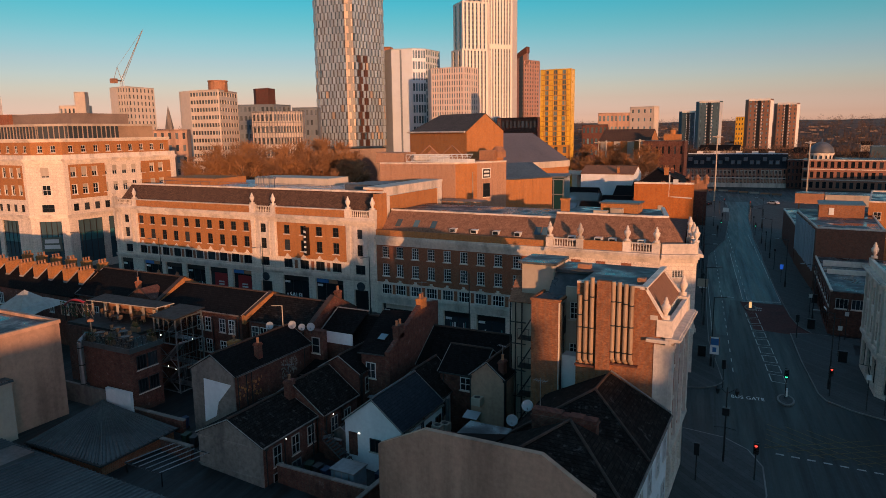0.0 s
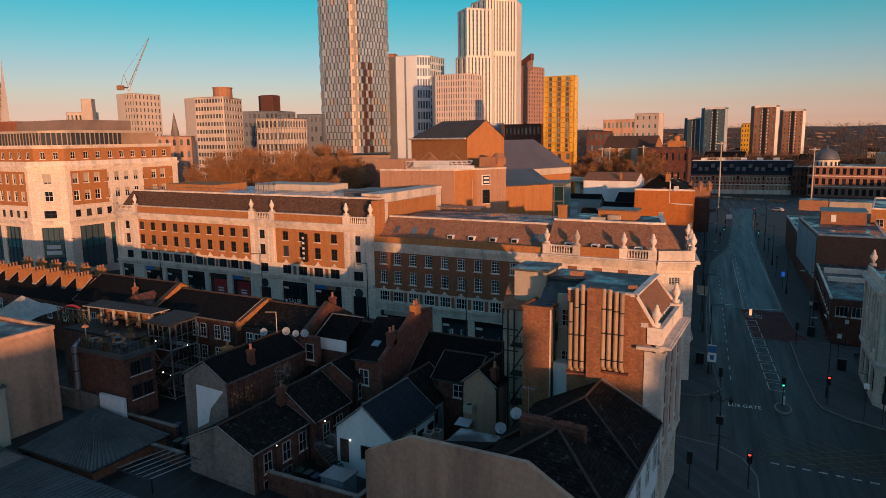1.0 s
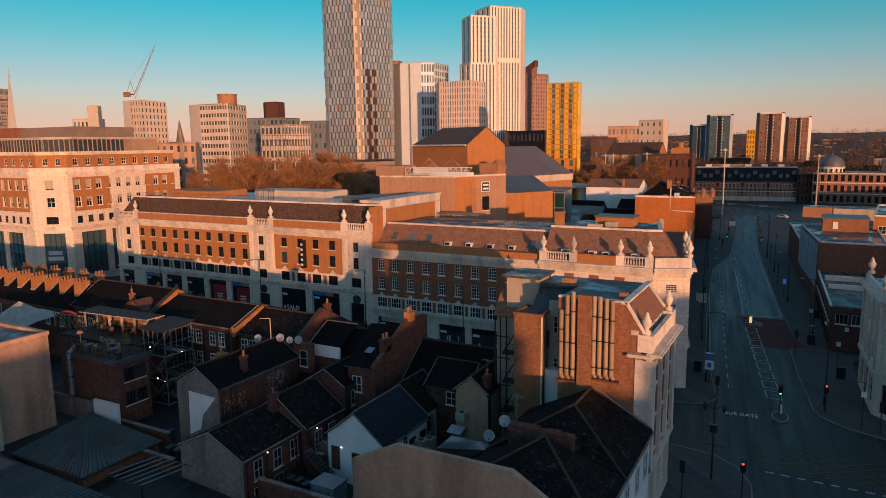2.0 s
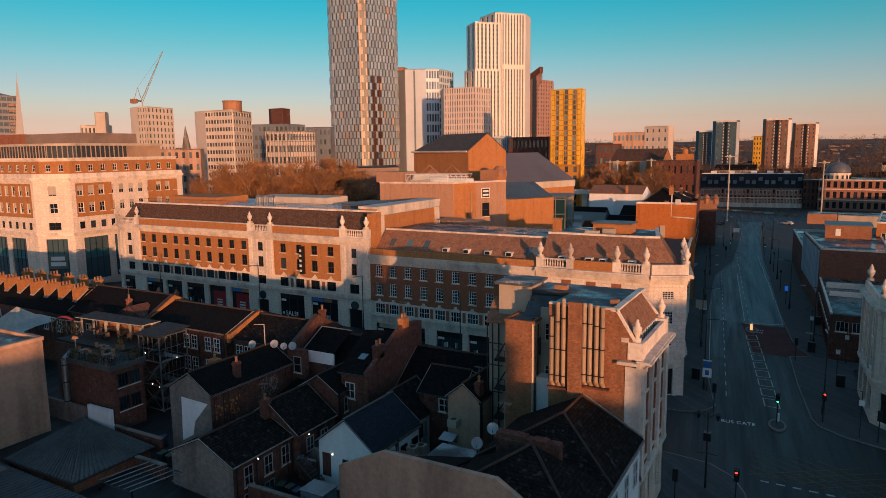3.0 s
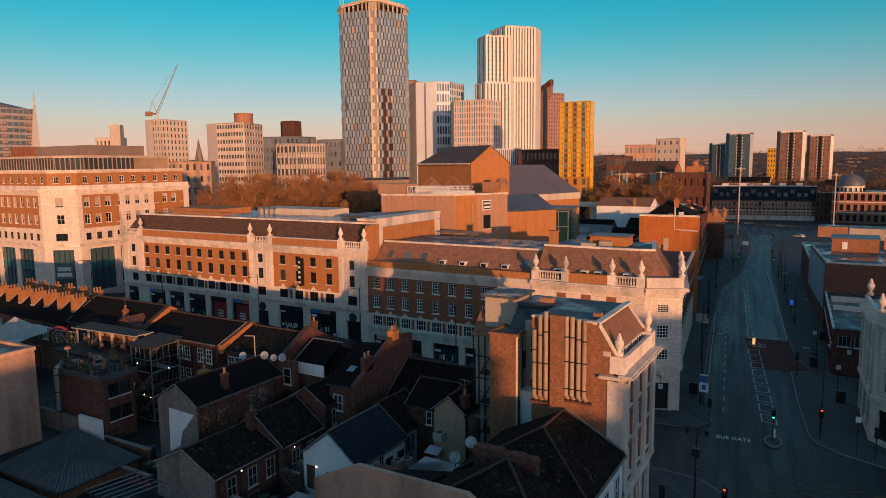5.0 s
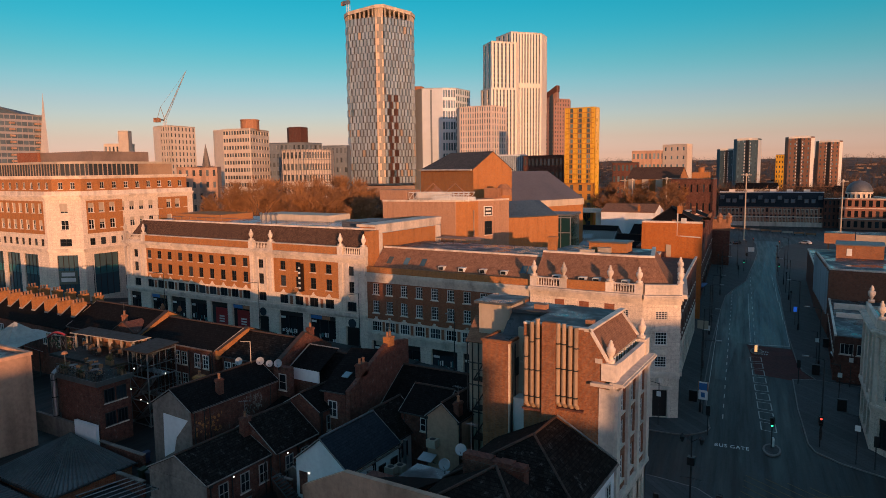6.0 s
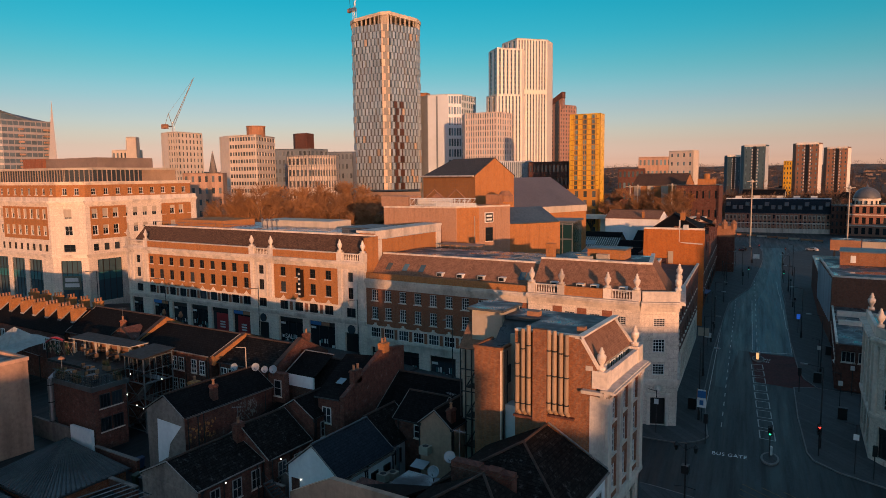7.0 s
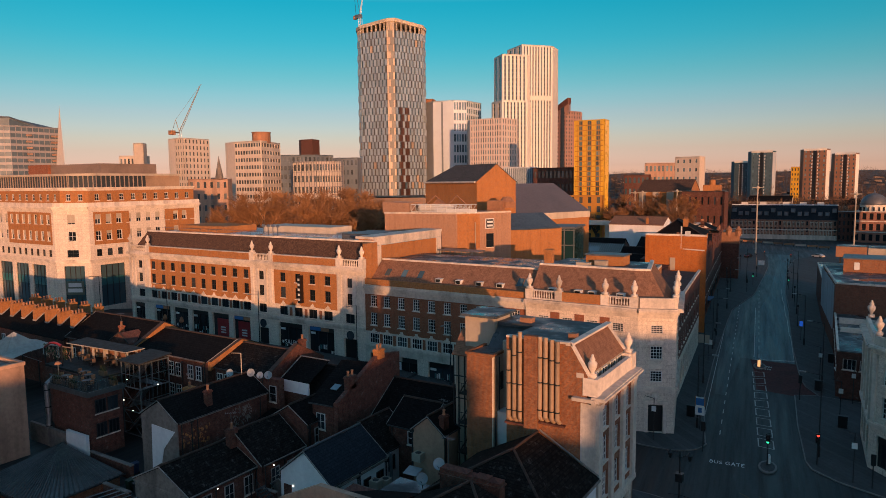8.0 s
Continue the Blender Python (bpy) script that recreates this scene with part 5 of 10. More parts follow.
    # podium with fins, dark russet in place of shade from buildings around
    pod = [tuple(polar(40.4, D - 10)), tuple(polar(33.6, D - 12)), tuple(polar(33.6, D + 25)), tuple(polar(40.4, D + 25))]
    part("podium", G().prism(pod, 0, zb - 1.2), RUSSET, t, "bronze podium with shade put into its dark colour")
    fins = G()
    L = (Vector(pod[1]) - Vector(pod[0])).length
    for r in range(3):
        for i in range(34):
            u = L * i / 34 + (0.35 if r % 2 else 0)
            fins.wall_box(pod[0], pod[1], u, u + 0.75, 8 + r * 4.2, 11.6 + r * 4.2, 0.4, 0.02)
    parts("fin", fins, RUSSET, t)
    # roof crane
    cr = thing("tower_crane", (polar(38.75, D + 10).x, polar(38.75, D + 10).y, zt), "white and red crane on the tower roof", "crane")
    b0 = polar(38.75, D + 10)
    g = G()
    for dx in (-0.7, 0.7):
        for dy in (-0.7, 0.7):
            g.beam((b0.x + dx, b0.y + dy, zt - 3), (b0.x + dx, b0.y + dy, zt + 6), 0.12)
    for k in range(6):
        g.beam((b0.x - 0.7, b0.y - .7, zt + k * 1.5 - 3), (b0.x + 0.7, b0.y - .7, zt + k * 1.5 - 1.5), 0.08)
    part("mast", g, WHITE, cr)
    part("cab", G().box(b0.x - 3.4, b0.x + 0.9, b0.y - 0.9, b0.y + 0.9, zt + 6, zt + 8), STEEL, cr)
    part("counterweight", G().box(b0.x - 4.6, b0.x - 3.0, b0.y - 0.8, b0.y + 0.8, zt + 5.6, zt + 7.6), TERRA, cr)
    j = G()
    a, c = Vector((b0.x, b0.y, zt + 8)), Vector((b0.x + 4, b0.y + 1, zt + 30))
    for off in (Vector((-.5, 0, 0)), Vector((.5, 0, 0)), Vector((0, 0, .8))):
        j.beam(a + off, c, 0.12)
    for k in range(12):
        j.beam(a.lerp(c, k / 12) + Vector((-.5, 0, 0)), a.lerp(c, (k + 1) / 12) + Vector((.4, 0, 0)), 0.07)
    part("jib", j, WHITE, cr)
    part("cable", G().beam((b0.x - 3, b0.y, zt + 8), a + Vector((-5, 0, 22)), 0.1).beam(a, a + Vector((-5, 0, 22)), 0.14), DARK, cr)


def P2(az, d):
    return tuple(polar(az, d))


panel_tower()
# paired white slab towers
Z = lambda el, d: rise(el, d)
block("slab_tower", [P2(26.75, 412), P2(25.55, 396), P2(23.07, 404)], 20, Z(10.8, 400), "tall cream slab tower with narrow window slots", PANEL_W, DARKGL, [(3, 34), (10, 34)], 0.42, 0.7, merge=True, inset=0.6)
tw = thing("facade_band", (*P2(25.55, 395.9), Z(6.6, 400)), "pale cladding band round a slab tower", "cladding")
part("band", G().wall_box(P2(26.75, 412), P2(25.55, 396), 0, (Vector(P2(26.75, 412)) - Vector(P2(25.55, 396))).length, Z(6.5, 400), Z(6.85, 400), 0.12, 0.0).wall_box(P2(25.55, 396), P2(23.07, 404), 0, (Vector(P2(25.55, 396)) - Vector(P2(23.07, 404))).length, Z(6.5, 400), Z(6.85, 400), 0.12, 0.0), PANEL_W, tw)
block("slab_tower", [P2(27.85, 402), P2(27.15, 388), P2(25.15, 394)], 20, Z(10.15, 391), "cream slab tower with narrow window slots", PANEL_W, DARKGL, [(2, 32), (6, 32)], 0.42, 0.7, merge=True, inset=0.5)
block("slab_wing", [P2(28.05, 398), P2(27.2, 386), P2(25.1, 392)], 20, Z(6.5, 390), "lower cream wing of the slab tower", PANEL_W, DARKGL, [(2, 20), (7, 20)], 0.42, 0.7, merge=True, inset=0.5)
block("office_slab", [P2(29.85, 368), P2(27.2, 360), P2(25.95, 372)], 15, Z(5.12, 362), "pink clad slab block with rows of windows", PANEL_P, GLASS_BL, [(13, 15), (6, 15)], 0.45, 0.72, inset=0.4)
gsl = block("glass_slab", [P2(32.9, 412), P2(31.2, 409), P2(30.1, 411), P2(28.9, 427)], 15, Z(6.6, 410), "pale blue and white tower with glazed bands", PANEL_B, GLASS_BL, [(0, 16), (5, 10), (8, 16)], 0.72, 0.7)
part("dark_slot", G().wall_box(P2(32.9, 412), P2(31.2, 409), 5.0, 6.1, 15, Z(6.5, 410), 0.06, 0.0), GREY_CL, gsl)
block("red_slab", [P2(33.7, 424), P2(32.95, 422)], 15, Z(6.75, 422), "orange brick slab with a blank end", TERRA, GLASS_BL, [(0, 0)])
b = block("wedge_tower", [P2(23.7, 442), P2(22.0, 430), P2(20.75, 440)], 15, Z(5.55, 434), "dark red tower with a slanted top", PANEL_R, DARKGL, [(7, 24), (6, 24)], 0.4, 0.55)
p, q, r = Vector(P2(23.7, 441.5)), Vector(P2(21.75, 429)), Vector(P2(21.6, 441))
zz0, zz1 = Z(5.2, 436), Z(6.55, 430)
part("slanted_top", G().add([(*p, zz0), (*q, zz0), (*q, zz1), (*r, zz0), (*r, zz1)], [(0, 1, 2), (1, 3, 4, 2), (0, 2, 4, 3)]), PANEL_R, b, "slanted dark red fin")
w0, w1 = Vector(P2(23.75, 441)), Vector(P2(21.85, 428.6))
part("slanted_edge", G().add([(*w0, zz0 - 2.4), (*w1, zz1 - 3.0), (*w1, zz1 + 0.5), (*w0, zz0 + 0.6), (*(w0 + Vector((1, 3))), zz0 - 2.4), (*(w1 + Vector((1, 3))), zz1 - 3.0), (*(w1 + Vector((1, 3))), zz1 + 0.5), (*(w0 + Vector((1, 3))), zz0 + 0.6)],
                             [(0, 1, 2, 3), (7, 6, 5, 4), (0, 4, 5, 1), (1, 5, 6, 2), (2, 6, 7, 3), (3, 7, 4, 0)]), BRICK_DK, b, "dark red slanted roof edge")
part("dark_slot", G().wall_box(P2(23.7, 442), P2(22.0, 430), 14.0, 16.6, 15, Z(5.9, 434), 0.3, 0.0), SMOKED, b, "dark glazed slot")
block("gold_tower", [P2(21.3, 292), P2(18.85, 288)], Z(-2.2, 290), Z(4.82, 289), "gold clad residential tower catching the sun", GOLD, GLASS_BL, [(3, 17)], 0.4, 0.78, inset=1.0)
gt_ = [P2(21.3, 291.9), P2(18.85, 287.9)]
gg_ = G()
for j in range(17):
    zf = Z(-2.2, 290) + (Z(4.82, 289) - Z(-2.2, 290)) * j / 17
    gg_.wall_box(*gt_, 0.6, (Vector(gt_[1]) - Vector(gt_[0])).length - 0.6, zf - 0.16, zf + 0.16, 0.14, 0.0)
for f in (0.2, 0.5, 0.8):
    for o_ in (-1.0, 0.0, 1.0):
        u = (Vector(gt_[1]) - Vector(gt_[0])).length * f + o_
        gg_.wall_box(*gt_, u - 0.07, u + 0.07, Z(-2.2, 290), Z(4.7, 289), 0.1, 0.0)
gr_ = thing("facade_rails", (*gt_[0], Z(-2.2, 290)), "orange metal rails across a gold tower front", "rails")
parts("rail", gg_, GOLD_DK, gr_)
block("gold_podium", [P2(21.75, 289), P2(18.95, 285.5)], 5, Z(-1.3, 287), "gold clad lower storeys", GOLD_DK, DARKGL, [(4, 5)], 0.4, 0.66)
block("dark_block", [P2(24.6, 330), P2(21.4, 322)], 5, Z(1.0, 325), "dark brown office block", BRICK_DK, DARKGL, [(10, 5)], 0.6, 0.5)
block("glass_pavilion", [P2(27.0, 340), P2(24.4, 338)], 5, Z(1.1, 339), "blue glazed low block with pale fins", PANEL_B, OFFICE_GL, [(16, 3)], 0.7, 0.9)
# right-hand tower blocks on the ridge
for a0, a1, el, d, m, lab in ((9.06, 7.98, 1.26, 700, FLATS_B, "grey green tower block of flats"), (7.89, 6.19, 2.0, 640, FLATS_B, "dark blue tower block of flats"),
                              (4.36, 2.65, 2.05, 640, FLATS, "brown tower block of flats with pale balcony stacks"), (2.35, 0.84, 1.7, 670, FLATS, "brown tower block of flats with pale balcony stacks")):
    mid = a0 + (a1 - a0) * 0.86
    t = block("tower_block", [P2(a0, d), P2(mid, d - 3), P2(a1, d + 6)], 0, Z(el, d), lab, m, GLASS_BL, [(5, 14), (2, 14)], 0.3, 0.5, cat="flats")
    p0, p1 = P2(a0, d), P2(mid, d - 3)
    L = (Vector(p1) - Vector(p0)).length
    # flat black strip drawn for the shade inside the balcony recesses
    part("balcony_recess", G().wall_box(p0, p1, L * 0.42, L * 0.58, 12, Z(el, d) - 1, 0.3, 0.2), BLACK, t)
    k = G()
    for j in range(14):
        z = 14 + j * (Z(el, d) - 16) / 14
        for f in (0.36, 0.62):
            k.wall_box(p0, p1, L * f, L * (f + 0.04), z, z + 1.3, 0.35, 0.2)
    parts("balcony_panel", k, WHITE, t)
    # pale strip paints the narrow end face as catching light
    part("end_strip", G().wall_box(p1, P2(a1, d + 6), 0.3, (Vector(P2(a1, d + 6)) - Vector(p1)).length - 0.3, 5, Z(el, d) - 1, 0.12, 0.0), PANEL_W if m is FLATS else PANEL_B, t)
    part("parapet_band", G().wall_box(p0, p1, 0, L, Z(el, d) - 1.2, Z(el, d) + 0.4, 0.3, 0.2), PANEL_W, t)
block("gold_flats", [P2(5.16, 690), P2(4.4, 688)], 0, Z(0.77, 690), "small yellow block of flats", GOLD, DARKGL, [(4, 9)], 0.4, 0.5, cat="flats")
block("pale_block", [P2(13.4, 470), P2(11.6, 462)], 0, Z(1.7, 466), "pale concrete block by the slope", CONC, GLASS_BL, [(4, 8)], 0.3, 0.4)
block("yellow_block", [P2(15.7, 560), P2(13.2, 560)], 0, Z(1.25, 560), "low sunlit orange office", RENDER, GLASS_BL, [(8, 5)], 0.5, 0.5)
# left-hand skyline
block("white_office", [P2(49.0, 334), P2(46.95, 322), P2(45.45, 344)], 12, Z(3.35, 326), "cream concrete office tower with window bands", CONC, DARKGL, [(10, 11), (7, 11)], 0.8, 0.5)
sc_b = thing("scaffolding", (*polar(42.6, 320), 3), "steel scaffolding round an unfinished block", "scaffolding")
sg = G()
for (q0, q1) in ((P2(44.6, 328), P2(42.6, 319.5)), (P2(42.6, 319.5), P2(40.5, 323.5))):
    v0, v1 = Vector(q0), Vector(q1)
    for i in range(11):
        c = v0.lerp(v1, i / 10)
        sg.beam((c.x, c.y, 3), (c.x, c.y, Z(2.05, 322) - (i % 3) * 0.8), 0.09)
    for k in range(16):
        z = 5 + k * 2.3
        if z < Z(1.9, 322):
            sg.beam((v0.x, v0.y, z), (v1.x, v1.y, z), 0.08)
tagged(part("pole", sg, STEEL, sc_b), kind="stuff")
b = thing("roof_drum", (*polar(46.9, 332), Z(3.3, 332)), "round brick plant drum on a roof", "building")
part("drum", G().lathe((*polar(46.9, 332), Z(3.2, 332)), [(4.2, 0), (4.2, 4.5), (4.4, 4.6), (4.4, 5.0)], 16), TERRA, b)
block("crane_block", [P2(53.45, 520), P2(52.75, 512), P2(50.9, 530)], 10, Z(3.55, 514), "pale concrete block under a crane", CONC, DARKGL, [(4, 12), (7, 12)], 0.4, 0.6)
b_glass = block("glass_office", [P2(66.2, 400), P2(64.3, 398), P2(61.2, 410)], 10, Z(4.2, 400), "glass office tower with a sloping roof", PALE_GL, OFFICE_GL, [(5, 16), (9, 16)], 0.93, 0.62)
g_ = [P2(66.2, 400), P2(64.3, 398), P2(62.7, 405)]
zl, zr = Z(4.75, 400), Z(4.25, 400)
part("sloping_roof", G().add([(*g_[0], Z(4.2, 400) + 0.2), (*g_[1], Z(4.2, 400) + 0.2), (*g_[2], Z(4.2, 400) + 0.2), (*g_[0], zl), (*g_[1], zl), (*g_[2], zr), (*(Vector(g_[0]) + Vector((-6, 14))), zl), (*(Vector(g_[2]) + Vector((-6, 14))), zr)],
                             [(0, 1, 4, 3), (1, 2, 5, 4), (3, 4, 5, 7, 6), (0, 3, 6), (2, 7, 5)]), OFFICE_GL, b_glass, "sloping glazed attic")
part("roof_edge", G().beam((*g_[0], zl), (*g_[1], zl), 0.5).beam((*g_[1], zl), (*g_[2], zr), 0.5), GREY_CL, b_glass)
bal = G()
v0, v1 = Vector(P2(64.3, 398)), Vector(P2(61.2, 410))
Lb = (v1 - v0).length
for j in range(14):
    zf = 14 + j * (Z(4.1, 400) - 15) / 14
    bal.wall_box(tuple(v0), tuple(v1), Lb * 0.80, Lb * 0.99, zf, zf + 0.9, 1.3, 0.0).wall_box(tuple(v0), tuple(v1), Lb * 0.30, Lb * 0.40, zf, zf + 0.9, 0.9, 0.0)
parts("balcony", bal, RENDER, b_glass, "pale orange balcony front")
part("fin", G().add([(*polar(61.7, 405), 30), (*polar(61.0, 405), 30), (*polar(61.15, 405), Z(5.7, 405)), (*polar(61.7, 407), 30), (*polar(61.0, 407), 30), (*polar(61.15, 407), Z(5.7, 405))], [(0, 1, 2), (5, 4, 3), (0, 2, 5, 3), (1, 4, 5, 2)]), PALE_GL, b_glass)
block("grey_block", [P2(45.9, 380), P2(42.6, 372), P2(41.2, 384)], 8, Z(2.25, 374), "dark grey office block", GREY_CL, DARKGL, [(10, 8), (4, 8)], 0.6, 0.5)
block("brown_core", [P2(43.8, 400), P2(42.9, 394), P2(42.3, 402)], 20, Z(3.5, 396), "red brown lift core", BRICK_DK, DARKGL, [(0, 0), (0, 0)])
block("building_site", [P2(44.5, 330), P2(42.6, 322), P2(40.6, 326)], 8, Z(1.7, 324), "unfinished block wrapped in scaffolding", CONC, DARKGL, [(6, 6), (9, 6)], 0.6, 0.55)
block("dark_slab", [P2(41.2, 360), P2(39.2, 356)], 8, Z(2.0, 358), "dark grey slab behind the tower", GREY_CL, DARKGL, [(6, 7)], 0.5, 0.5)
block("low_pale_block", [P2(57.4, 480), P2(55.6, 474)], 8, Z(2.15, 476), "pale low office with roof plant", CONC, DARKGL, [(7, 6)], 0.5, 0.5)
block("stair_core", [P2(56.4, 470), P2(55.7, 468)], 20, Z(3.1, 470), "pale stair core on a roof", CONC, DARKGL, [(0, 0)])
block("orange_block", [P2(52.6, 300), P2(49.6, 296)], 8, Z(0.35, 298), "orange brick block with small square windows", RENDER, DARKGL, [(6, 5)], 0.4, 0.5)

# old slate-roofed hall among the park trees
vh = thing("park_hall", (-142, 192, 2), "dark brick hall with slate pyramid roofs and a finial", "building")
part("wall", G().box(-149, -134, 188, 200, 0, 15.2), BRICK_DK, vh)
for x0, x1, zt_ in ((-149.3, -141.0, 20.8), (-141.0, -133.7, 18.8)):
    xm = (x0 + x1) / 2
    part("pyramid_roof", G().add([(x0, 187.6, 15.2), (x1, 187.6, 15.2), (x1, 200.4, 15.2), (x0, 200.4, 15.2), (xm, 194, zt_)], [(3, 2, 1, 0), (0, 1, 4), (1, 2, 4), (2, 3, 4), (3, 0, 4)]), SLATE_BL, vh)
part("finial", G().lathe((-145.15, 194, 20.4), [(0.5, 0), (0.7, 0.8), (0.3, 1.6), (0.12, 3.2), (0.05, 4.4)], 8), LEAD, vh)
# luffing crane
d = 520
base = polar(53.05, d)
z0, z1 = Z(3.4, d), Z(3.95, d)
cr = thing("luffing_crane", (base.x, base.y, z0), "white luffing crane over a distant block", "crane")
g = G()
for dx in (-0.8, 0.8):
    for dy in (-0.8, 0.8):
        g.beam((base.x + dx, base.y + dy, z0 - 5), (base.x + dx, base.y + dy, z1), 0.18)
for k in range(8):
    g.beam((base.x - .8, base.y, z0 - 5 + k * 1.7), (base.x + .8, base.y, z0 - 3.3 + k * 1.7), 0.12)
part("mast", g, WHITE, cr)
tip = polar(51.35, d)
a, c = Vector((base.x, base.y, z1)), Vector((tip.x, tip.y, Z(7.65, d)))
g = G()
for o_ in (Vector((-.7, -.5, 0)), Vector((.7, .5, 0)), Vector((0, 0, 1.2))):
    g.beam(a + o_, c, 0.19)
for k in range(22):
    g.beam(a.lerp(c, k / 22) + Vector((-.6, -.4, 0)), a.lerp(c, (k + 1) / 22) + Vector((.6, .4, .6)), 0.09)
part("jib", g, LEAD, cr)
back = polar(53.6, d)
top = polar(53.3, d)
part("counter_jib", G().beam(a, (back.x, back.y, z1 + 0.5), 0.5).beam(a, (top.x, top.y, z1 + 9), 0.25).beam((top.x, top.y, z1 + 9), (back.x, back.y, z1 + 0.5), 0.18).beam((top.x, top.y, z1 + 9), c, 0.1), LEAD, cr)
part("counterweight", G().box(back.x - 2, back.x + 2, back.y - 1.5, back.y + 1.5, z1 - 1.5, z1 + 1.5), TERRA, cr)
# church spire
s = polar(50.25, 430)
sp = thing("church_spire", (s.x, s.y, 3), "dark stone church spire on the skyline", "church")
part("spire", G().lathe((s.x, s.y, 3), [(2.2, 0), (2.1, 26), (2.3, 31), (0.1, Z(2.15, 430) - 3)], 8), CEMENT, sp)

# hills on the horizon
def ridge(dist, az0, az1, el, amp, seed, name, mat, label):
    g = G()
    rnd = random.Random(seed)
    n = 90
    hs = [rise(el, dist) + amp * (noise.noise((i * 0.11, seed, 0)) + 0.4 * noise.noise((i * 0.5, seed, 3))) for i in range(n + 1)]
    pts = [P2(az0 + (az1 - az0) * i / n, dist) for i in range(n + 1)]
    far = [P2(az0 + (az1 - az0) * i / n, dist * 1.3) for i in range(n + 1)]
    near = [P2(az0 + (az1 - az0) * i / n, dist * 0.62) for i in range(n + 1)]
    for i in range(n):
        g.poly((*near[i], 0), (*near[i + 1], 0), (*pts[i + 1], hs[i + 1]), (*pts[i], hs[i]))
        g.poly((*pts[i], hs[i]), (*pts[i + 1], hs[i + 1]), (*far[i + 1], 0), (*far[i], 0))
    return solid(name, g, mat, label, "hill", kind="structure")


HILL = plain("wooded_hill", (0.16, 0.105, 0.075), 0.95, var=0.75, big=0.02, small=0.09, stain=0.4, bump=0.0)
ridge(1900, 75, -20, 0.45, 9, 3, "backdrop_hill", HILL, "low wooded hills with houses on the horizon")
ridge(1150, 24, -20, 0.1, 6, 8, "backdrop_slope", HILL, "dark wooded slope below the skyline")


# small houses stepping up the far slopes
rnd = random.Random(77)
gh, gr = G(), G()
for i in range(900):
    az, d = rnd.uniform(-6, 24), rnd.uniform(720, 1850)
    c = polar(az, d)
    zg = (d - 713) / (1150 - 713) * (rise(0.1, 1150)) if d < 1150 else (d - 1178) / 722 * rise(0.4, 1900)
    zg = max(zg - 3, 0)
    w, h = rnd.uniform(4, 9), rnd.uniform(2.5, 4.5)
    gh.box(c.x - w / 2, c.x + w / 2, c.y - 4, c.y + 4, zg - 4, zg + h)
    gr.add([(c.x - w / 2, c.y - 4.3, zg + h), (c.x + w / 2, c.y - 4.3, zg + h), (c.x + w / 2, c.y, zg + h + 2), (c.x - w / 2, c.y, zg + h + 2)], [(0, 1, 2, 3)])
hs_ = tagged(new("hillside_houses", gh.mesh("hillside_houses", plain("hillside_wall", (0.40, 0.27, 0.19), 0.9, big=0.01, small=0.05, var=0.5))), "rows of small houses on the far slopes", "houses", kind="stuff")
part("roofs", gr, SLATE_GR, hs_)

# ---- houses and yards behind the shops ----
VERGE = plain("verge_mortar", (0.34, 0.32, 0.30), 0.9, var=0.4, small=4.0)


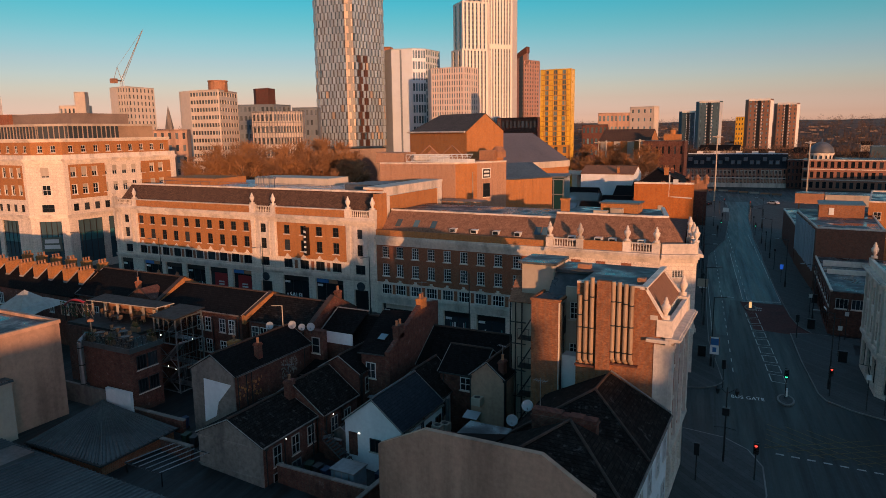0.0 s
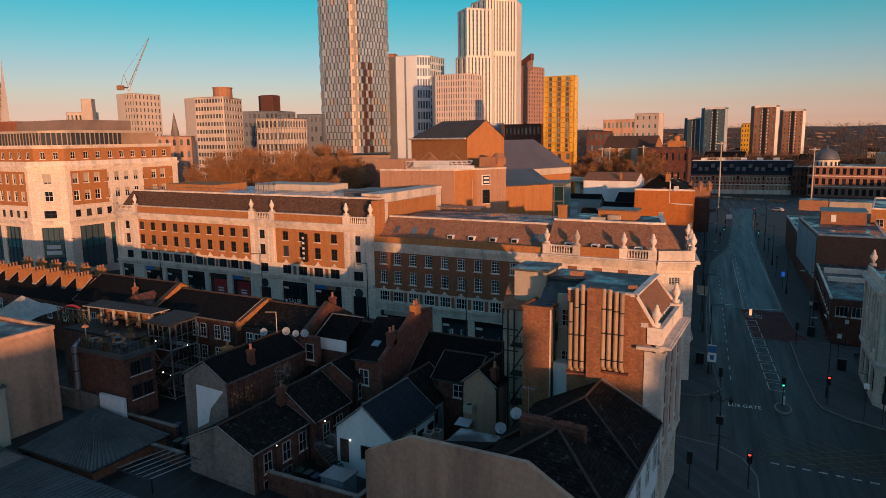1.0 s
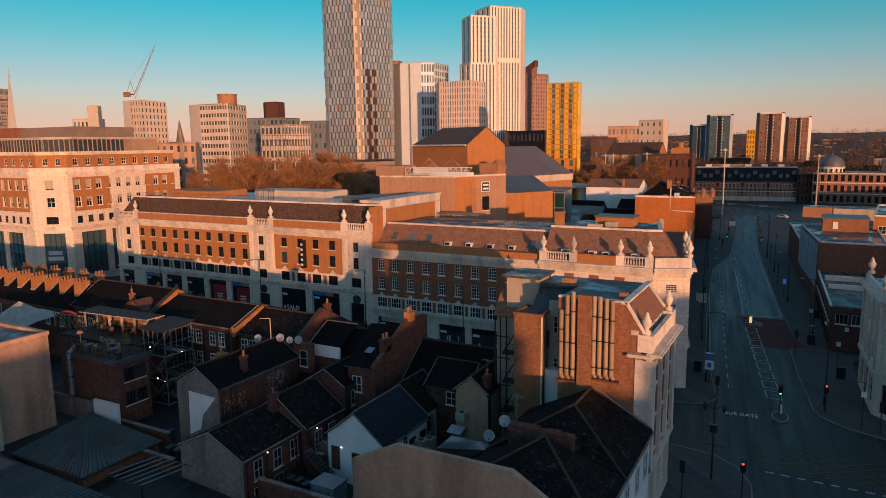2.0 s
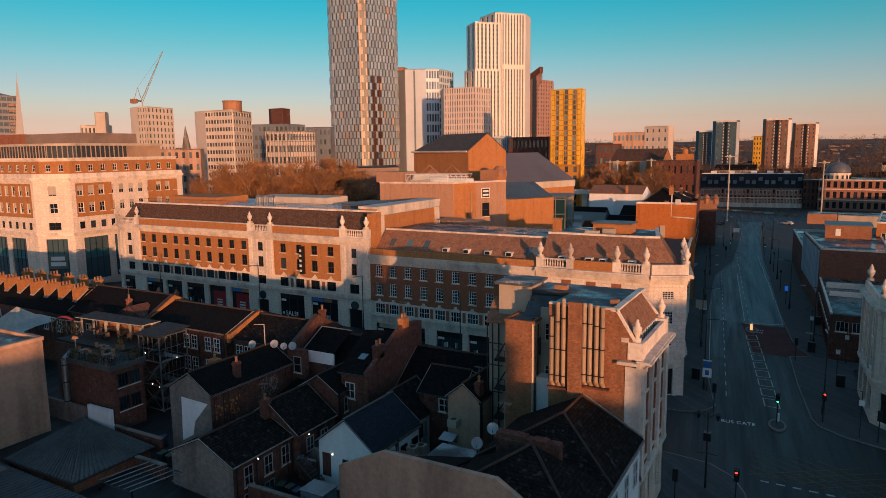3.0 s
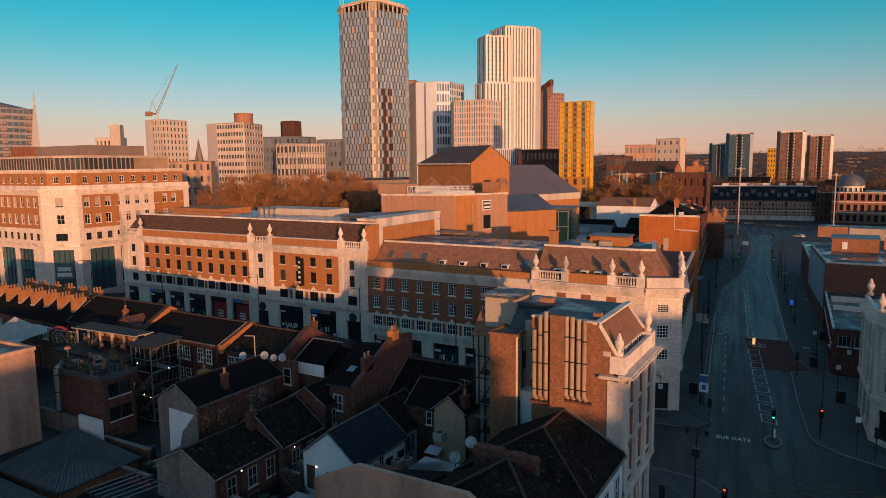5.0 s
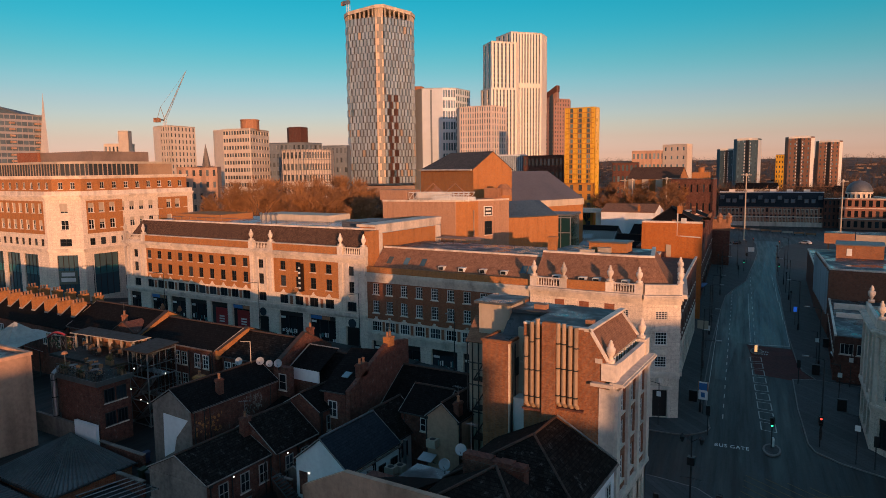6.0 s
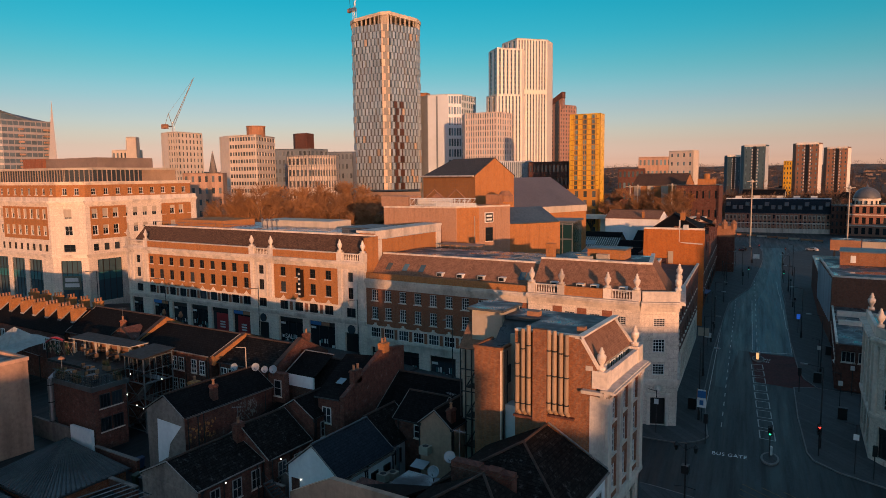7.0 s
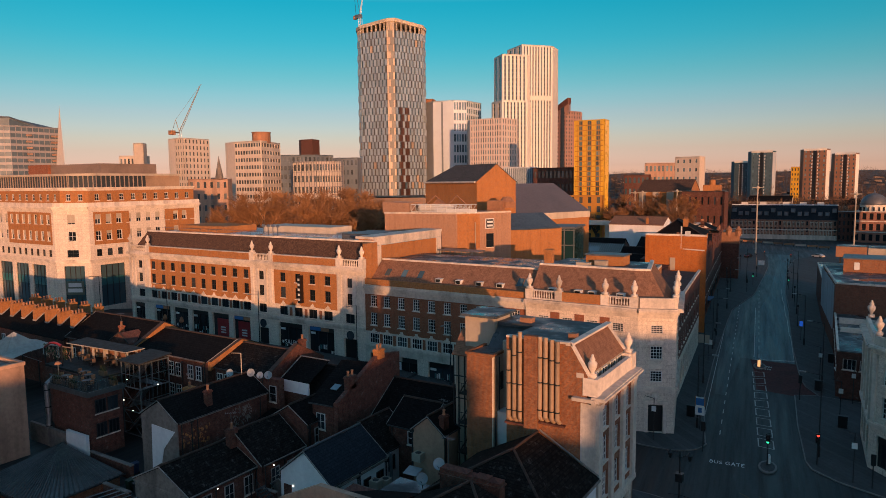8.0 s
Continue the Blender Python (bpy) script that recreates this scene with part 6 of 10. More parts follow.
def gable_house(name, x0, x1, y0, y1, eave, ridge, wall, roof, label, axis="y", over=0.18, cat="house", base=None, front=None, verge=True, group=""):
    """A pitched-roof house; its ridge runs along `axis`."""
    zb = (gz((x0 + x1) / 2) if base is None else base)
    t = thing(name, ((x0 + x1) / 2, (y0 + y1) / 2, zb), label, cat, group)
    g = G().box(x0, x1, y0, y1, zb - 1, eave)
    mx, my = (x0 + x1) / 2, (y0 + y1) / 2
    if axis == "y":
        for y, s in ((y0, 1), (y1, -1)):
            g.add([(x0, y, eave), (x1, y, eave), (mx, y, ridge), (x0, y + 0.25 * s, eave), (x1, y + 0.25 * s, eave), (mx, y + 0.25 * s, ridge)], [(0, 1, 2), (5, 4, 3), (0, 2, 5, 3), (1, 4, 5, 2)])
        rf = [((x0 - over, y0 - over), (mx, y0 - over), (mx, y1 + over), (x0 - over, y1 + over), 1), ((x1 + over, y1 + over), (mx, y1 + over), (mx, y0 - over), (x1 + over, y0 - over), 1)]
        k = (ridge - eave) / (mx - x0) * over
    else:
        for x, s in ((x0, 1), (x1, -1)):
            g.add([(x, y0, eave), (x, y1, eave), (x, my, ridge), (x + 0.25 * s, y0, eave), (x + 0.25 * s, y1, eave), (x + 0.25 * s, my, ridge)], [(0, 1, 2), (5, 4, 3), (0, 2, 5, 3), (1, 4, 5, 2)])
        rf = [((x1 + over, y0 - over), (x1 + over, my), (x0 - over, my), (x0 - over, y0 - over), 1), ((x0 - over, y1 + over), (x0 - over, my), (x1 + over, my), (x1 + over, y1 + over), 1)]
        k = (ridge - eave) / (my - y0) * over
    part("wall", g, wall, t)
    for a, b, c, d, s in rf:
        part("roof", G().slab((*a, eave - k + 0.1), (*b, ridge + 0.1), (*c, ridge + 0.1), (*d, eave - k + 0.1), 0.12), roof, t)
    rt = G().beam((mx, y0 - over, ridge + 0.12), (mx, y1 + over, ridge + 0.12), 0.11, 6) if axis == "y" else G().beam((x0 - over, my, ridge + 0.12), (x1 + over, my, ridge + 0.12), 0.11, 6)
    if verge and not group.startswith("distant") and (x1 - x0) * (y1 - y0) < 140 and y0 < 70:
        vg, gt = G(), G()
        if axis == "y":
            for y in (y0 - over, y1 + over):
                for xa in (x0 - over, x1 + over):
                    vg.beam((xa, y, eave - k + 0.07), (mx, y, ridge + 0.07), 0.055, 4)
            for xa, s in ((x0 - over, -1), (x1 + over, 1)):
                gt.beam((xa + 0.04 * s, y0, eave - k + 0.02), (xa + 0.04 * s, y1, eave - k + 0.02), 0.07, 6)
                gt.beam((xa - 0.1 * s, y0 + 0.3, eave - k), (xa - 0.1 * s, y0 + 0.3, zb), 0.05, 6)
        else:
            for x in (x0 - over, x1 + over):
                for ya in (y0 - over, y1 + over):
                    vg.beam((x, ya, eave - k + 0.07), (x, my, ridge + 0.07), 0.055, 4)
            gt.beam((x0, y0 - over - 0.04, eave - k + 0.02), (x1, y0 - over - 0.04, eave - k + 0.02), 0.07, 6)
            gt.beam((x0 + 0.4, y0 - 0.08, eave - k), (x0 + 0.4, y0 - 0.08, zb), 0.05, 6)
            gt.beam((x1 - 0.4, y0 - 0.08, eave - k), (x1 - 0.4, y0 - 0.08, zb), 0.05, 6)
        parts("verge", vg, VERGE, t)
        parts("gutter", gt, DARK, t)
    part("ridge_tile", rt, RIDGE if roof is not SLATE_BL else LEAD, t)
    return t


def chimney(parent, x, y, z0, z1, w=0.9, d=0.6, pots=2, mat=None, pot_mat=None):
    g = G().box(x - w / 2, x + w / 2, y - d / 2, y + d / 2, z0, z1).box(x - w / 2 - 0.06, x + w / 2 + 0.06, y - d / 2 - 0.06, y + d / 2 + 0.06, z1 - 0.25, z1 - 0.1)
    c = part("chimney", g, mat or BRICK, parent, "brick chimney stack")
    for i in range(pots):
        if w >= d:
            px, py = x - w / 2 + w * (i + 0.5) / pots, y
        else:
            px, py = x, y - d / 2 + d * (i + 0.5) / pots
        part("chimney_pot", G().lathe((px, py, z1), [(0.14, 0), (0.11, 0.35), (0.14, 0.42), (0.14, 0.5)], 8), TERRA, c)
    return c


def sash(parent, wall, xs, z, w=1.0, h=1.5, mat=None, nx=2, nz=2):
    p0, p1 = wall
    for u in xs:
        window(parent, p0, p1, u, z, w, h, nx, nz, mat or WHITE, depth=-0.02)


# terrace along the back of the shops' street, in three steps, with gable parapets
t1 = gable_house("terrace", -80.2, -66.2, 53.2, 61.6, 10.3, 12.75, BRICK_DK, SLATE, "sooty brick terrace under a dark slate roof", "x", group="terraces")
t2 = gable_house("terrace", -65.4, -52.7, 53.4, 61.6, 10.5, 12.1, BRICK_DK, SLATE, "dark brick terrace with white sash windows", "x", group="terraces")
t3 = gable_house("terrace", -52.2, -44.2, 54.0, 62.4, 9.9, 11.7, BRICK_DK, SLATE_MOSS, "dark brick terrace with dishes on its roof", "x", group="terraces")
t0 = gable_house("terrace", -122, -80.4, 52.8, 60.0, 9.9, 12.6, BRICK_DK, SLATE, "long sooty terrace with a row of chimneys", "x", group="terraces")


def parapet(parent, x, y0, ym, y1, ze, zr, mat=None, w=0.45, up=0.55):
    g = G()
    for s, (a, b) in enumerate((((y0, ze), (ym, zr)), ((ym, zr), (y1, ze)))):
        (ya, za), (yb, zb) = a, b
        g.add([(x - w / 2, ya, za - 0.6), (x + w / 2, ya, za - 0.6), (x + w / 2, yb, zb - 0.6), (x - w / 2, yb, zb - 0.6), (x - w / 2, ya, za + up), (x + w / 2, ya, za + up), (x + w / 2, yb, zb + up), (x - w / 2, yb, zb + up)],
              [(3, 2, 1, 0), (4, 5, 6, 7), (0, 1, 5, 4), (1, 2, 6, 5), (2, 3, 7, 6), (3, 0, 4, 7)])
    p = part("gable_parapet", g, mat or BRICK_OR, parent, "brick gable parapet")
    c = G()
    for (ya, za), (yb, zb) in (((y0, ze), (ym, zr)), ((ym, zr), (y1, ze))):
        c.slab((x - w / 2 - 0.06, ya, za + up + 0.1), (x + w / 2 + 0.06, ya, za + up + 0.1), (x + w / 2 + 0.06, yb, zb + up + 0.1), (x - w / 2 - 0.06, yb, zb + up + 0.1), 0.1)
    part("coping", c, RIDGE, p)


parapet(t2, -65.75, 53.1, 57.4, 61.7, 10.3, 12.6, up=0.3)
parapet(t3, -52.45, 53.5, 58.0, 62.4, 10.1, 11.8, up=0.4)
parapet(t3, -43.9, 54.0, 58.2, 62.4, 9.7, 12.0, BRICK_DK)
for i in range(7):
    x = -80.9 - i * 3.15
    chimney(t0, x, 55.2, 10.2, 12.95, 0.75, 1.75, 4, BRICK_OR)
    part("flashing", G().beam((x + 0.41, 54.3, 11.2), (x + 0.41, 56.1, 12.5), 0.09, 4).box(x - 0.42, x + 0.42, 54.26, 54.32, 11.0, 11.3), VERGE, t0, "pale mortar flashing")
for i in range(6):
    chimney(t0, -84.5 - i * 3.4, 60.2, 10.5, 12.7, 0.7, 1.3, 3, BRICK_OR)
chimney(t1, -70.8, 55.0, 11.0, 12.4, 0.5, 0.5, 1)
sg_ = G().add([(-70.2, 53.0, 9.6), (-66.4, 53.0, 9.6), (-66.4, 53.0, 10.9), (-68.2, 53.0, 12.1), (-70.2, 53.0, 10.9), (-70.2, 55.6, 9.6), (-66.4, 55.6, 9.6), (-66.4, 55.6, 10.9), (-68.2, 55.6, 12.1), (-70.2, 55.6, 10.9)],
              [(0, 1, 2, 3, 4), (9, 8, 7, 6, 5), (1, 6, 7, 2), (2, 7, 8, 3), (3, 8, 9, 4), (4, 9, 5, 0)])
part("stair_gable", sg_, BRICK_DK, t1, "brick stair gable in the roof slope")
part("gable_coping", G().beam((-70.25, 52.98, 10.95), (-68.2, 52.98, 12.17), 0.09, 4).beam((-68.2, 52.98, 12.17), (-66.35, 52.98, 10.95), 0.09, 4), RIDGE, t1)
chimney(t3, -44.0, 59.3, 12, 12.9, 0.5, 0.7, 1, BRICK_DK)
S2 = ((-65.4, 53.4), (-52.7, 53.4))
sash(t2, S2, [6.5, 7.75, 9.9, 11.3], 8.25, 0.9, 1.55, nx=2, nz=3)
sash(t2, S2, [6.5, 7.75, 9.9, 11.3], 5.7, 0.9, 1.55, nx=2, nz=3)
sash(t0, ((-122, 52.8), (-80, 52.8)), [22, 26, 30, 33, 37, 40], 7.4, 0.9, 1.6)
sash(t1, ((-80.2, 53.2), (-66.2, 53.2)), [1.5, 3.6], 7.4, 0.9, 1.6)
sash(t3, ((-52.2, 54.0), (-44.2, 54.0)), [0.9, 2.1], 8.0, 1.0, 1.3)

# lower linked houses to the east
h4 = gable_house("back_house", -43.6, -37.0, 55.7, 62.0, 8.2, 10.6, BRICK_DK, SLATE, "low brick back house with a lean-to", "x")
part("felt_roof", G().slab((-43.4, 55.4, 9.5), (-39.5, 55.4, 9.5), (-39.5, 58.5, 11.2), (-43.4, 58.5, 11.2), 0.1), SLATE, h4)
part("roof_edge", G().beam((-43.4, 58.5, 11.25), (-39.4, 58.5, 11.25), 0.06, 5).beam((-43.45, 55.4, 9.55), (-43.45, 58.5, 11.25), 0.06, 5), VERGE, h4)
part("white_wall", G().box(-43.4, -39.5, 55.3, 55.5, 8.3, 9.5), WHITEWASH, h4, "white painted rear wall")
part("rear_brick", G().box(-43.4, -39.5, 55.3, 55.5, 2.0, 8.3), BRICK_DK, h4)
part("brick_return", G().box(-44.0, -41.9, 53.6, 54.3, 3.0, 10.0), BRICK_DK, h4)
window(h4, (-44.0, 53.6), (-41.9, 53.6), 1.25, 7.6, 1.0, 1.7, 1, 2, DIM_WHITE, depth=-0.02)
h5 = thing("back_house", (-35.3, 55, 2), "dark brick back house under one long slate slope", "house")
part("wall", G().box(-36.7, -34.05, 52.9, 59.2, 0.5, 8.7), BRICK_DK, h5)
part("roof", G().slab((-36.9, 52.6, 8.85), (-34.0, 52.8, 8.85), (-34.0, 59.5, 11.6), (-37.6, 58.4, 11.6), 0.12), SLATE, h5)
part("gutter", G().beam((-36.9, 52.55, 8.8), (-34.0, 52.75, 8.8), 0.07, 6), DARK, h5)
part("roof_window", G().slab((-35.9, 54.6, 9.78), (-35.1, 54.6, 9.78), (-35.1, 55.4, 10.1), (-35.9, 55.4, 10.1), 0.05), GLASS_BL, h5, "small roof window")
sash(h5, ((-36.7, 52.9), (-34.05, 52.9)), [1.1], 6.3, 1.1, 1.6)
g = G().add([(-34.0, 52.9, 3), (-34.0, 63.0, 3), (-34.0, 63.0, 12.0), (-34.0, 59.5, 12.5), (-34.0, 52.9, 9.1), (-33.5, 52.9, 3), (-33.5, 63.0, 3), (-33.5, 63.0, 12.0), (-33.5, 59.5, 12.5), (-33.5, 52.9, 9.1)],
            [(4, 3, 2, 1, 0), (5, 6, 7, 8, 9), (0, 1, 6, 5), (2, 3, 8, 7), (3, 4, 9, 8), (4, 0, 5, 9)])
gw = thing("gable_wall", (-33.8, 56, 2), "tall sooty brick gable wall with a chimney", "wall")
part("wall", g, BRICK_DK, gw)
chimney(gw, -33.7, 59.7, 12.0, 13.0, 0.7, 1.0, 2, BRICK_OR)
chimney(gw, -33.8, 55.2, 10.0, 11.3, 0.6, 1.2, 2, BRICK_DK)

gable_house("back_house", -33.3, -22.5, 58.0, 66.0, 6.5, 9.4, BRICK_DK, SLATE, "dark slate roofed back building", "x")
h7 = gable_house("beige_house", -25.0, -21.8, 53.2, 59.5, 8.3, 9.6, RENDER, SLATE, "small beige rendered gable house", "y")
chimney(h7, -22.2, 53.9, 8, 9.8, 0.5, 0.8, 1, BRICK_DK)
h8 = gable_house("back_house", -29.4, -25.2, 55.5, 61, 7.2, 9.0, BRICK_DK, SLATE, "red brick back house with a white window", "x")
sash(h8, ((-29.4, 55.5), (-25.2, 55.5)), [2.8], 5.6, 1.2, 1.3)

# white house with the blue slate roof, and its dark neighbour
hw = gable_house("white_house", -33.35, -27.65, 45.25, 52.4, 5.55, 7.8, WHITEWASH, SLATE_BL, "white rendered house with blue slate roof", "y")
WG = ((-33.35, 45.25), (-27.65, 45.25))
part("door", G().wall_box(*WG, 0.35, 1.25, 2.4, 4.5, 0.03, 0.0), BRICK_DK, hw, "brown door")
window(hw, *WG, 3.1, 3.1, 1.1, 1.2, 2, 1, DARK, depth=-0.02)
E_W = ((-27.65, 45.25), (-27.65, 52.4))
for u in (2.3, 4.6, 6.4):
    window(hw, *E_W, u, 2.9, 1.0, 1.5, 2, 1, DARK, depth=-0.02)
hv = gable_house("dark_house", -33.5, -28.3, 52.7, 57.4, 5.4, 7.75, WHITEWASH, SLATE_MOSS, "white walled house under mossy dark slates", "y")
window(hv, (-28.3, 52.7), (-28.3, 57.4), 1.6, 3.3, 1.0, 1.4, 2, 1, DARK, depth=-0.02)

# house with the hipped end and its brick neighbours
hb = gable_house("rear_house", -43.6, -36.5, 38.4, 45.2, 5.2, 6.9, BRICK_DK, SLATE_MOSS, "brick rear house with a grey rendered gable", "y")
gp = [(-43.6, 0), (-36.5, 0), (-36.5, 5.2), (-40.05, 6.85), (-43.6, 5.2)]
part("render_coat", G().add([(x, 38.34, z) for x, z in gp] + [(x, 38.4, z) for x, z in gp], [(0, 1, 2, 3, 4), (9, 8, 7, 6, 5), (0, 5, 6, 1), (1, 6, 7, 2), (2, 7, 8, 3), (3, 8, 9, 4), (4, 9, 5, 0)]), CEMENT, hb, "grey cement render")
part("ledge", G().box(-43.7, -36.4, 38.26, 38.34, 4.9, 5.05).box(-43.7, -36.4, 38.26, 38.34, 2.4, 2.5), CEMENT, hb)
BE = ((-36.5, 38.4), (-36.5, 45.2))
for u in (1.6, 3.9, 6.0):
    window(hb, *BE, u, 3.0, 1.0, 1.7, 2, 2, DIM_WHITE, depth=-0.02)
for u in (1.6, 3.9):
    window(hb, *BE, u, 0.6, 1.2, 1.8, 2, 2, DIM_WHITE, depth=-0.02)
chimney(hb, -39.2, 45.1, 6, 8.2, 0.6, 0.9, 1, BRICK_DK)
hc = gable_house("rear_house", -42.5, -35.8, 45.4, 50.6, 5.4, 7.8, BRICK_DK, SLATE_MOSS, "sooty brick house with a steep slate roof", "y")
window(hc, (-35.8, 45.4), (-35.8, 50.6), 1.5, 3.0, 1.0, 1.7, 2, 2, DIM_WHITE, depth=-0.02)
window(hc, (-35.8, 45.4), (-35.8, 50.6), 3.5, 3.0, 1.0, 1.7, 2, 2, DIM_WHITE, depth=-0.02)
hd = gable_house("brick_house", -40.6, -36.0, 51.4, 56.0, 7.2, 8.6, BRICK_DK, SLATE, "red brick back house with two white sashes", "y")
window(hd, (-36.0, 51.4), (-36.0, 56.0), 1.4, 5.0, 1.0, 1.5, 2, 2, DIM_WHITE, depth=-0.02)
window(hd, (-36.0, 51.4), (-36.0, 56.0), 1.4, 2.4, 1.0, 1.5, 2, 2, DIM_WHITE, depth=-0.02)

# tall rendered gable with its long slate roof
ha = gable_house("tall_house", -48.6, -43.3, 42.6, 53.2, 8.7, 10.3, BRICK_DK, SLATE, "tall brick house with a grey rendered gable", "y")
coat = [(-48.62, 1.5), (-43.3, 1.5), (-43.3, 8.7), (-45.95, 10.2), (-48.62, 8.7)]
part("render_coat", G().add([(x, 42.54, z) for x, z in coat] + [(x, 42.6, z) for x, z in coat], [(0, 1, 2, 3, 4), (9, 8, 7, 6, 5), (0, 5, 6, 1), (1, 6, 7, 2), (2, 7, 8, 3), (3, 8, 9, 4), (4, 9, 5, 0)]), CEMENT, ha, "grey cement render")
patch_ = [(-47.2, 3.7), (-45.8, 4.5), (-45.4, 5.9), (-43.7, 7.8), (-47.05, 7.95)]
part("white_patch", G().add([(x, 42.50, z) for x, z in patch_] + [(x, 42.54, z) for x, z in patch_], [(0, 1, 2, 3, 4), (9, 8, 7, 6, 5)] + [(i, i + 5, (i + 1) % 5 + 5, (i + 1) % 5) for i in range(5)]), WHITEWASH, ha, "white painted patch")
rnd = random.Random(31)
for y0, y1, z0, z1, n in ((48.8, 51.1, 6.3, 8.1, 90), (42.8, 46.0, 6.0, 7.6, 60)):
    g = G()
    for i in range(n):
        c, w, h = (rnd.uniform(y0, y1), rnd.uniform(z0, z1)), rnd.uniform(0.03, 0.13), rnd.uniform(0.04, 0.2)
        rim = [(-43.285, c[0] + w * math.cos(q * 1.05) * rnd.uniform(0.6, 1.1), c[1] + h * math.sin(q * 1.05) * rnd.uniform(0.6, 1.1)) for q in range(6)]
        g.add(rim + [(-43.3, y, z) for _, y, z in rim], [tuple(range(6))] + [(j, (j + 1) % 6, (j + 1) % 6 + 6, j + 6)[::-1] for j in range(6)])
    part("plaster_scrap", g, CEMENT if n == 90 else BRICK_OR, ha, "flaking scraps of old plaster")
part("drain_pipe", G().beam((-43.2, 44.6, 2), (-43.2, 44.6, 8.5), 0.05, 6).beam((-43.2, 52.2, 2), (-43.2, 52.2, 8.5), 0.05, 6), DARK, ha)
chimney(ha, -48.0, 47.5, 8.9, 10.0, 0.9, 0.9, 1, BRICK_OR)
chimney(ha, -44.0, 46.5, 8.8, 10.6, 0.5, 0.6, 1, BRICK_DK)

# beige lift tower
bx = thing("beige_block", (-66, 36, 3), "beige rendered block with an open roof parapet", "building")
part("wall", G().box(-71, -61.7, 30.5, 38.8, 0, 12.4), RENDER, bx)
part("parapet", G().box(-71, -61.6, 38.5, 38.9, 12.4, 12.75).box(-62.0, -61.6, 30.4, 38.5, 12.4, 12.75).box(-71, -62.0, 30.4, 30.8, 12.4, 12.75), RENDER, bx)
part("roof_well", G().box(-70.6, -62.1, 30.9, 38.4, 12.4, 12.45), FELT, bx)
part("lower_block", G().box(-72, -60.6, 20, 33.2, 0, 8.6), CREAM, bx, "lower rendered wing")
part("lower_roof", G().box(-72, -60.4, 20, 33.3, 8.6, 8.8), FELT, bx)

CLEAR, _n, _l, _p = _mat("clear_glass")
_p.inputs["Base Color"].default_value = (0.75, 0.82, 0.85, 1)
_p.inputs["Roughness"].default_value = 0.04
_p.inputs["Transmission Weight"].default_value = 1.0
PALE_STEEL = plain("pale_painted_steel", (0.15, 0.165, 0.17), 0.5, var=0.2, stain=0.2)
# deck and canopy tone darkened in place of shade over the terrace
DECK = plain("shade_dark_deck", (0.02, 0.017, 0.015), 0.8, var=0.4, small=2.0)
# brick roof-terrace bar
rb = thing("roof_bar", (-60, 45, 3), "brick bar with a roof terrace and timber canopy", "building")
part("wall", G().box(-62.4, -55.8, 41.7, 45.2, 0, 9.5).box(-70.5, -59.8, 45.2, 51, 0, 9.5), BRICK_DK, rb)
part("roof_deck", G().box(-62.6, -55.6, 41.5, 45.4, 9.5, 9.75).box(-70.7, -59.6, 45.4, 51.2, 9.5, 9.75), DECK, rb, "timber deck darkened as if in shade")
part("canopy", G().slab((-70.8, 48.1, 11.6), (-60.5, 48.9, 11.6), (-59.9, 50.8, 11.75), (-71.0, 50.6, 11.75), 0.12), DECK, rb, "flat canopy roof")
g = G()
for i in range(6):
    x, yf = -70.4 + i * 1.94, 48.3 + i * 0.15
    g.box(x - 0.09, x + 0.09, yf, yf + 0.18, 9.75, 11.48).box(x - 0.09, x + 0.09, 50.2, 50.38, 9.75, 11.6)
# cream tone puts the sunlight on these posts into their colour
parts("post", g, CREAM, rb, "timber post paled as if sunlit")
part("back_screen", G().box(-70.6, -60.2, 50.4, 50.5, 9.75, 11.58), TERRA, rb, "warm timber back screen")
tr_ = thing("trellis", (-72, 47.5, 9.6), "crossed timber trellis screen with climbing plants on the terrace", "trellis")
g = G()
for i in range(6):
    xa = -74.8 + i * 0.95
    g.beam((xa, 47.5, 9.55), (xa, 47.5, 11.05 + 0.05 * i), 0.045)
    g.beam((xa, 47.5, 9.7), (xa + 0.95, 47.5, 11.0), 0.03).beam((xa + 0.95, 47.5, 9.7), (xa, 47.5, 11.0), 0.03)
g.beam((-74.9, 47.5, 11.05), (-69.0, 47.5, 11.35), 0.06)
part("frame", g, RENDER, tr_)
g = G()
for i in range(170):
    cx, cz = rnd.choice((-74.0, -72.3, -70.0)) + rnd.gauss(0, 0.4), rnd.uniform(9.7, 11.2)
    dx, dz = rnd.uniform(-0.12, 0.12), rnd.uniform(-0.12, 0.12)
    yy = 47.42 + rnd.uniform(-0.15, 0.05)
    g.add([(cx - dx, yy, cz - dz), (cx + dz, yy - 0.05, cz - dx), (cx + dx, yy, cz + dz), (cx - dz, yy + 0.05, cz + dx)], [(0, 1, 2, 3)])
tagged(part("leaves", g, GREEN, tr_), kind="stuff")
g = G()
for i in range(14):
    x = -62.5 + i * 0.5
    g.beam((x, 41.6, 9.75), (x, 41.6, 10.75), 0.025)
for i in range(8):
    g.beam((-55.7, 41.6 + i * 0.5, 9.75), (-55.7, 41.6 + i * 0.5, 10.75), 0.025)
g.beam((-62.5, 41.6, 10.75), (-55.7, 41.6, 10.75), 0.04).beam((-55.7, 41.6, 10.75), (-55.7, 45.3, 10.75), 0.04)
part("railing", g, DARK, rb, "black terrace railing")
for z in (5.6, 8.0):
    for u in (1.6, 3.4):
        window(rb, (-55.8, 41.7), (-55.8, 45.2), u * 0.72, z - 0.6, 1.1, 1.4, 3, 1, DARK, depth=-0.02)

g = G()
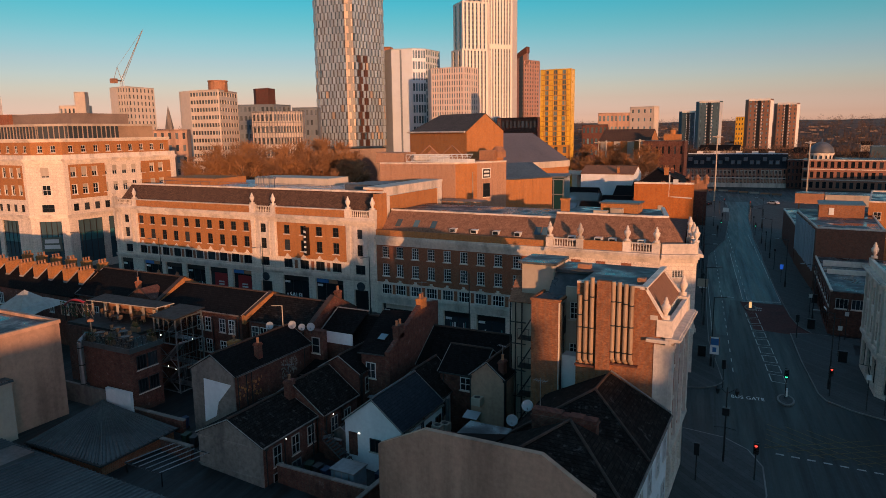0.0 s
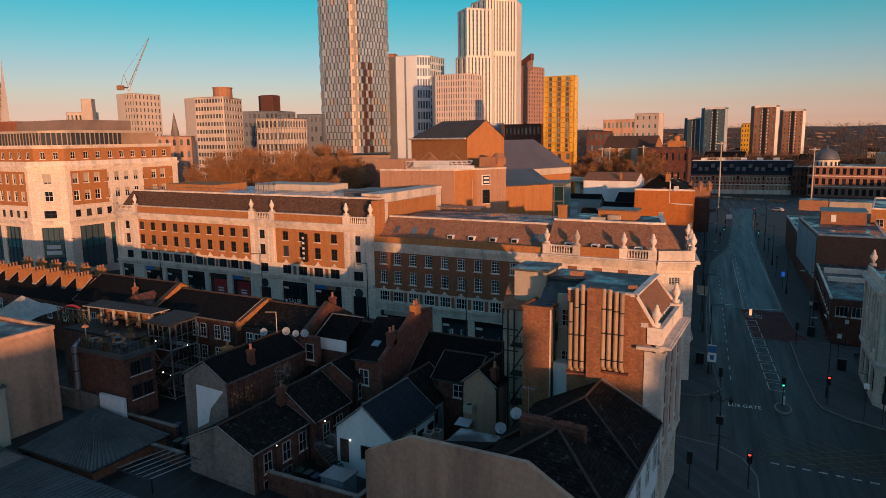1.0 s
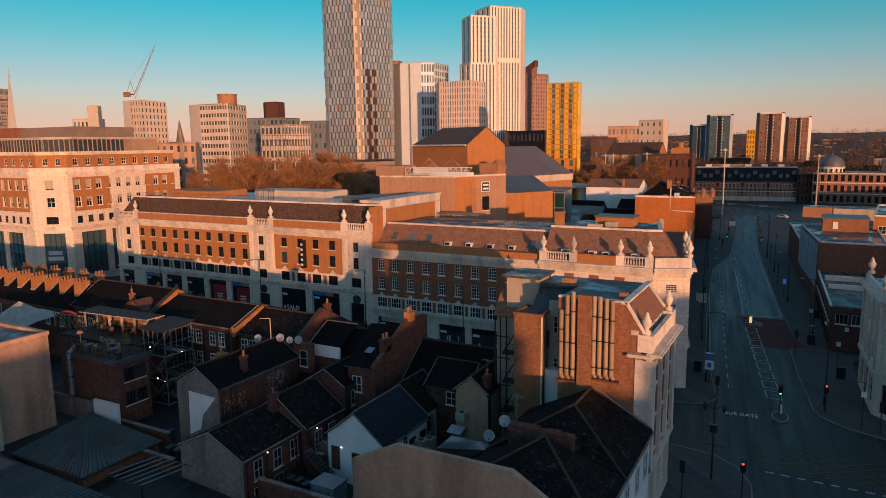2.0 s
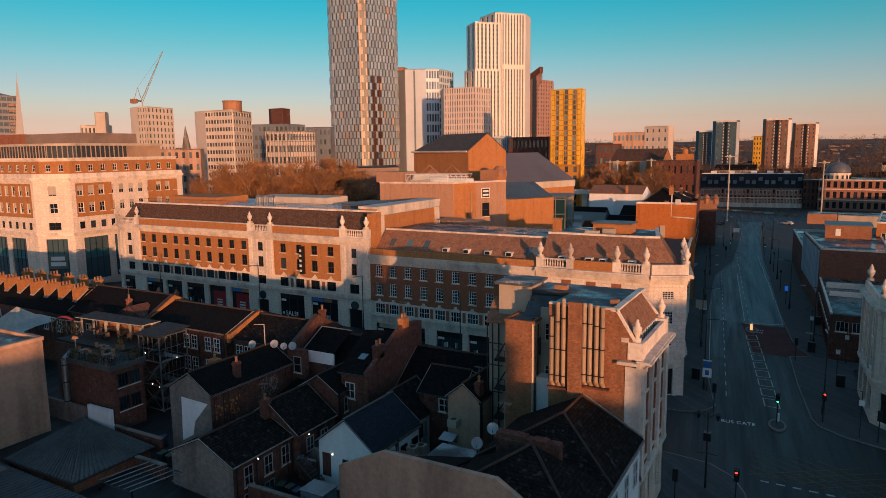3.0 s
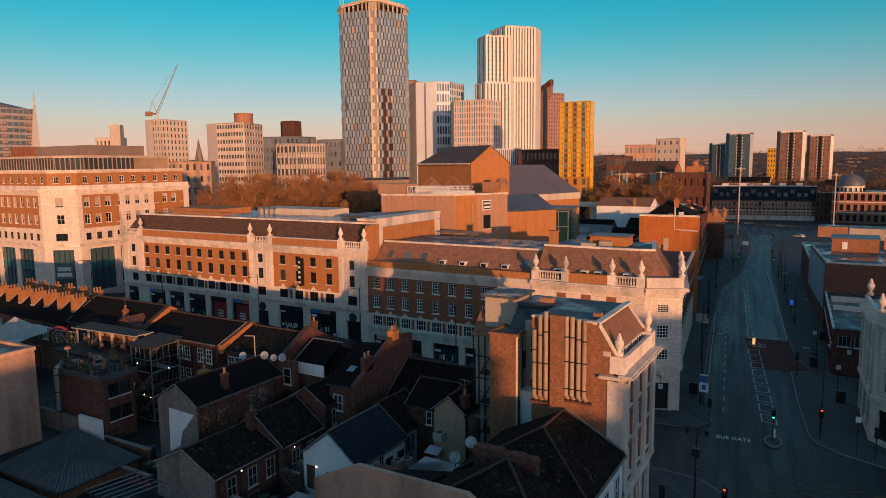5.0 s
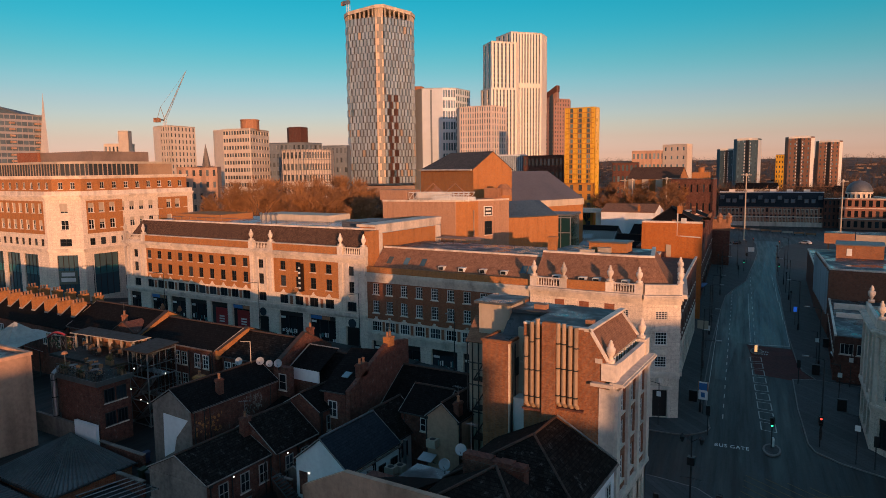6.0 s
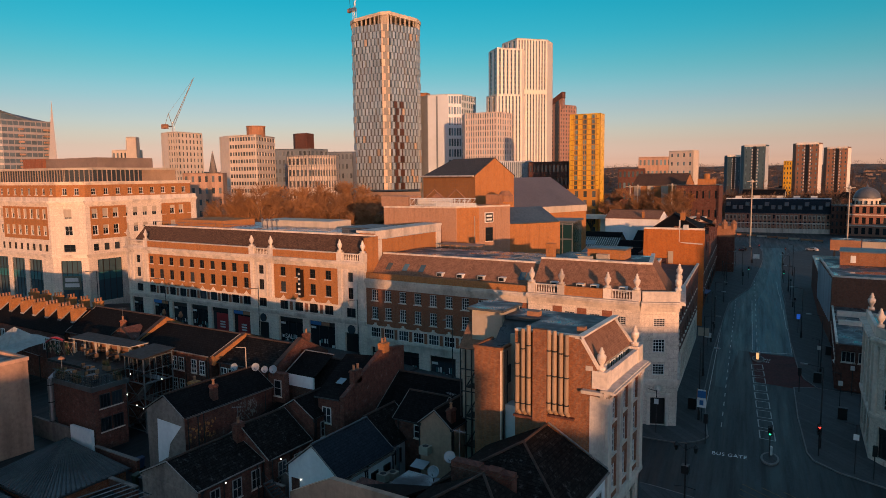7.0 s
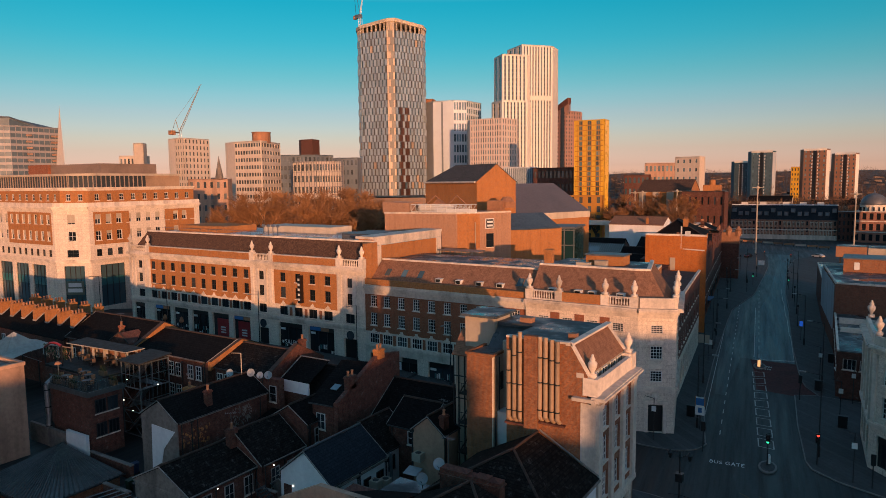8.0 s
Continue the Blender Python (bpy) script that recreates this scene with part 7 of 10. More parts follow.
for i in range(7):
    x = -62.45 + i * 0.97
    g.box(x, x + 0.85, 41.58, 41.6, 9.85, 10.65)
for i in range(4):
    g.box(-55.71, -55.69, 41.7 + i * 0.9, 42.5 + i * 0.9, 9.85, 10.65)
for o in parts("glass_panel", g, CLEAR, rb, "glass balustrade panel"):
    o.visible_shadow = False
part("canopy_fascia", G().beam((-70.9, 48.04, 11.55), (-60.5, 48.84, 11.55), 0.055).beam((-60.45, 48.85, 11.55), (-59.85, 50.8, 11.7), 0.055), CREAM, rb, "pale canopy edge")
part("deck_edge", G().box(-62.7, -55.5, 41.4, 41.49, 9.3, 9.8).box(-55.59, -55.5, 41.5, 45.4, 9.3, 9.8), SHEET, rb, "blue grey deck edge")
g = G()
for i in range(5):
    g.box(-69.0 + i * 1.9, -67.4 + i * 1.9, 50.0, 50.28, 9.75 + 0.4, 10.35).box(-69.0 + i * 1.9, -67.4 + i * 1.9, 50.0, 50.28, 10.9, 11.1)
parts("bench_board", g, WOOD, rb)
part("vent_pipe", G().beam((-64.0, 44.6, 3.5), (-64.0, 44.6, 8.6), 0.28, 10).beam((-64.0, 44.6, 8.6), (-65.2, 44.9, 9.0), 0.28, 10), STEEL, rb, "steel kitchen flue")

# glazed stair tower
st = thing("stair_tower", (-57.5, 49, 3), "glazed steel stair tower with lit lamps", "stair")
g = G()
xs, ys = (-59.3, -56.1), (47.5, 51.0)
for x in xs:
    for y in ys:
        g.beam((x, y, 2.5), (x, y, 11.2), 0.08)
for z in (3.2, 5.8, 8.4, 11.1):
    for y in ys:
        g.beam((xs[0], y, z), (xs[1], y, z), 0.07)
    for x in xs:
        g.beam((x, ys[0], z), (x, ys[1], z), 0.07)
for z in (3.2, 5.8):
    g.beam((xs[0], ys[0], z), (xs[1], ys[0], z + 2.6), 0.04).beam((xs[1], ys[0], z), (xs[0], ys[0], z + 2.6), 0.04)
for i in range(1, 4):
    g.beam((xs[0] + i * 0.72, ys[0], 8.4), (xs[0] + i * 0.72, ys[0], 11.1), 0.04)
    g.beam((xs[1], ys[0] + i * 0.75, 8.4), (xs[1], ys[0] + i * 0.75, 11.1), 0.04)
for z in (4.5, 7.1, 9.75):
    g.beam((xs[1], ys[0], z), (xs[1], ys[1], z), 0.035).beam((xs[0], ys[0], z), (xs[1], ys[0], z), 0.035)
for i in range(1, 7):
    g.beam((xs[1], ys[0] + i * 0.5, 3.2), (xs[1], ys[0] + i * 0.5, 8.4), 0.022)
part("steel_frame", g, PALE_STEEL, st, "grey painted steel frame")
part("roof", G().slab((xs[0] - .3, ys[0] - .3, 11.25), (xs[1] + .3, ys[0] - .3, 11.25), (xs[1] + .3, ys[1] + .3, 11.6), (xs[0] - .3, ys[1] + .3, 11.6), 0.12), DECK, st)
g = G()
for i in range(4):
    g.box(xs[0] + 0.06 + i * 0.8, xs[0] + 0.74 + i * 0.8, ys[0] + 0.02, ys[0] + 0.05, 8.5, 11.0)
    g.box(xs[1] - 0.05, xs[1] - 0.02, ys[0] + 0.1 + i * 0.86, ys[0] + 0.84 + i * 0.86, 8.5, 11.0)
    g.box(xs[1] - 0.05, xs[1] - 0.02, ys[0] + 0.1 + i * 0.86, ys[0] + 0.84 + i * 0.86, 5.9, 8.3)
for o in parts("glass_panel", g, CLEAR, st, "clear stair glazing"):
    o.visible_shadow = False
g = G()
for k in range(3):
    z = 3.2 + k * 2.6
    g.slab((xs[0] + .2, 48.0, z), (xs[0] + .2, 49.0, z), (xs[1] - .2, 49.0, z + 2.6), (xs[1] - .2, 48.0, z + 2.6), 0.12)
    g.box(xs[0] + .1, xs[1] - .1, 49.2, 50.2, z, z + 0.1)
parts("flight", g, STEEL, st, per=2)

# metal-roofed sheds
def sheet_roof(parent, corners, pitch=0.45, h=0.07, mat=None):
    """A profiled roof: slab with raised ribs from eave to ridge. corners: eave a, eave b, ridge b, ridge a."""
    a, b, c, d = [Vector(q) for q in corners]
    r = part("roof", G().slab(a, b, c, d, 0.1), mat or SHEET, parent)
    n = int((b - a).length / pitch)
    g = G()
    for i in range(1, n):
        s = i / n
        g.beam(a.lerp(b, s) + Vector((0, 0, 0.03)), d.lerp(c, s) + Vector((0, 0, 0.03)), h, 4)
    parts("rib", g, mat or SHEET, r)
    return r


sh = thing("metal_shed", (-52, 36, 3), "low shed with a hipped dark blue metal roof", "shed")
part("wall", G().box(-58.0, -48.7, 32.8, 40.1, 1, 3.6), BRICK, sh)
s_l, s_f, s_r, s_a = (-58.3, 32.5, 3.7), (-48.4, 32.6, 3.7), (-48.5, 40.4, 3.7), (-59.05, 40.6, 4.35)
sheet_roof(sh, [s_l, s_f, (-59.0, 40.58, 4.35), s_a])
sheet_roof(sh, [s_f, s_r, (-59.0, 40.6, 4.35), (-58.98, 40.56, 4.35)])
part("hip_cap", G().beam(s_f, s_a, 0.1, 6), SHEET, sh)
part("gutter", G().beam((-48.35, 32.5, 3.6), (-48.45, 40.5, 3.6), 0.09, 6).beam((-58.3, 32.4, 3.6), (-48.35, 32.5, 3.6), 0.09, 6), DARK, sh)
s2 = thing("long_shed", (-50, 26, 3), "large warehouse with a ribbed grey blue metal roof", "shed")
part("wall", G().box(-66, -30, 14, 31.4, 0, 3.1), BRICK_DK, s2)
sheet_roof(s2, [(-37.5, 31.8, 3.4), (-66, 31.8, 3.9), (-66, 14, 4.9), (-37.5, 14, 4.4)], 0.5)
part("roof_light", G().box(-57.5, -54.6, 28.2, 31.0, 3.8, 4.25), STEEL, s2)
yw = thing("yard_wall", (-58, 40.3, 3), "white and grey painted yard wall", "wall")
part("wall", G().box(-59.0, -55.4, 41.0, 41.3, 2, 5.6), WHITEWASH, yw)
part("wall_end", G().box(-66, -59.0, 41.0, 41.3, 2, 5.2), CEMENT, yw)

# near building with the dark hipped roof
nr = thing("near_building", (-13, 43, 0), "beige parapet building under mossy dark roofs", "building")
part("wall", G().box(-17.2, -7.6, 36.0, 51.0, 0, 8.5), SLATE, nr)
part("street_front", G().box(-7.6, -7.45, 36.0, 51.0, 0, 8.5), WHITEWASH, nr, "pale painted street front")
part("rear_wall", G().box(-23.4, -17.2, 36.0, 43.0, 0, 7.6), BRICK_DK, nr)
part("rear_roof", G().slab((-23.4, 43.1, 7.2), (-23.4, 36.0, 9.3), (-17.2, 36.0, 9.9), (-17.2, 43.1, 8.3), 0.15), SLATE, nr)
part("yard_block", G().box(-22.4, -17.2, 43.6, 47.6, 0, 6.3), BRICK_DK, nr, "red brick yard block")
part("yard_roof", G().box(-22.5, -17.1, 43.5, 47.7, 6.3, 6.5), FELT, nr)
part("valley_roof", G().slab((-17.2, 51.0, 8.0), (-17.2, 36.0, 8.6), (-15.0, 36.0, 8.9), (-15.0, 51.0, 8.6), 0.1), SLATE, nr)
ap, rr = (-11.9, 50.7, 11.3), (-12.1, 40.8, 11.2)
front, main = (-12.1, 41.0, 11.2), (-12.0, 46.8, 11.3)
near = lambda p, dx=0.02: (p[0] + dx, p[1], p[2])
for q in ([(-17.0, 36.0, 8.6), (-7.2, 36.0, 8.6), front, near(front, -0.02)], [(-17.0, 42.6, 8.6), (-17.0, 36.0, 8.6), near(front, -0.02), front], [(-7.2, 36.0, 8.6), (-7.2, 42.6, 8.6), near(front), front],
          [(-7.2, 42.62, 8.6), (-17.0, 42.62, 8.6), near(front, -0.02), front], [(-17.0, 42.6, 8.58), (-7.2, 42.6, 8.58), main, near(main, -0.02)],
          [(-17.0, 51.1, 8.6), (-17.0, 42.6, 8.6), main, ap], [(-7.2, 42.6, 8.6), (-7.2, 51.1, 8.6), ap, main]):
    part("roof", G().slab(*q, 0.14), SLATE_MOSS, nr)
for p_, q_ in (((-7.2, 36.0, 8.65), front), ((-17.0, 36.0, 8.65), front), ((-17.0, 42.6, 8.65), main), ((-7.2, 42.6, 8.65), main), (main, ap)):
    part("ridge_tile", G().beam(p_, (q_[0], q_[1], q_[2] + 0.05), 0.1, 6), RIDGE, nr)
part("flashing", G().beam((-11.9, 51.05, 11.35), (-7.3, 51.15, 8.7), 0.08, 5), VERGE, nr, "pale mortar flashing")
g = G().add([(-23.6, 35.6, 2), (-9.0, 35.6, 2), (-9.0, 35.6, 9.3), (-12.2, 35.6, 11.2), (-20.1, 35.6, 11.2), (-23.6, 35.6, 9.5), (-23.6, 36.0, 2), (-9.0, 36.0, 2), (-9.0, 36.0, 9.3), (-12.2, 36.0, 11.2), (-20.1, 36.0, 11.2), (-23.6, 36.0, 9.5)],
            [(0, 1, 2, 3, 4, 5), (11, 10, 9, 8, 7, 6), (1, 7, 8, 2), (2, 8, 9, 3), (3, 9, 10, 4), (4, 10, 11, 5), (5, 11, 6, 0)])
part("parapet_wall", g, RENDER, nr, "beige rendered parapet wall")
part("chimney", G().box(-15.2, -10.7, 42.2, 43.0, 8, 10.85).box(-15.27, -10.63, 42.13, 43.07, 10.5, 10.62).box(-15.2, -13.1, 42.2, 43.0, 10.85, 10.98).box(-12.6, -11.6, 42.2, 43.0, 10.85, 10.93), BRICK_DK, nr, "wide worn brick chimney stack")
EW = ((-7.45, 35.9), (-7.45, 51.0))
for u in (2, 5, 8, 11, 13.6):
    window(nr, *EW, u, 5.6, 1.1, 1.9, 2, 2, WHITE, depth=-0.02)
    window(nr, *EW, u, 1.6, 1.4, 2.2, 2, 2, WHITE, depth=-0.02)

# ---- theatre, west block, blocks along the far street ----
def home_block():
    b = thing("department_store", (-134, 84, 3), "large brick and pale stone store with a chamfered corner", "building")
    A, B, C, D = (-190, 82.2), (-136.2, 82.2), (-130.0, 86.2), (-130.0, 114.0)
    L1, L2, L3 = 53.8, (Vector(C) - Vector(B)).length, 27.8
    lv = ((18.3, 2.0), (21.8, 2.0))
    rb_ = random.Random(8)
    sides = ((A, B, L1, [(8, 26), (35.1, 53.0)]), (B, C, L2, []), (C, D, L3, [(1.0, 9.2), (18.2, 26.2)]))
    for p0, p1, L, panels in sides:
        n = max(1, round(L / 2.6))
        us = row(0.8, L - 0.8, n)
        facade(b, STONE, p0, p1, 2.5, 14.0, [(u0, u1, 4.0, 13.0) for u0, u1 in ([(L * 0.22, L * 0.8)] if L < 12 else [(2 + 7 * i, 7.6 + 7 * i) for i in range(int((L - 2) // 7))])], 0.5)
        for u0, u1 in ([(L * 0.22, L * 0.8)] if L < 12 else [(2 + 7 * i, 7.6 + 7 * i) for i in range(int((L - 2) // 7))]):
            s = part("shopfront", G().wall_box(p0, p1, u0, u1, 4.0, 13.0, -0.45, 0.5), GLASS_BL, b, "tall glazed shopfront")
            part("panel", G().wall_box(p0, p1, u0, u1, 8.6, 10.2, -0.38, 0.44), TEAL, s, "teal glazed panel")
            k = G()
            for i in range(5):
                u = u0 + (u1 - u0) * i / 4
                k.wall_box(p0, p1, max(u0, u - 0.06), min(u1, u + 0.06), 4.0, 13.0, -0.3, 0.37)
            parts("mullion", k, DARK, s)
        hs = holes_of(us, 14.9, 1.2, 1.5) + [h for z, hh in lv for h in holes_of(us, z, 1.2, hh)] if L > 12 else holes_of([L * 0.5], 14.9, 2.4, 1.5) + [h for z, hh in lv for h in holes_of([L * 0.5], z, 1.6, hh)]
        facade(b, STONE, p0, p1, 14.0, 24.8, hs, 0.3)
        for u in (us if L > 12 else [L * 0.5]):
            window(b, p0, p1, u, 14.9, 1.2 if L > 12 else 2.4, 1.5, 2, 2, DARK, depth=0.25)
            for z, hh in lv:
                wn_ = window(b, p0, p1, u, z, 1.2 if L > 12 else 1.6, hh, 2, 2, WHITE, depth=0.25)
                hw_, dr = (0.6 if L > 12 else 0.8), rb_.choice((0.0, 0.35, 0.5, 0.5, 0.6, 0.85))
                if dr:
                    part("blind", G().wall_box(p0, p1, u - hw_, u + hw_, z + hh * (1 - dr), z + hh, -0.14, 0.15), CREAM, wn_, "pale roller blind")
        for u0, u1 in panels:
            g = G()
            cut = [(h[0] - 0.02, h[1] + 0.02) for h in holes_of(us, 0, 1.2, 1)]
            inner = [c for c in cut if c[0] > u0 and c[1] < u1]
            xs = [u0] + [q for c in inner for q in c] + [u1]
            for i in range(0, len(xs), 2):
                g.wall_box(p0, p1, xs[i], xs[i + 1], 17.4, 24.3, 0.03, 0.0)
            for c in inner:
                for za, zb in ((17.4, 18.28), (20.32, 21.78), (23.82, 24.3)):
                    g.wall_box(p0, p1, c[0], c[1], za, zb, 0.03, 0.0)
            part("brick_panel", g, BRICK_OR, b, "orange brick panel")
        cornice(b, p0, p1, 13.6, 14.3, 0.4, name="string_course")
        cornice(b, p0, p1, 24.6, 25.5, 0.6)
        part("parapet", G().wall_box(p0, p1, 0, L, 25.5, 26.3, 0.0, 0.35), STONE_SM, b)
        # attic storey set back
    A2, B2, C2, D2 = (-190, 84.2), (-136.8, 84.2), (-131.4, 87.2), (-131.4, 113.6)
    for p0, p1 in ((A2, B2), (B2, C2), (C2, D2)):
        L = (Vector(p1) - Vector(p0)).length
        us = row(0.5, L - 0.5, max(2, round(L / 3.0)))
        facade(b, BRICK_OR, p0, p1, 25.0, 28.8, holes_of(us, 26.7, 1.0, 1.4), 0.25)
        for u in us:
            window(b, p0, p1, u, 26.7, 1.0, 1.4, 2, 2, WHITE)
        cornice(b, p0, p1, 28.8, 29.5, 0.5)
    part("flat_roof", G().prism([A2, B2, C2, D2, (-190, 113.6)], 29.2, 29.5), FELT, b)
    # glazed penthouse
    A3, B3, C3, D3 = (-190, 88), (-140.0, 88), (-134.6, 91), (-134.6, 112)
    g, k = G(), G()
    for p0, p1 in ((A3, B3), (B3, C3), (C3, D3)):
        L = (Vector(p1) - Vector(p0)).length
        g.wall_box(p0, p1, 0, L, 29.5, 32.0, 0, 0.2)
        for i in range(int(L / 1.1) + 1):
            k.wall_box(p0, p1, i * 1.1, i * 1.1 + 0.18, 29.5, 32.0, 0.12, 0.0)
    part("penthouse_glass", g, GLASS, b)
    parts("penthouse_fin", k, CONC_L, b)
    part("penthouse_roof", G().prism([(-190, 87.4), (-139.8, 87.4), (-134.0, 90.6), (-134.0, 112.4), (-190, 112.4)], 32.0, 32.5), CREAM, b)
    part("roof_plant", G().box(-158, -137.4, 94, 108, 32.5, 34.8), plain("plant_screen", (0.30, 0.215, 0.17), 0.7, var=0.12), b, "louvred roof plant screen")
    part("plant_house", G().box(-167, -158.1, 93.4, 106, 32.5, 34.9), BRICK, b, "brick plant house")
    part("solid_bay", G().box(-134.55, -134.4, 103, 111.9, 29.5, 32.0), plain("tan_panel", (0.38, 0.25, 0.16), 0.7, var=0.12), b)
    # sign over the corner entrance
    cu = L2 / 2
    part("sign", G().wall_box(B, C, cu - 1.9, cu + 1.9, 6.9, 9.8, 0.05, 0.0), plain("sign_green", (0.14, 0.17, 0.13), 0.5), b, "grey green sign board")
    for w_, z in ((1.35, 8.6), (1.5, 7.45)):      # sign bars
        part("sign_bar", G().wall_box(B, C, cu - w_, cu + w_, z, z + 0.8, 0.09, -0.05), WHITE, b, "pale sign bar")
    return b


GLASS_TE = glass("teal_glass", (0.012, 0.04, 0.045), 0.1, 0.6)
CONC_L = plain("pale_fin", (0.42, 0.33, 0.26), 0.6, var=0.1)
home_block()


def theatre():
    b = thing("theatre", (-58, 118, 3), "orange brick theatre with a tall gabled fly tower", "theatre")
    a, c, d = (-70.0, 109.2), (-55.5, 111.6), (-49.6, 122.0)
    L1, L2 = (Vector(c) - Vector(a)).length, (Vector(d) - Vector(c)).length
    part("wall", G().prism([a, c, d, (-57, 128), (-74, 122)], 0, 24.0), BRICK_PK, b, "smooth pinkish brick wall")
    part("coping", G().wall_box(a, c, 0, L1, 24.0, 24.3, 0.1, 0.4).wall_box(c, d, 0, L2, 24.0, 24.3, 0.1, 0.4), STONE_SM, b)
    window(b, c, d, 7.2, 17.6, 1.6, 2.6, 1, 2, DARK, depth=-0.02)
    part("panel", G().wall_box(c, d, 0.2, 5.0, 17.5, 24.0, 0.05, 0.0), BRICK_OR, b)
    g = G().box(-61.5, -52.5, 113.5, 114, 24.2, 24.9)
    for i in range(9):
        g.beam((-61.5 + i, 113, 24), (-61.5 + i, 113, 25.3), 0.05)
    g.beam((-61.5, 113, 25.3), (-53, 113, 25.3), 0.05).beam((-61.5, 113, 24.7), (-53, 113, 24.7), 0.04)
    part("roof_rail", g, WHITE, b, "white roof railing and ducts")
    part("roof_gable", G().add([(-66, 116, 24), (-60, 118, 24), (-63, 117, 26.6), (-68, 120, 24), (-62, 122, 24), (-65, 121, 26.6)], [(0, 1, 2), (5, 4, 3), (0, 2, 5, 3), (1, 4, 5, 2)]), TILE, b)
    # white lattice trusses, pipes and plant on the front roof
    for off in (0.0, 2.4):
        q0, q1 = Vector((-66.5, 113.0 + off, 24.3)), Vector((-54.6, 115.2 + off, 24.3))
        g = G().beam(q0, q1, 0.07).beam(q0 + Vector((0, 0, 1.3)), q1 + Vector((0, 0, 1.3)), 0.07)
        for i in range(12):
            e0, e1 = q0.lerp(q1, i / 12), q0.lerp(q1, (i + 1) / 12)
            g.beam(e0, e1 + Vector((0, 0, 1.3)), 0.05).beam(e0, e0 + Vector((0, 0, 1.3)), 0.05)
        part("roof_truss", g, WHITE, b, "white lattice roof truss")
    for i in range(3):
        z = 24.7 + 0.35 * i
        part("duct_pipe", G().beam((-65.5, 114.3, z), (-58.6, 115.6, z), 0.3, 8), PANEL_W, b, "white duct pipe")
    part("plant_block", G().box(-73.5, -67.2, 113.2, 118.0, 24.0, 26.0), BRICK_PK, b)
    for x in (-64.5, -59.5):
        part("frame_gable", G().beam((x - 2.4, 118.4, 25.2), (x, 118.6, 27.2), 0.14).beam((x, 118.6, 27.2), (x + 2.4, 118.8, 25.2), 0.14), TERRA, b, "timber gable frame")
    part("wall_pipe", G().beam((-53.4, 114.9, 17.6), (-53.4, 114.9, 22.4), 0.09, 6), CREAM, b)
    part("sign_box", G().wall_box(c, d, 6.2, 8.1, 21.1, 23.0, 0.12, 0.0), WHITE, b, "pale framed sign box")
    part("sign_face", G().wall_box(c, d, 6.35, 7.95, 21.25, 22.85, 0.16, -0.1), DARK, b)
    for z in (21.5, 22.2):
        part("sign_bar", G().wall_box(c, d, 6.55, 7.75, z, z + 0.35, 0.19, -0.15), WHITE, b, "pale bar on the sign")
    # fly tower
    u, v = Vector((0.41, 0.91)), Vector((-0.91, 0.41))
    p = Vector((-63.2, 133.0))
    q = p + u * 10.8
    Lf = 20.7
    ring = [tuple(p + v * Lf), tuple(p), tuple(q), tuple(q + v * Lf)]
    part("fly_tower", G().prism(ring, 0, 29.9), BRICK_OR, b, "orange brick fly tower")
    m = (p + q) / 2
    e = 33.6
    part("fly_gable", G().add([(*p, 29.9), (*q, 29.9), (*m, e)], [(0, 1, 2)]), BRICK_OR, b)
    part("fly_gable", G().add([(*(p + v * Lf), 29.9), (*(q + v * Lf), 29.9), (*(m + v * (Lf - 5)), e)], [(0, 2, 1)]), BRICK_OR, b)
    w = v * (Lf + 0.2)
    part("fly_roof", G().slab((*(p + w - u * .4), 29.7), (*(p - u * .4), 29.7), (*m, e + 0.15), (*(m + v * (Lf - 5)), e + 0.15), 0.15), SLATE_GR, b)
    part("fly_roof", G().slab((*(q + u * .4), 29.7), (*(q + w + u * .4), 29.7), (*(m + v * (Lf - 5)), e + 0.15), (*m, e + 0.15), 0.15), SLATE, b)
    part("gutter", G().beam((*(p - u * .5), 29.75), (*(p + w - u * .5), 29.75), 0.22, 6), STONE_SM, b)
    part("duct", G().lathe((-55.0, 131, 24.5), [(1.6, 0), (1.6, 1.2), (0.8, 2.2)], 10).box(-58, -55, 128, 130, 24, 26), TERRA, b)
    # studio with the long sloping roof
    s0, s1 = Vector((-62.5, 150.0)), Vector((-53.6, 175.5))
    r = Vector((-12.0, 4.2))
    t = (s1 - s0).normalized()
    part("studio_wall", G().prism([tuple(s0), tuple(s1), tuple(s1 + r * 1.8), tuple(s0 + r * 1.8)], 0, 20.4), BRICK_OR, b)
    part("studio_band", G().wall_box(tuple(s0), tuple(s1), -4, 27.2, 20.4, 22.0, 0.15, 0.4), CREAM, b, "pale eaves band")
    part("studio_roof", G().slab((*(s0 - t * 6), 22.0), (*(s1 + t * .3), 22.0), (*(s1 + r + t * .3), 29.2), (*(s0 + r - t * 6), 29.2), 0.2), LEAD_BR, b, "brown grey metal roof")
    part("studio_gable", G().poly((*s1, 20.4), (*(s1 + r * 1.9), 20.4), (*(s1 + r), 29.1), (*s1, 21.9)), BRICK_OR, b)
    # foyer with the glazed corner
    f0, f1, f2 = (-51.5, 124.0), (-45.0, 136.0), (-41.0, 146.0)
    part("foyer_wall", G().prism([f0, f1, (-54, 142), (-58, 130)], 0, 20.4), BRICK_OR, b)
    part("foyer_glass", G().prism([(-50.2, 139.0), (-43.8, 140.4), (-45.5, 150), (-53, 148)], 0, 19.8), GLASS_TE, b, "dark teal glazed foyer")
    part("foyer_roof", G().prism([(-50.4, 138.8), (-43.5, 140.2), (-45.2, 150.4), (-53.4, 148.4)], 19.8, 20.2), LEAD, b)
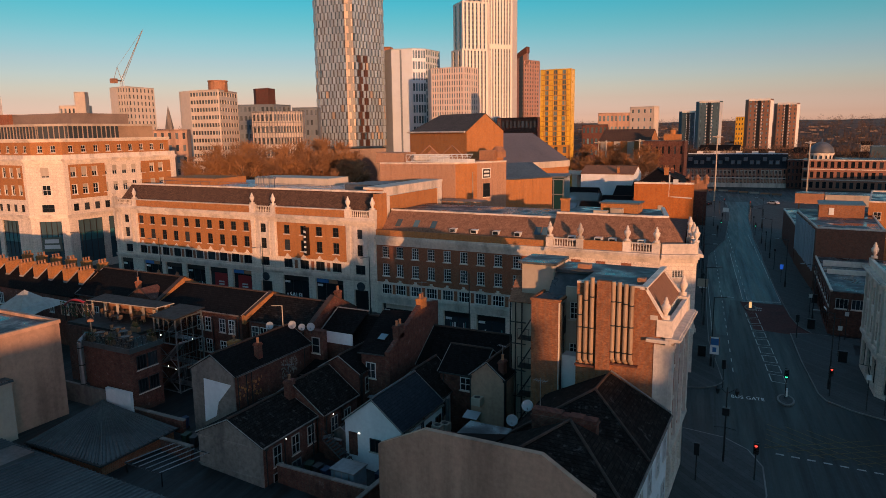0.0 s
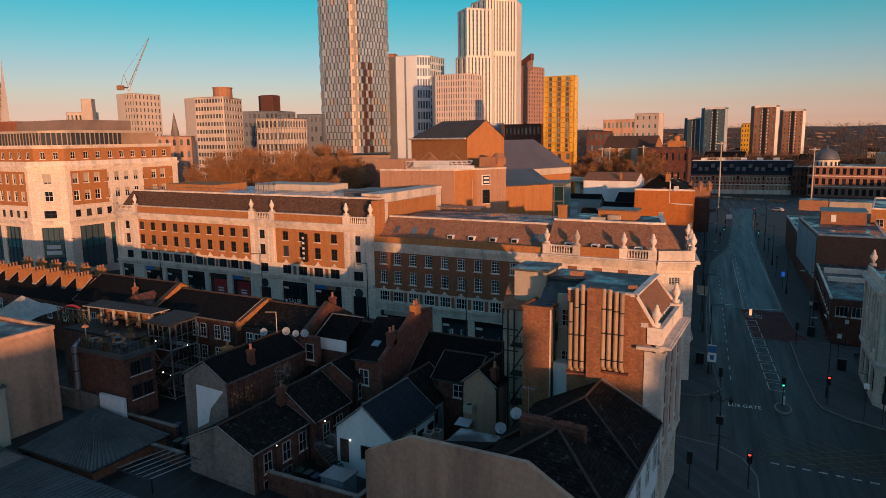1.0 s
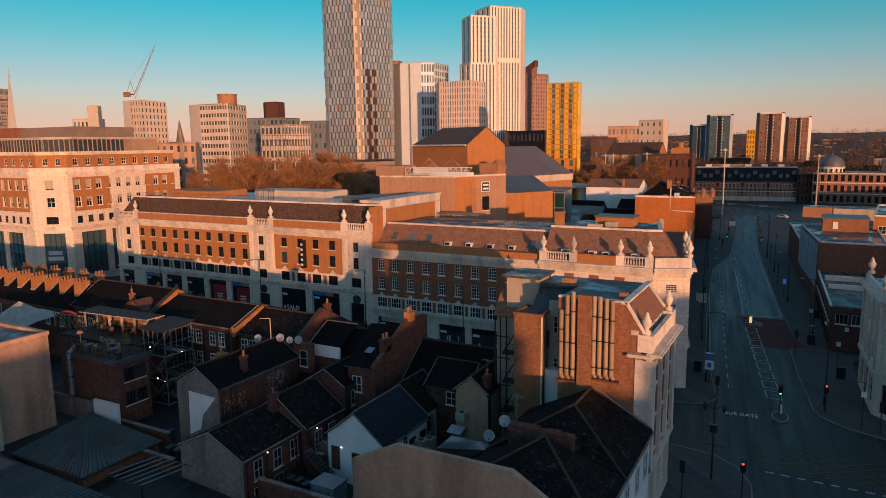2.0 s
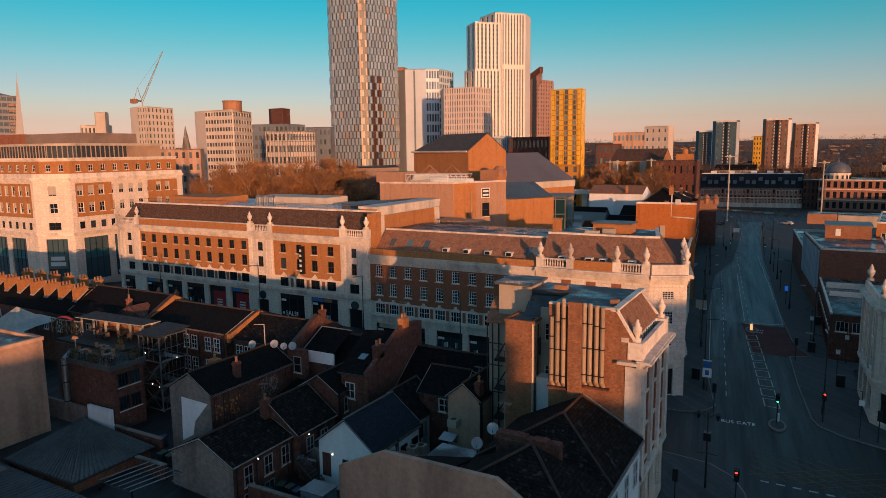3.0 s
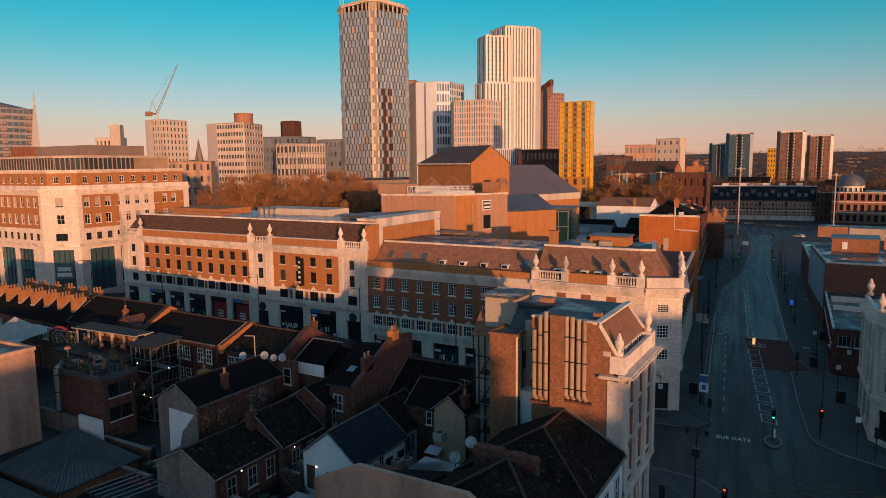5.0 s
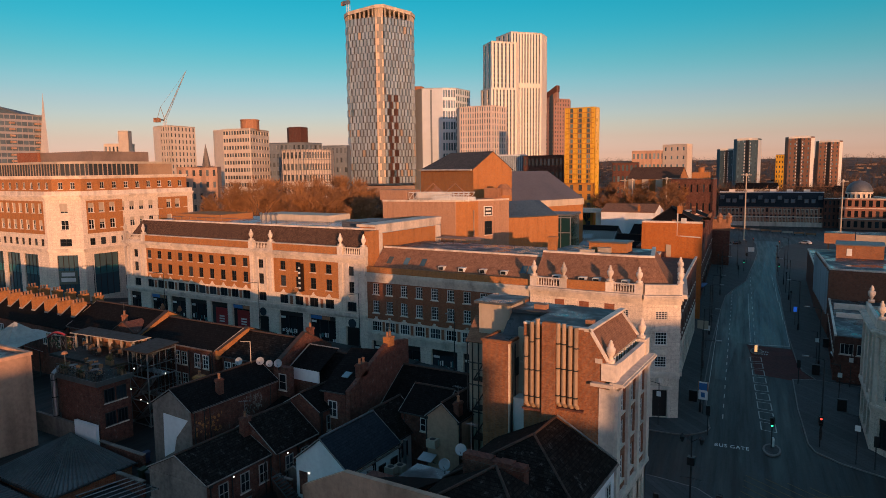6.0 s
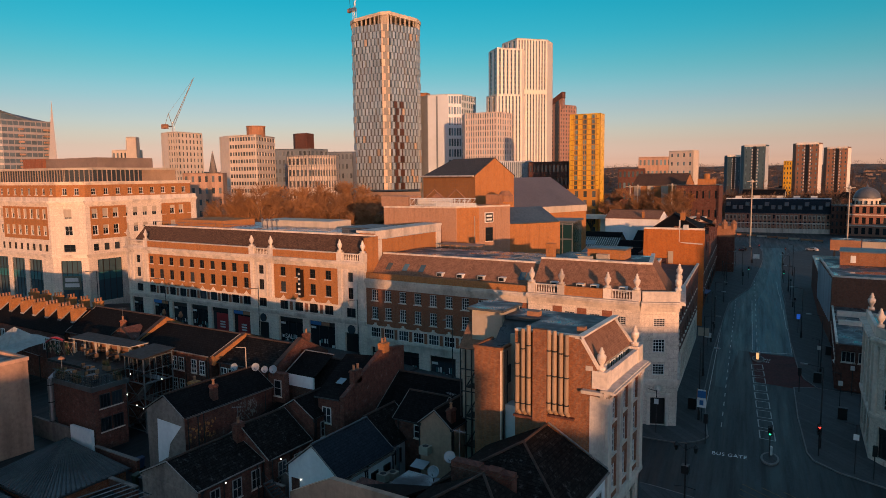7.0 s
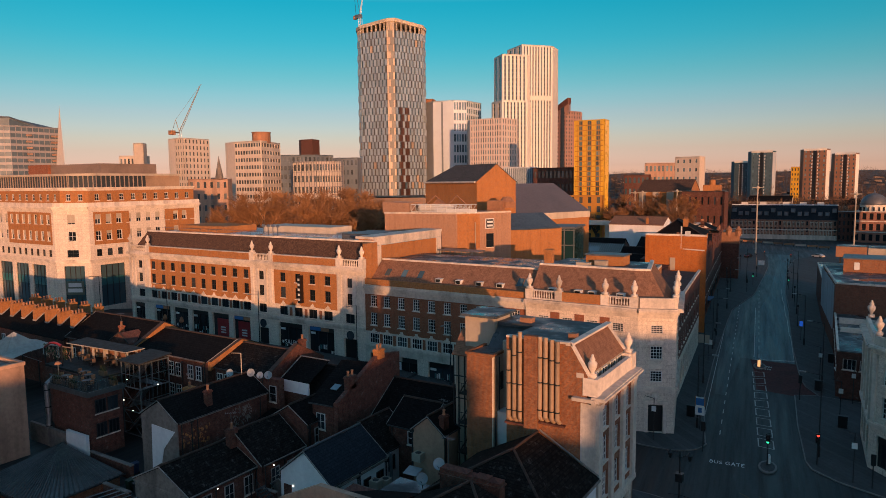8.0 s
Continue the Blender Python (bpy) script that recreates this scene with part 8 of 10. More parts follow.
    for i in range(4):
        part("mullion", G().wall_box((-50.2, 139.0), (-43.8, 140.4), 0.1 + i * 2.05, 0.3 + i * 2.05, 2, 19.7, 0.1, 0.0), STEEL, b)
    for z in (9.0, 12.6, 16.2, 19.4):
        part("transom", G().wall_box((-50.2, 139.0), (-43.8, 140.4), 0, 6.5, z, z + 0.22, 0.12, 0.0), STEEL, b)
    part("foyer_canopy", G().slab((-51.6, 123.8, 20.4), (-45.0, 135.6, 20.4), (-51, 140, 23.2), (-57.5, 129, 23.2), 0.2), SHEET, b, "blue metal lean-to roof")
    # service deck between
    g = G().box(-50, -44, 104, 110, 1, 16.4)
    part("service_block", g, BRICK_OR, b)
    k = G()
    for i in range(7):
        k.beam((-54 + i * 1.1, 103.4, 16.4), (-54 + i * 1.1, 103.4, 18.2), 0.05)
        k.beam((-54 + i * 1.1, 103.4, 16.4), (-53 + i * 1.1, 103.4, 18.2), 0.04)
    k.box(-54.2, -46.5, 103.2, 106, 18.2, 18.35)
    part("service_frame", k, STEEL, b, "steel roof frame")
    return b


BRICK_PK = coursed("brick_pink", (0.44, 0.25, 0.15), (0.40, 0.215, 0.125), (0.38, 0.25, 0.19), 0.235, 0.085, stain=0.06)
LEAD_BR = plain("brown_metal", (0.20, 0.15, 0.13), 0.5, 0.2, var=0.15, stain=0.15)
theatre()


# ---- buildings along the far street ----
def flat_block(name, ring, z0, z1, wall, label, roof=FELT, cat="building", coping=True):
    t = thing(name, (ring[0][0], ring[0][1], z0), label, cat)
    part("wall", G().prism(ring, z0, z1), wall, t)
    c = Vector((sum(p[0] for p in ring) / len(ring), sum(p[1] for p in ring) / len(ring)))
    part("roof", G().prism([tuple(Vector(p).lerp(c, 0.04)) for p in ring], z1, z1 + 0.08), roof, t)
    if coping:
        n = len(ring)
        for i in range(n):
            p, q = ring[i], ring[(i + 1) % n]
            part("coping", G().wall_box(p, q, 0, (Vector(q) - Vector(p)).length, z1, z1 + 0.3, 0.04, 0.28), STONE_SM, t)
    return t


ob_ = flat_block("brick_block", [(-29.4, 141.6), (-17.9, 142.4), (-18.1, 143.4), (-29.6, 142.8)], 0, 18.9, BRICK_HOT, "orange brick block with a blank side wall")
part("lean_to", G().prism([(-30.5, 134), (-24, 134.6), (-24.5, 141.6), (-31, 141)], 0, 13.2), BRICK_DK, ob_)
part("pipe", G().beam((-22.6, 142.2, 16.4), (-22.6, 142.2, 20.8), 0.14, 8).beam((-22.6, 142.2, 16.4), (-18.2, 142.2, 16.2), 0.12, 6), WHITE, ob_, "white vent pipe")
part("vent_box", G().box(-21.8, -20.9, 141.7, 142.3, 18.9, 19.9), WHITE, ob_)
part("shutter", G().box(-24.6, -23.6, 141.75, 141.85, 12.2, 14.6), CREAM, ob_)
# pitched house behind
hp = flat_block("pitched_office", [(-33, 163), (-22.7, 163.5), (-24.7, 179), (-35, 179)], 0, 17.3, BRICK_OR, "orange brick office with a dark hipped slate roof", coping=False)
hr = [(-33.3, 162.7), (-22.4, 163.2), (-24.4, 179.3), (-35.3, 179.3)]
ra0, ra1 = (-29.6, 168.5, 20.6), (-30.4, 173.5, 20.6)
for q in ([(*hr[0], 17.3), (*hr[1], 17.3), ra0, (-29.62, 168.5, 20.6)], [(*hr[1], 17.3), (*hr[2], 17.3), ra1, ra0], [(*hr[2], 17.3), (*hr[3], 17.3), (-30.42, 173.5, 20.6), ra1], [(*hr[3], 17.3), (*hr[0], 17.3), ra0, ra1]):
    part("hip_roof", G().slab(*q, 0.14), SLATE, hp)
parts("ridge_tile", G().beam((*hr[1], 17.35), (ra0[0], ra0[1], 20.65), 0.11, 5).beam((*hr[0], 17.35), (ra0[0], ra0[1], 20.65), 0.11, 5).beam(ra0, ra1, 0.11, 5), RIDGE, hp)
chimney(hp, -27.2, 166.5, 18, 20.9, 1.0, 0.8, 2, BRICK_OR)
sash(hp, ((-33, 163), (-22.7, 163.5)), [4.0, 7.2, 9.3], 15.2, 1.1, 1.6)

# victorian row facing the street
rnd = random.Random(11)
y = 143.6
k = 0
row_h = [16.4, 17.2, 15.6, 16.4, 15.8, 14.8, 15.0]
while y < 222:
    ln = 9.5 + (k % 3) * 1.6
    x0, x1 = street_x(y, -9.5), street_x(y + ln, -9.5)
    h = row_h[k % 7]
    t = thing("street_house", (x0 - 5, y, 0), "sooty brick street house with a stone dressed gable", "house", "street row")
    P0, P1 = (x0, y), (x1, y + ln - 0.1)
    us = row(0.6, ln - 0.7, 3)
    facade(t, BRICK_DK, P0, P1, 0, h - 2.5, [hh for z in (4.6, 8.2) for hh in holes_of(us, z, 1.2, 2.0)] + [(0.7, ln - 0.9, 0.4, 3.4)], 0.3)
    for z in (4.6, 8.2):
        for u in us:
            window(t, P0, P1, u, z, 1.2, 2.0, 2, 2, WHITE, depth=0.2)
    shop(t, P0, P1, 0.7, ln - 0.9, 0.4, 3.4, depth=0.3)
    part("body", G().prism([(x0 - 12, y), (x0 - 0.35, y), (x1 - 0.35, y + ln - 0.1), (x1 - 12, y + ln - 0.1)], 0, h - 2.6), BRICK_DK, t)
    m = ((x0 + x1) / 2, y + ln / 2)
    part("roof", G().slab((*P0, h - 2.4), (*P1, h - 2.4), (x1 - 5.5, y + ln - 0.1, h), (x0 - 5.5, y, h), 0.15), SLATE, t)
    part("roof", G().slab((x1 - 11, y + ln - 0.1, h - 2.4), (x0 - 11, y, h - 2.4), (x0 - 5.5, y, h), (x1 - 5.5, y + ln - 0.1, h), 0.15), SLATE, t)
    g = G().add([(x0 + 0.05, y + 0.8, h - 3.0), (m[0] + 0.05, y + ln * 0.62, h - 3.0), ((x0 + m[0]) / 2 + 0.05, y + ln * 0.36, h + 0.3), (x0 - 0.4, y + 0.8, h - 3.0), (m[0] - 0.4, y + ln * 0.62, h - 3.0), ((x0 + m[0]) / 2 - 0.4, y + ln * 0.36, h + 0.3)],
                [(0, 1, 2), (5, 4, 3), (0, 2, 5, 3), (1, 4, 5, 2)])
    part("gable", g, BRICK_DK, t, "brick street gable")
    if k % 2:
        chimney(t, x0 - 5.5, y + 0.4, h - 1, h + 1.0, 1.0, 0.7, 3, BRICK_DK)
    y += ln
    k += 1
og = thing("ornate_gable", (-24.5, 224, 0), "ornate terracotta fronted corner house", "house")
# dark base and terracotta top paint in where shade ends and sun begins
part("wall", G().prism([(-34, 222.5), (-24.2, 222.5), (-25.4, 232), (-35, 232)], 0, 10.6), BRICK_DK, og)
part("gable_storey", G().prism([(-34, 222.4), (-24.1, 222.4), (-25.3, 232), (-35, 232)], 10.6, 14), TERRA, og, "terracotta upper storey, split off to look sunlit")
for dx in (0, 2.6, 5.2):
    part("turret", G().lathe((-24.6 - dx, 223, 13), [(0.9, 0), (0.9, 1.5), (1.1, 1.65), (0.7, 2.2), (0.15, 2.9)], 8), TERRA, og)

# low blocks between theatre and street
wg = gable_house("white_gabled_hall", -63.6, -46.4, 222, 234, 15.5, 17.9, WHITEWASH, TILE, "white walled hall with a brown roof", "x", base=2)
chimney(wg, -51.5, 222.8, 15.0, 17.6, 0.7, 0.7, 2, BRICK_OR)
for i, (x0, x1, y0, y1, e, r, m, rm) in enumerate(((-64, -50, 190, 200, 8.6, 11.6, BRICK_DK, SHEET), (-58, -45, 172, 182, 8.6, 11.2, BRICK_DK, SHEET), (-43.5, -34, 168, 178, 10.5, 13.2, BRICK_DK, SLATE), (-44, -33, 150, 160, 11.0, 13.4, BRICK_DK, SLATE), (-66, -54, 204, 213, 9, 12, BRICK_DK, SLATE), (-45, -33, 188, 200, 11, 14, BRICK, SLATE), (-44, -30, 206, 218, 11, 14, BRICK_DK, SLATE))):
    hh_ = gable_house("low_hall", x0, x1, y0, y1, e, r, m, rm, ("low hall with a ribbed grey metal roof" if rm is SHEET else "low dark brick hall with a slate roof"), "x", base=0)
    if rm is SHEET:
        g = G()
        for j in range(22):
            x = x0 + 0.4 + j * (x1 - x0 - 0.8) / 21
            g.beam((x, y0, e + 0.2), (x, (y0 + y1) / 2, r + 0.2), 0.09)
        parts("rib", g, PANEL_W, hh_)
        xm = x0 + (x1 - x0) * 0.3
        part("skylight", G().slab((xm, y0 + 0.8, e + 0.75), (xm + 3.0, y0 + 0.8, e + 0.75), (xm + 3.0, y0 + 3.4, e + 0.75 + 2.6 * (r - e) / ((y1 - y0) / 2)), (xm, y0 + 3.4, e + 0.75 + 2.6 * (r - e) / ((y1 - y0) / 2)), 0.08), PALE_FELT, hh_)
fb = flat_block("low_flat_block", [(-44, 118), (-30, 120), (-32, 136), (-45, 134)], 0, 12.5, BRICK_DK, "dark low block with a felt roof")
part("roof_light", G().slab((-44, 121, 13.0), (-40, 121.5, 13.0), (-40, 124, 14), (-44, 124, 14), 0.1), GLASS_BL, fb)
flat_block("brick_annexe", [(-28, 102), (-17.4, 102.5), (-18.6, 112), (-29, 112)], 0, 16.5, BRICK_OR, "orange brick annexe with a flat roof")

# ---- east side ----
def stone_corner():
    b = thing("stone_corner_block", (12, 88, 0), "grey stone corner block with pilasters and a parapet", "building")
    A, B, C, D = (8.6, 97.0), (9.4, 86.0), (14.0, 80.5), (30.0, 78.5)
    for p0, p1 in ((A, B), (B, C), (C, D)):
        L = (Vector(p1) - Vector(p0)).length
        us = row(0.5, L - 0.5, max(2, round(L / 3.4)))
        facade(b, STONE, p0, p1, 0, 4.9, [(u - 1.1, u + 1.1, 0.6, 3.9) for u in us], 0.4)
        for u in us:
            shop(b, p0, p1, u - 1.1, u + 1.1, 0.6, 3.9, depth=0.35)
        facade(b, STONE, p0, p1, 4.9, 12.4, [h for z in (5.8, 9.2) for h in holes_of(us, z, 1.3, 2.2)], 0.3)
        for u in us:
            for z in (5.8, 9.2):
                window(b, p0, p1, u, z, 1.3, 2.2, 3, 4, WHITE, depth=0.25)
        g = G()
        for i in range(len(us) + 1):
            u = 0.2 + (L - 0.8) * i / len(us)
            g.wall_box(p0, p1, u, u + 0.5, 4.9, 12.2, 0.22, 0.02)
        parts("pilaster", g, STONE_SM, b)
        cornice(b, p0, p1, 4.5, 5.2, 0.3, name="string_course")
        cornice(b, p0, p1, 12.3, 13.1, 0.65)
        part("parapet", G().wall_box(p0, p1, 0, L, 13.1, 14.0, 0.0, 0.35), STONE_SM, b)
    part("wall", G().prism([(30, 97), (8.6, 97), (9.0, 96.5), (29.8, 96.5)], 0, 13.1), BRICK_DK, b)
    part("roof", G().prism([A, B, C, D, (30, 97)][::1], 13.0, 13.12), FELT, b)
    for p in ((8.9, 96.5), (9.6, 86.4), (13.8, 81.0)):
        urn(b, p[0] + 0.2, p[1], 14.0, 2.0)
    part("dome_turret", G().lathe((11.5, 89, 13.1), [(1.8, 0), (1.8, 1.2), (1.5, 1.9), (0.8, 2.6), (0.2, 3.0)], 12), LEAD, b)
    return b


stone_corner()

lb_ = thing("low_shop_block", (9, 122, 0), "low brick shops with white windows and felt roofs", "building")
P0, P1 = (4.0, 140.0), (5.5, 110.7)
L = 29.3
us = row(0.5, L - 0.3, 11)
facade(lb_, BRICK_DK, P0, P1, 0, 6.4, holes_of(us, 4.0, 1.7, 1.3) + [(u - 1.1, u + 1.1, 0.4, 3.0) for u in us], 0.3)
for u in us:
    window(lb_, P0, P1, u, 4.0, 1.7, 1.3, 3, 1, WHITE, depth=0.2)
    shop(lb_, P0, P1, u - 1.1, u + 1.1, 0.4, 3.0, depth=0.25)
P2_, P3_ = (5.5, 110.7), (12.5, 110.2)
us = [1.5, 3.5, 5.4]
facade(lb_, BRICK_DK, P2_, P3_, 0, 6.4, holes_of(us, 4.0, 1.6, 1.5), 0.3)
for u in us:
    window(lb_, P2_, P3_, u, 4.0, 1.6, 1.5, 3, 1, WHITE, depth=0.2)
part("roof", G().prism([(5.7, 110.9), (12.4, 110.4), (16, 118), (16, 140), (4.3, 140)], 6.35, 6.5), FELT, lb_)
part("coping", G().wall_box(P0, P1, 0, L, 6.4, 6.65, 0.05, 0.25), STONE_SM, lb_)
parts("upstand", G().box(5.4, 15, 124, 124.5, 6.5, 7.2).box(5.0, 15, 131, 131.4, 6.5, 7.4), STONE_SM, lb_)
part("awning", G().slab((5.0, 116.5, 2.7), (5.7, 111.5, 2.7), (6.6, 111.5, 3.2), (5.9, 116.5, 3.2), 0.1), WHITE, lb_, "white shop awning")
sl = flat_block("brick_slab", [(3.9, 140.4), (14.5, 140.0), (14.5, 168), (0.6, 168)], 0, 11.6, BRICK_MD, "brown brick block with a blank end wall", FELT)
g = G()
for i in range(14):
    u = 0.6 + i * 1.95
    g.wall_box((0.6, 168), (3.9, 140.4), u, u + 0.35, 3.4, 11.2, 0.22, 0.02)
parts("fin", g, PANEL_B, sl)
g = G()
for i in range(13):
    u = 1.0 + i * 1.95
    g.wall_box((0.6, 168), (3.9, 140.4), u, u + 1.4, 3.8, 10.8, 0.03, 0.0)
parts("window", g, GLASS_BL, sl)
part("plant_room", G().box(4.5, 12.5, 158, 166, 11.7, 14.2), BRICK_BR, sl, "brick roof plant room")
part("plant_roof", G().box(4.3, 12.7, 157.8, 166.2, 14.2, 14.4), LEAD, sl)
part("hatch", G().box(6.3, 7.2, 157.9, 157.97, 12.2, 13.6), WHITE, sl)
eb = flat_block("orange_office", [(13.5, 163), (24, 162), (30, 190), (16, 190)], 0, 14.5, BRICK_OR, "orange brick office with small windows")
for i in range(3):
    window(eb, (13.5, 163), (24, 162), 1.6 + i * 2.6, 11.0, 1.4, 1.6, 2, 2, WHITE, depth=-0.02)
    window(eb, (13.5, 163), (24, 162), 1.6 + i * 2.6, 7.4, 1.4, 1.6, 2, 2, WHITE, depth=-0.02)
flat_block("bus_shed", [(0.5, 170), (8, 170), (6, 204), (-2.5, 204)], 0, 8.0, BRICK_DK, "dark low block on the bend")
bs = flat_block("station_canopy", [(8.5, 246), (40, 244), (40, 256), (8.5, 256)], 5.2, 8.6, CREAM, "long pale station canopy", coping=False)
part("post", G().box(10, 10.5, 246.5, 247, 0, 5.2).box(24, 24.5, 246, 246.5, 0, 5.2).box(38, 38.5, 246, 246.5, 0, 5.2), DARK, bs)
bs = flat_block("bus_canopy", [(0, 246), (8.2, 246), (8.2, 254), (0, 254)], 5.6, 8.8, TERRA, "orange fronted bus canopy", coping=False)
part("post", G().box(1, 1.5, 246.5, 247, 0, 5.6).box(7, 7.5, 246.5, 247, 0, 5.6), DARK, bs)

# long museum-like block and domed hall beyond the roundabout
BRICK_DUST = coursed("brick_dusty", (0.44, 0.19, 0.125), (0.34, 0.14, 0.09), (0.28, 0.17, 0.13), 0.235, 0.085, stain=0.15)
D = 372
mb = block("long_stone_block", [P2(9.2, D), P2(2.0, D)], 0, Z(-3.15, D), "long brick and stone block with a slate mansard", BRICK_DUST, GLASS, [(24, 3)], 0.4, 0.62, cat="building")
p0, p1 = P2(9.2, D), P2(2.0, D)
L = (Vector(p1) - Vector(p0)).length
part("mansard_roof", G().slab((*p0, Z(-3.15, D)), (*p1, Z(-3.15, D)), (*(Vector(p1) + Vector((0, 3))), Z(-2.05, D)), (*(Vector(p0) + Vector((0, 3))), Z(-2.05, D)), 0.3), SLATE_BL, mb)
g = G()
for i in range(24):
    u = L * (i + 0.5) / 24
    if i % 6 == 5:
        continue
    for z in (1.0, 5.0):
        g.wall_box(p0, p1, u - 0.8, u + 0.8, z + 3.3, z + 3.75, 0.25, 0.0)
        g.wall_box(p0, p1, u - 0.75, u - 0.52, z + 1.0, z + 3.3, 0.16, 0.0).wall_box(p0, p1, u + 0.52, u + 0.75, z + 1.0, z + 3.3, 0.16, 0.0)
        g.wall_box(p0, p1, u - 0.07, u + 0.07, z + 1.0, z + 3.3, 0.12, 0.0)
parts("window_surround", g, CREAM, mb, per=4)
zr0, zr1 = Z(-3.15, D), Z(-2.05, D)
for i in range(16):
    u = L * (i + 0.5) / 16
    c = Vector(p0).lerp(Vector(p1), u / L)
    zz = zr0 + (zr1 - zr0) * (0.28 if i % 3 else 0.5)
    dm = part("dormer", G().box(c.x - 0.9, c.x + 0.9, c.y + 0.2, c.y + 2.6, zz, zz + 1.9), LEAD, mb, "lead dormer")
    part("pane", G().box(c.x - 0.65, c.x + 0.65, c.y + 0.12, c.y + 0.198, zz + 0.3, zz + 1.6), OFFICE_GL, dm)
part("ridge_trim", G().beam((*(Vector(p0) + Vector((0, 3))), zr1), (*(Vector(p1) + Vector((0, 3))), zr1), 0.25, 5), PANEL_B, mb)
part("plinth", G().wall_box(p0, p1, 0, L, 0, 2.2, 0.3, 0.0), STONE_SM, mb, "pale stone plinth")
part("string_course", G().wall_box(p0, p1, 0, L, 4.6, 5.0, 0.2, 0.0), STONE_SM, mb)
for f in (0.12, 0.3, 0.52, 0.68, 0.84):
    c = Vector(p0).lerp(Vector(p1), f)
    part("skylight", G().box(c.x - 1.4, c.x + 1.4, c.y + 3.5, c.y + 5, Z(-2.15, D), Z(-1.85, D)), PANEL_W, mb)
block("brick_end_block", [P2(2.0, D - 2), P2(0.9, D - 2)], 0, Z(-2.5, D), "brick end pavilion with square windows", BRICK_DK, GLASS, [(4, 4)], 0.4, 0.55, cat="building")
dh = block("domed_hall", [P2(1.0, 366), P2(-6.0, 362)], 0, Z(-2.45, 364), "brick hall with arched windows and a round dome", BRICK_DUST, GLASS, [(16, 3)], 0.55, 0.6, cat="building")
p0, p1 = P2(1.0, 366), P2(-6.0, 362)
L = (Vector(p1) - Vector(p0)).length
for z in (4.7, 9.6, 14.0):
    part("stone_band", G().wall_box(p0, p1, 0, L, z, z + 0.45, 0.25, 0.0), STONE_SM, dh)
c = polar(-0.2, 372)
part("drum", G().lathe((c.x, c.y, 13.5), [(5.4, 0), (5.4, 3.2), (5.7, 3.3), (5.7, 3.7)], 20), STONE_SM, dh)
g = G()
for i in range(16):
    a = 2 * math.pi * i / 16
    g.box(c.x + 5.45 * math.cos(a) - 0.35, c.x + 5.45 * math.cos(a) + 0.35, c.y + 5.45 * math.sin(a) - 0.35, c.y + 5.45 * math.sin(a) + 0.35, 14.3, 16.2)
parts("drum_window", g, GLASS, dh)
part("dome", G().lathe((c.x, c.y, 17.2), [(5.5 * math.cos(radians(q)), 5.2 * math.sin(radians(q))) for q in range(0, 86, 8)] + [(0.5, 5.3), (0.3, 6.2), (0.05, 7.0)], 20).mesh("dome", LEAD, True), LEAD, dh, "lead covered dome")
flat_block("theatre_annexe", [P2(-3.4, 400), P2(-6, 400), P2(-6, 420), P2(-3.4, 420)], 0, 19.5, FLATS_B, "grey modern block behind the hall", coping=False)
block("brown_hall", [P2(12.9, 318), P2(9.7, 314)], 0, Z(-1.0, 316), "brown brick hall with a lit roof cabin", BRICK_DK, GLASS, [(7, 3)], 0.3, 0.4, cat="building")
cb_ = polar(10.6, 318)
rc = thing("roof_cabin", (cb_.x, cb_.y, Z(-1.0, 316)), "orange sunlit roof cabin", "building")
part("body", G().box(cb_.x - 3.5, cb_.x + 3.5, cb_.y - 2, cb_.y + 2, Z(-1.0, 316), Z(-0.5, 316)), BRICK_OR, rc)
part("tank", G().lathe((cb_.x, cb_.y, Z(-0.5, 316)), [(1.3, 0), (1.3, 2.0), (0.3, 2.4)], 10), BRICK_OR, rc)
oc = gable_house("courtyard_office", -86, -62, 330, 352, 24, 29.5, BRICK_OR, TILE_DK, "orange brick office with a dark pyramid roof", "x", base=3, cat="building")
for i in range(4):
    part("bay", G().box(-85 + i * 6.4, -82 + i * 6.4, 329.2, 330, 8, 24), CREAM, oc)
block("far_office", [P2(17.3, 420), P2(15.3, 418)], 0, Z(0.35, 419), "brown office with warm windows", BRICK_DK, GLASS_BL, [(6, 5)], 0.5, 0.5, cat="building")
# flyover in the gap
fo = thing("flyover", (-66, 262, 8), "pale concrete road bridge", "bridge")
part("deck", G().box(-86, -40, 258, 266, 12.6, 14.0), CONC, fo)
parts("pier", G().box(-78, -76, 260, 264, 0, 12.6).box(-62, -60, 260, 264, 0, 12.6).box(-48, -46, 260, 264, 0, 12.6), CONC, fo)

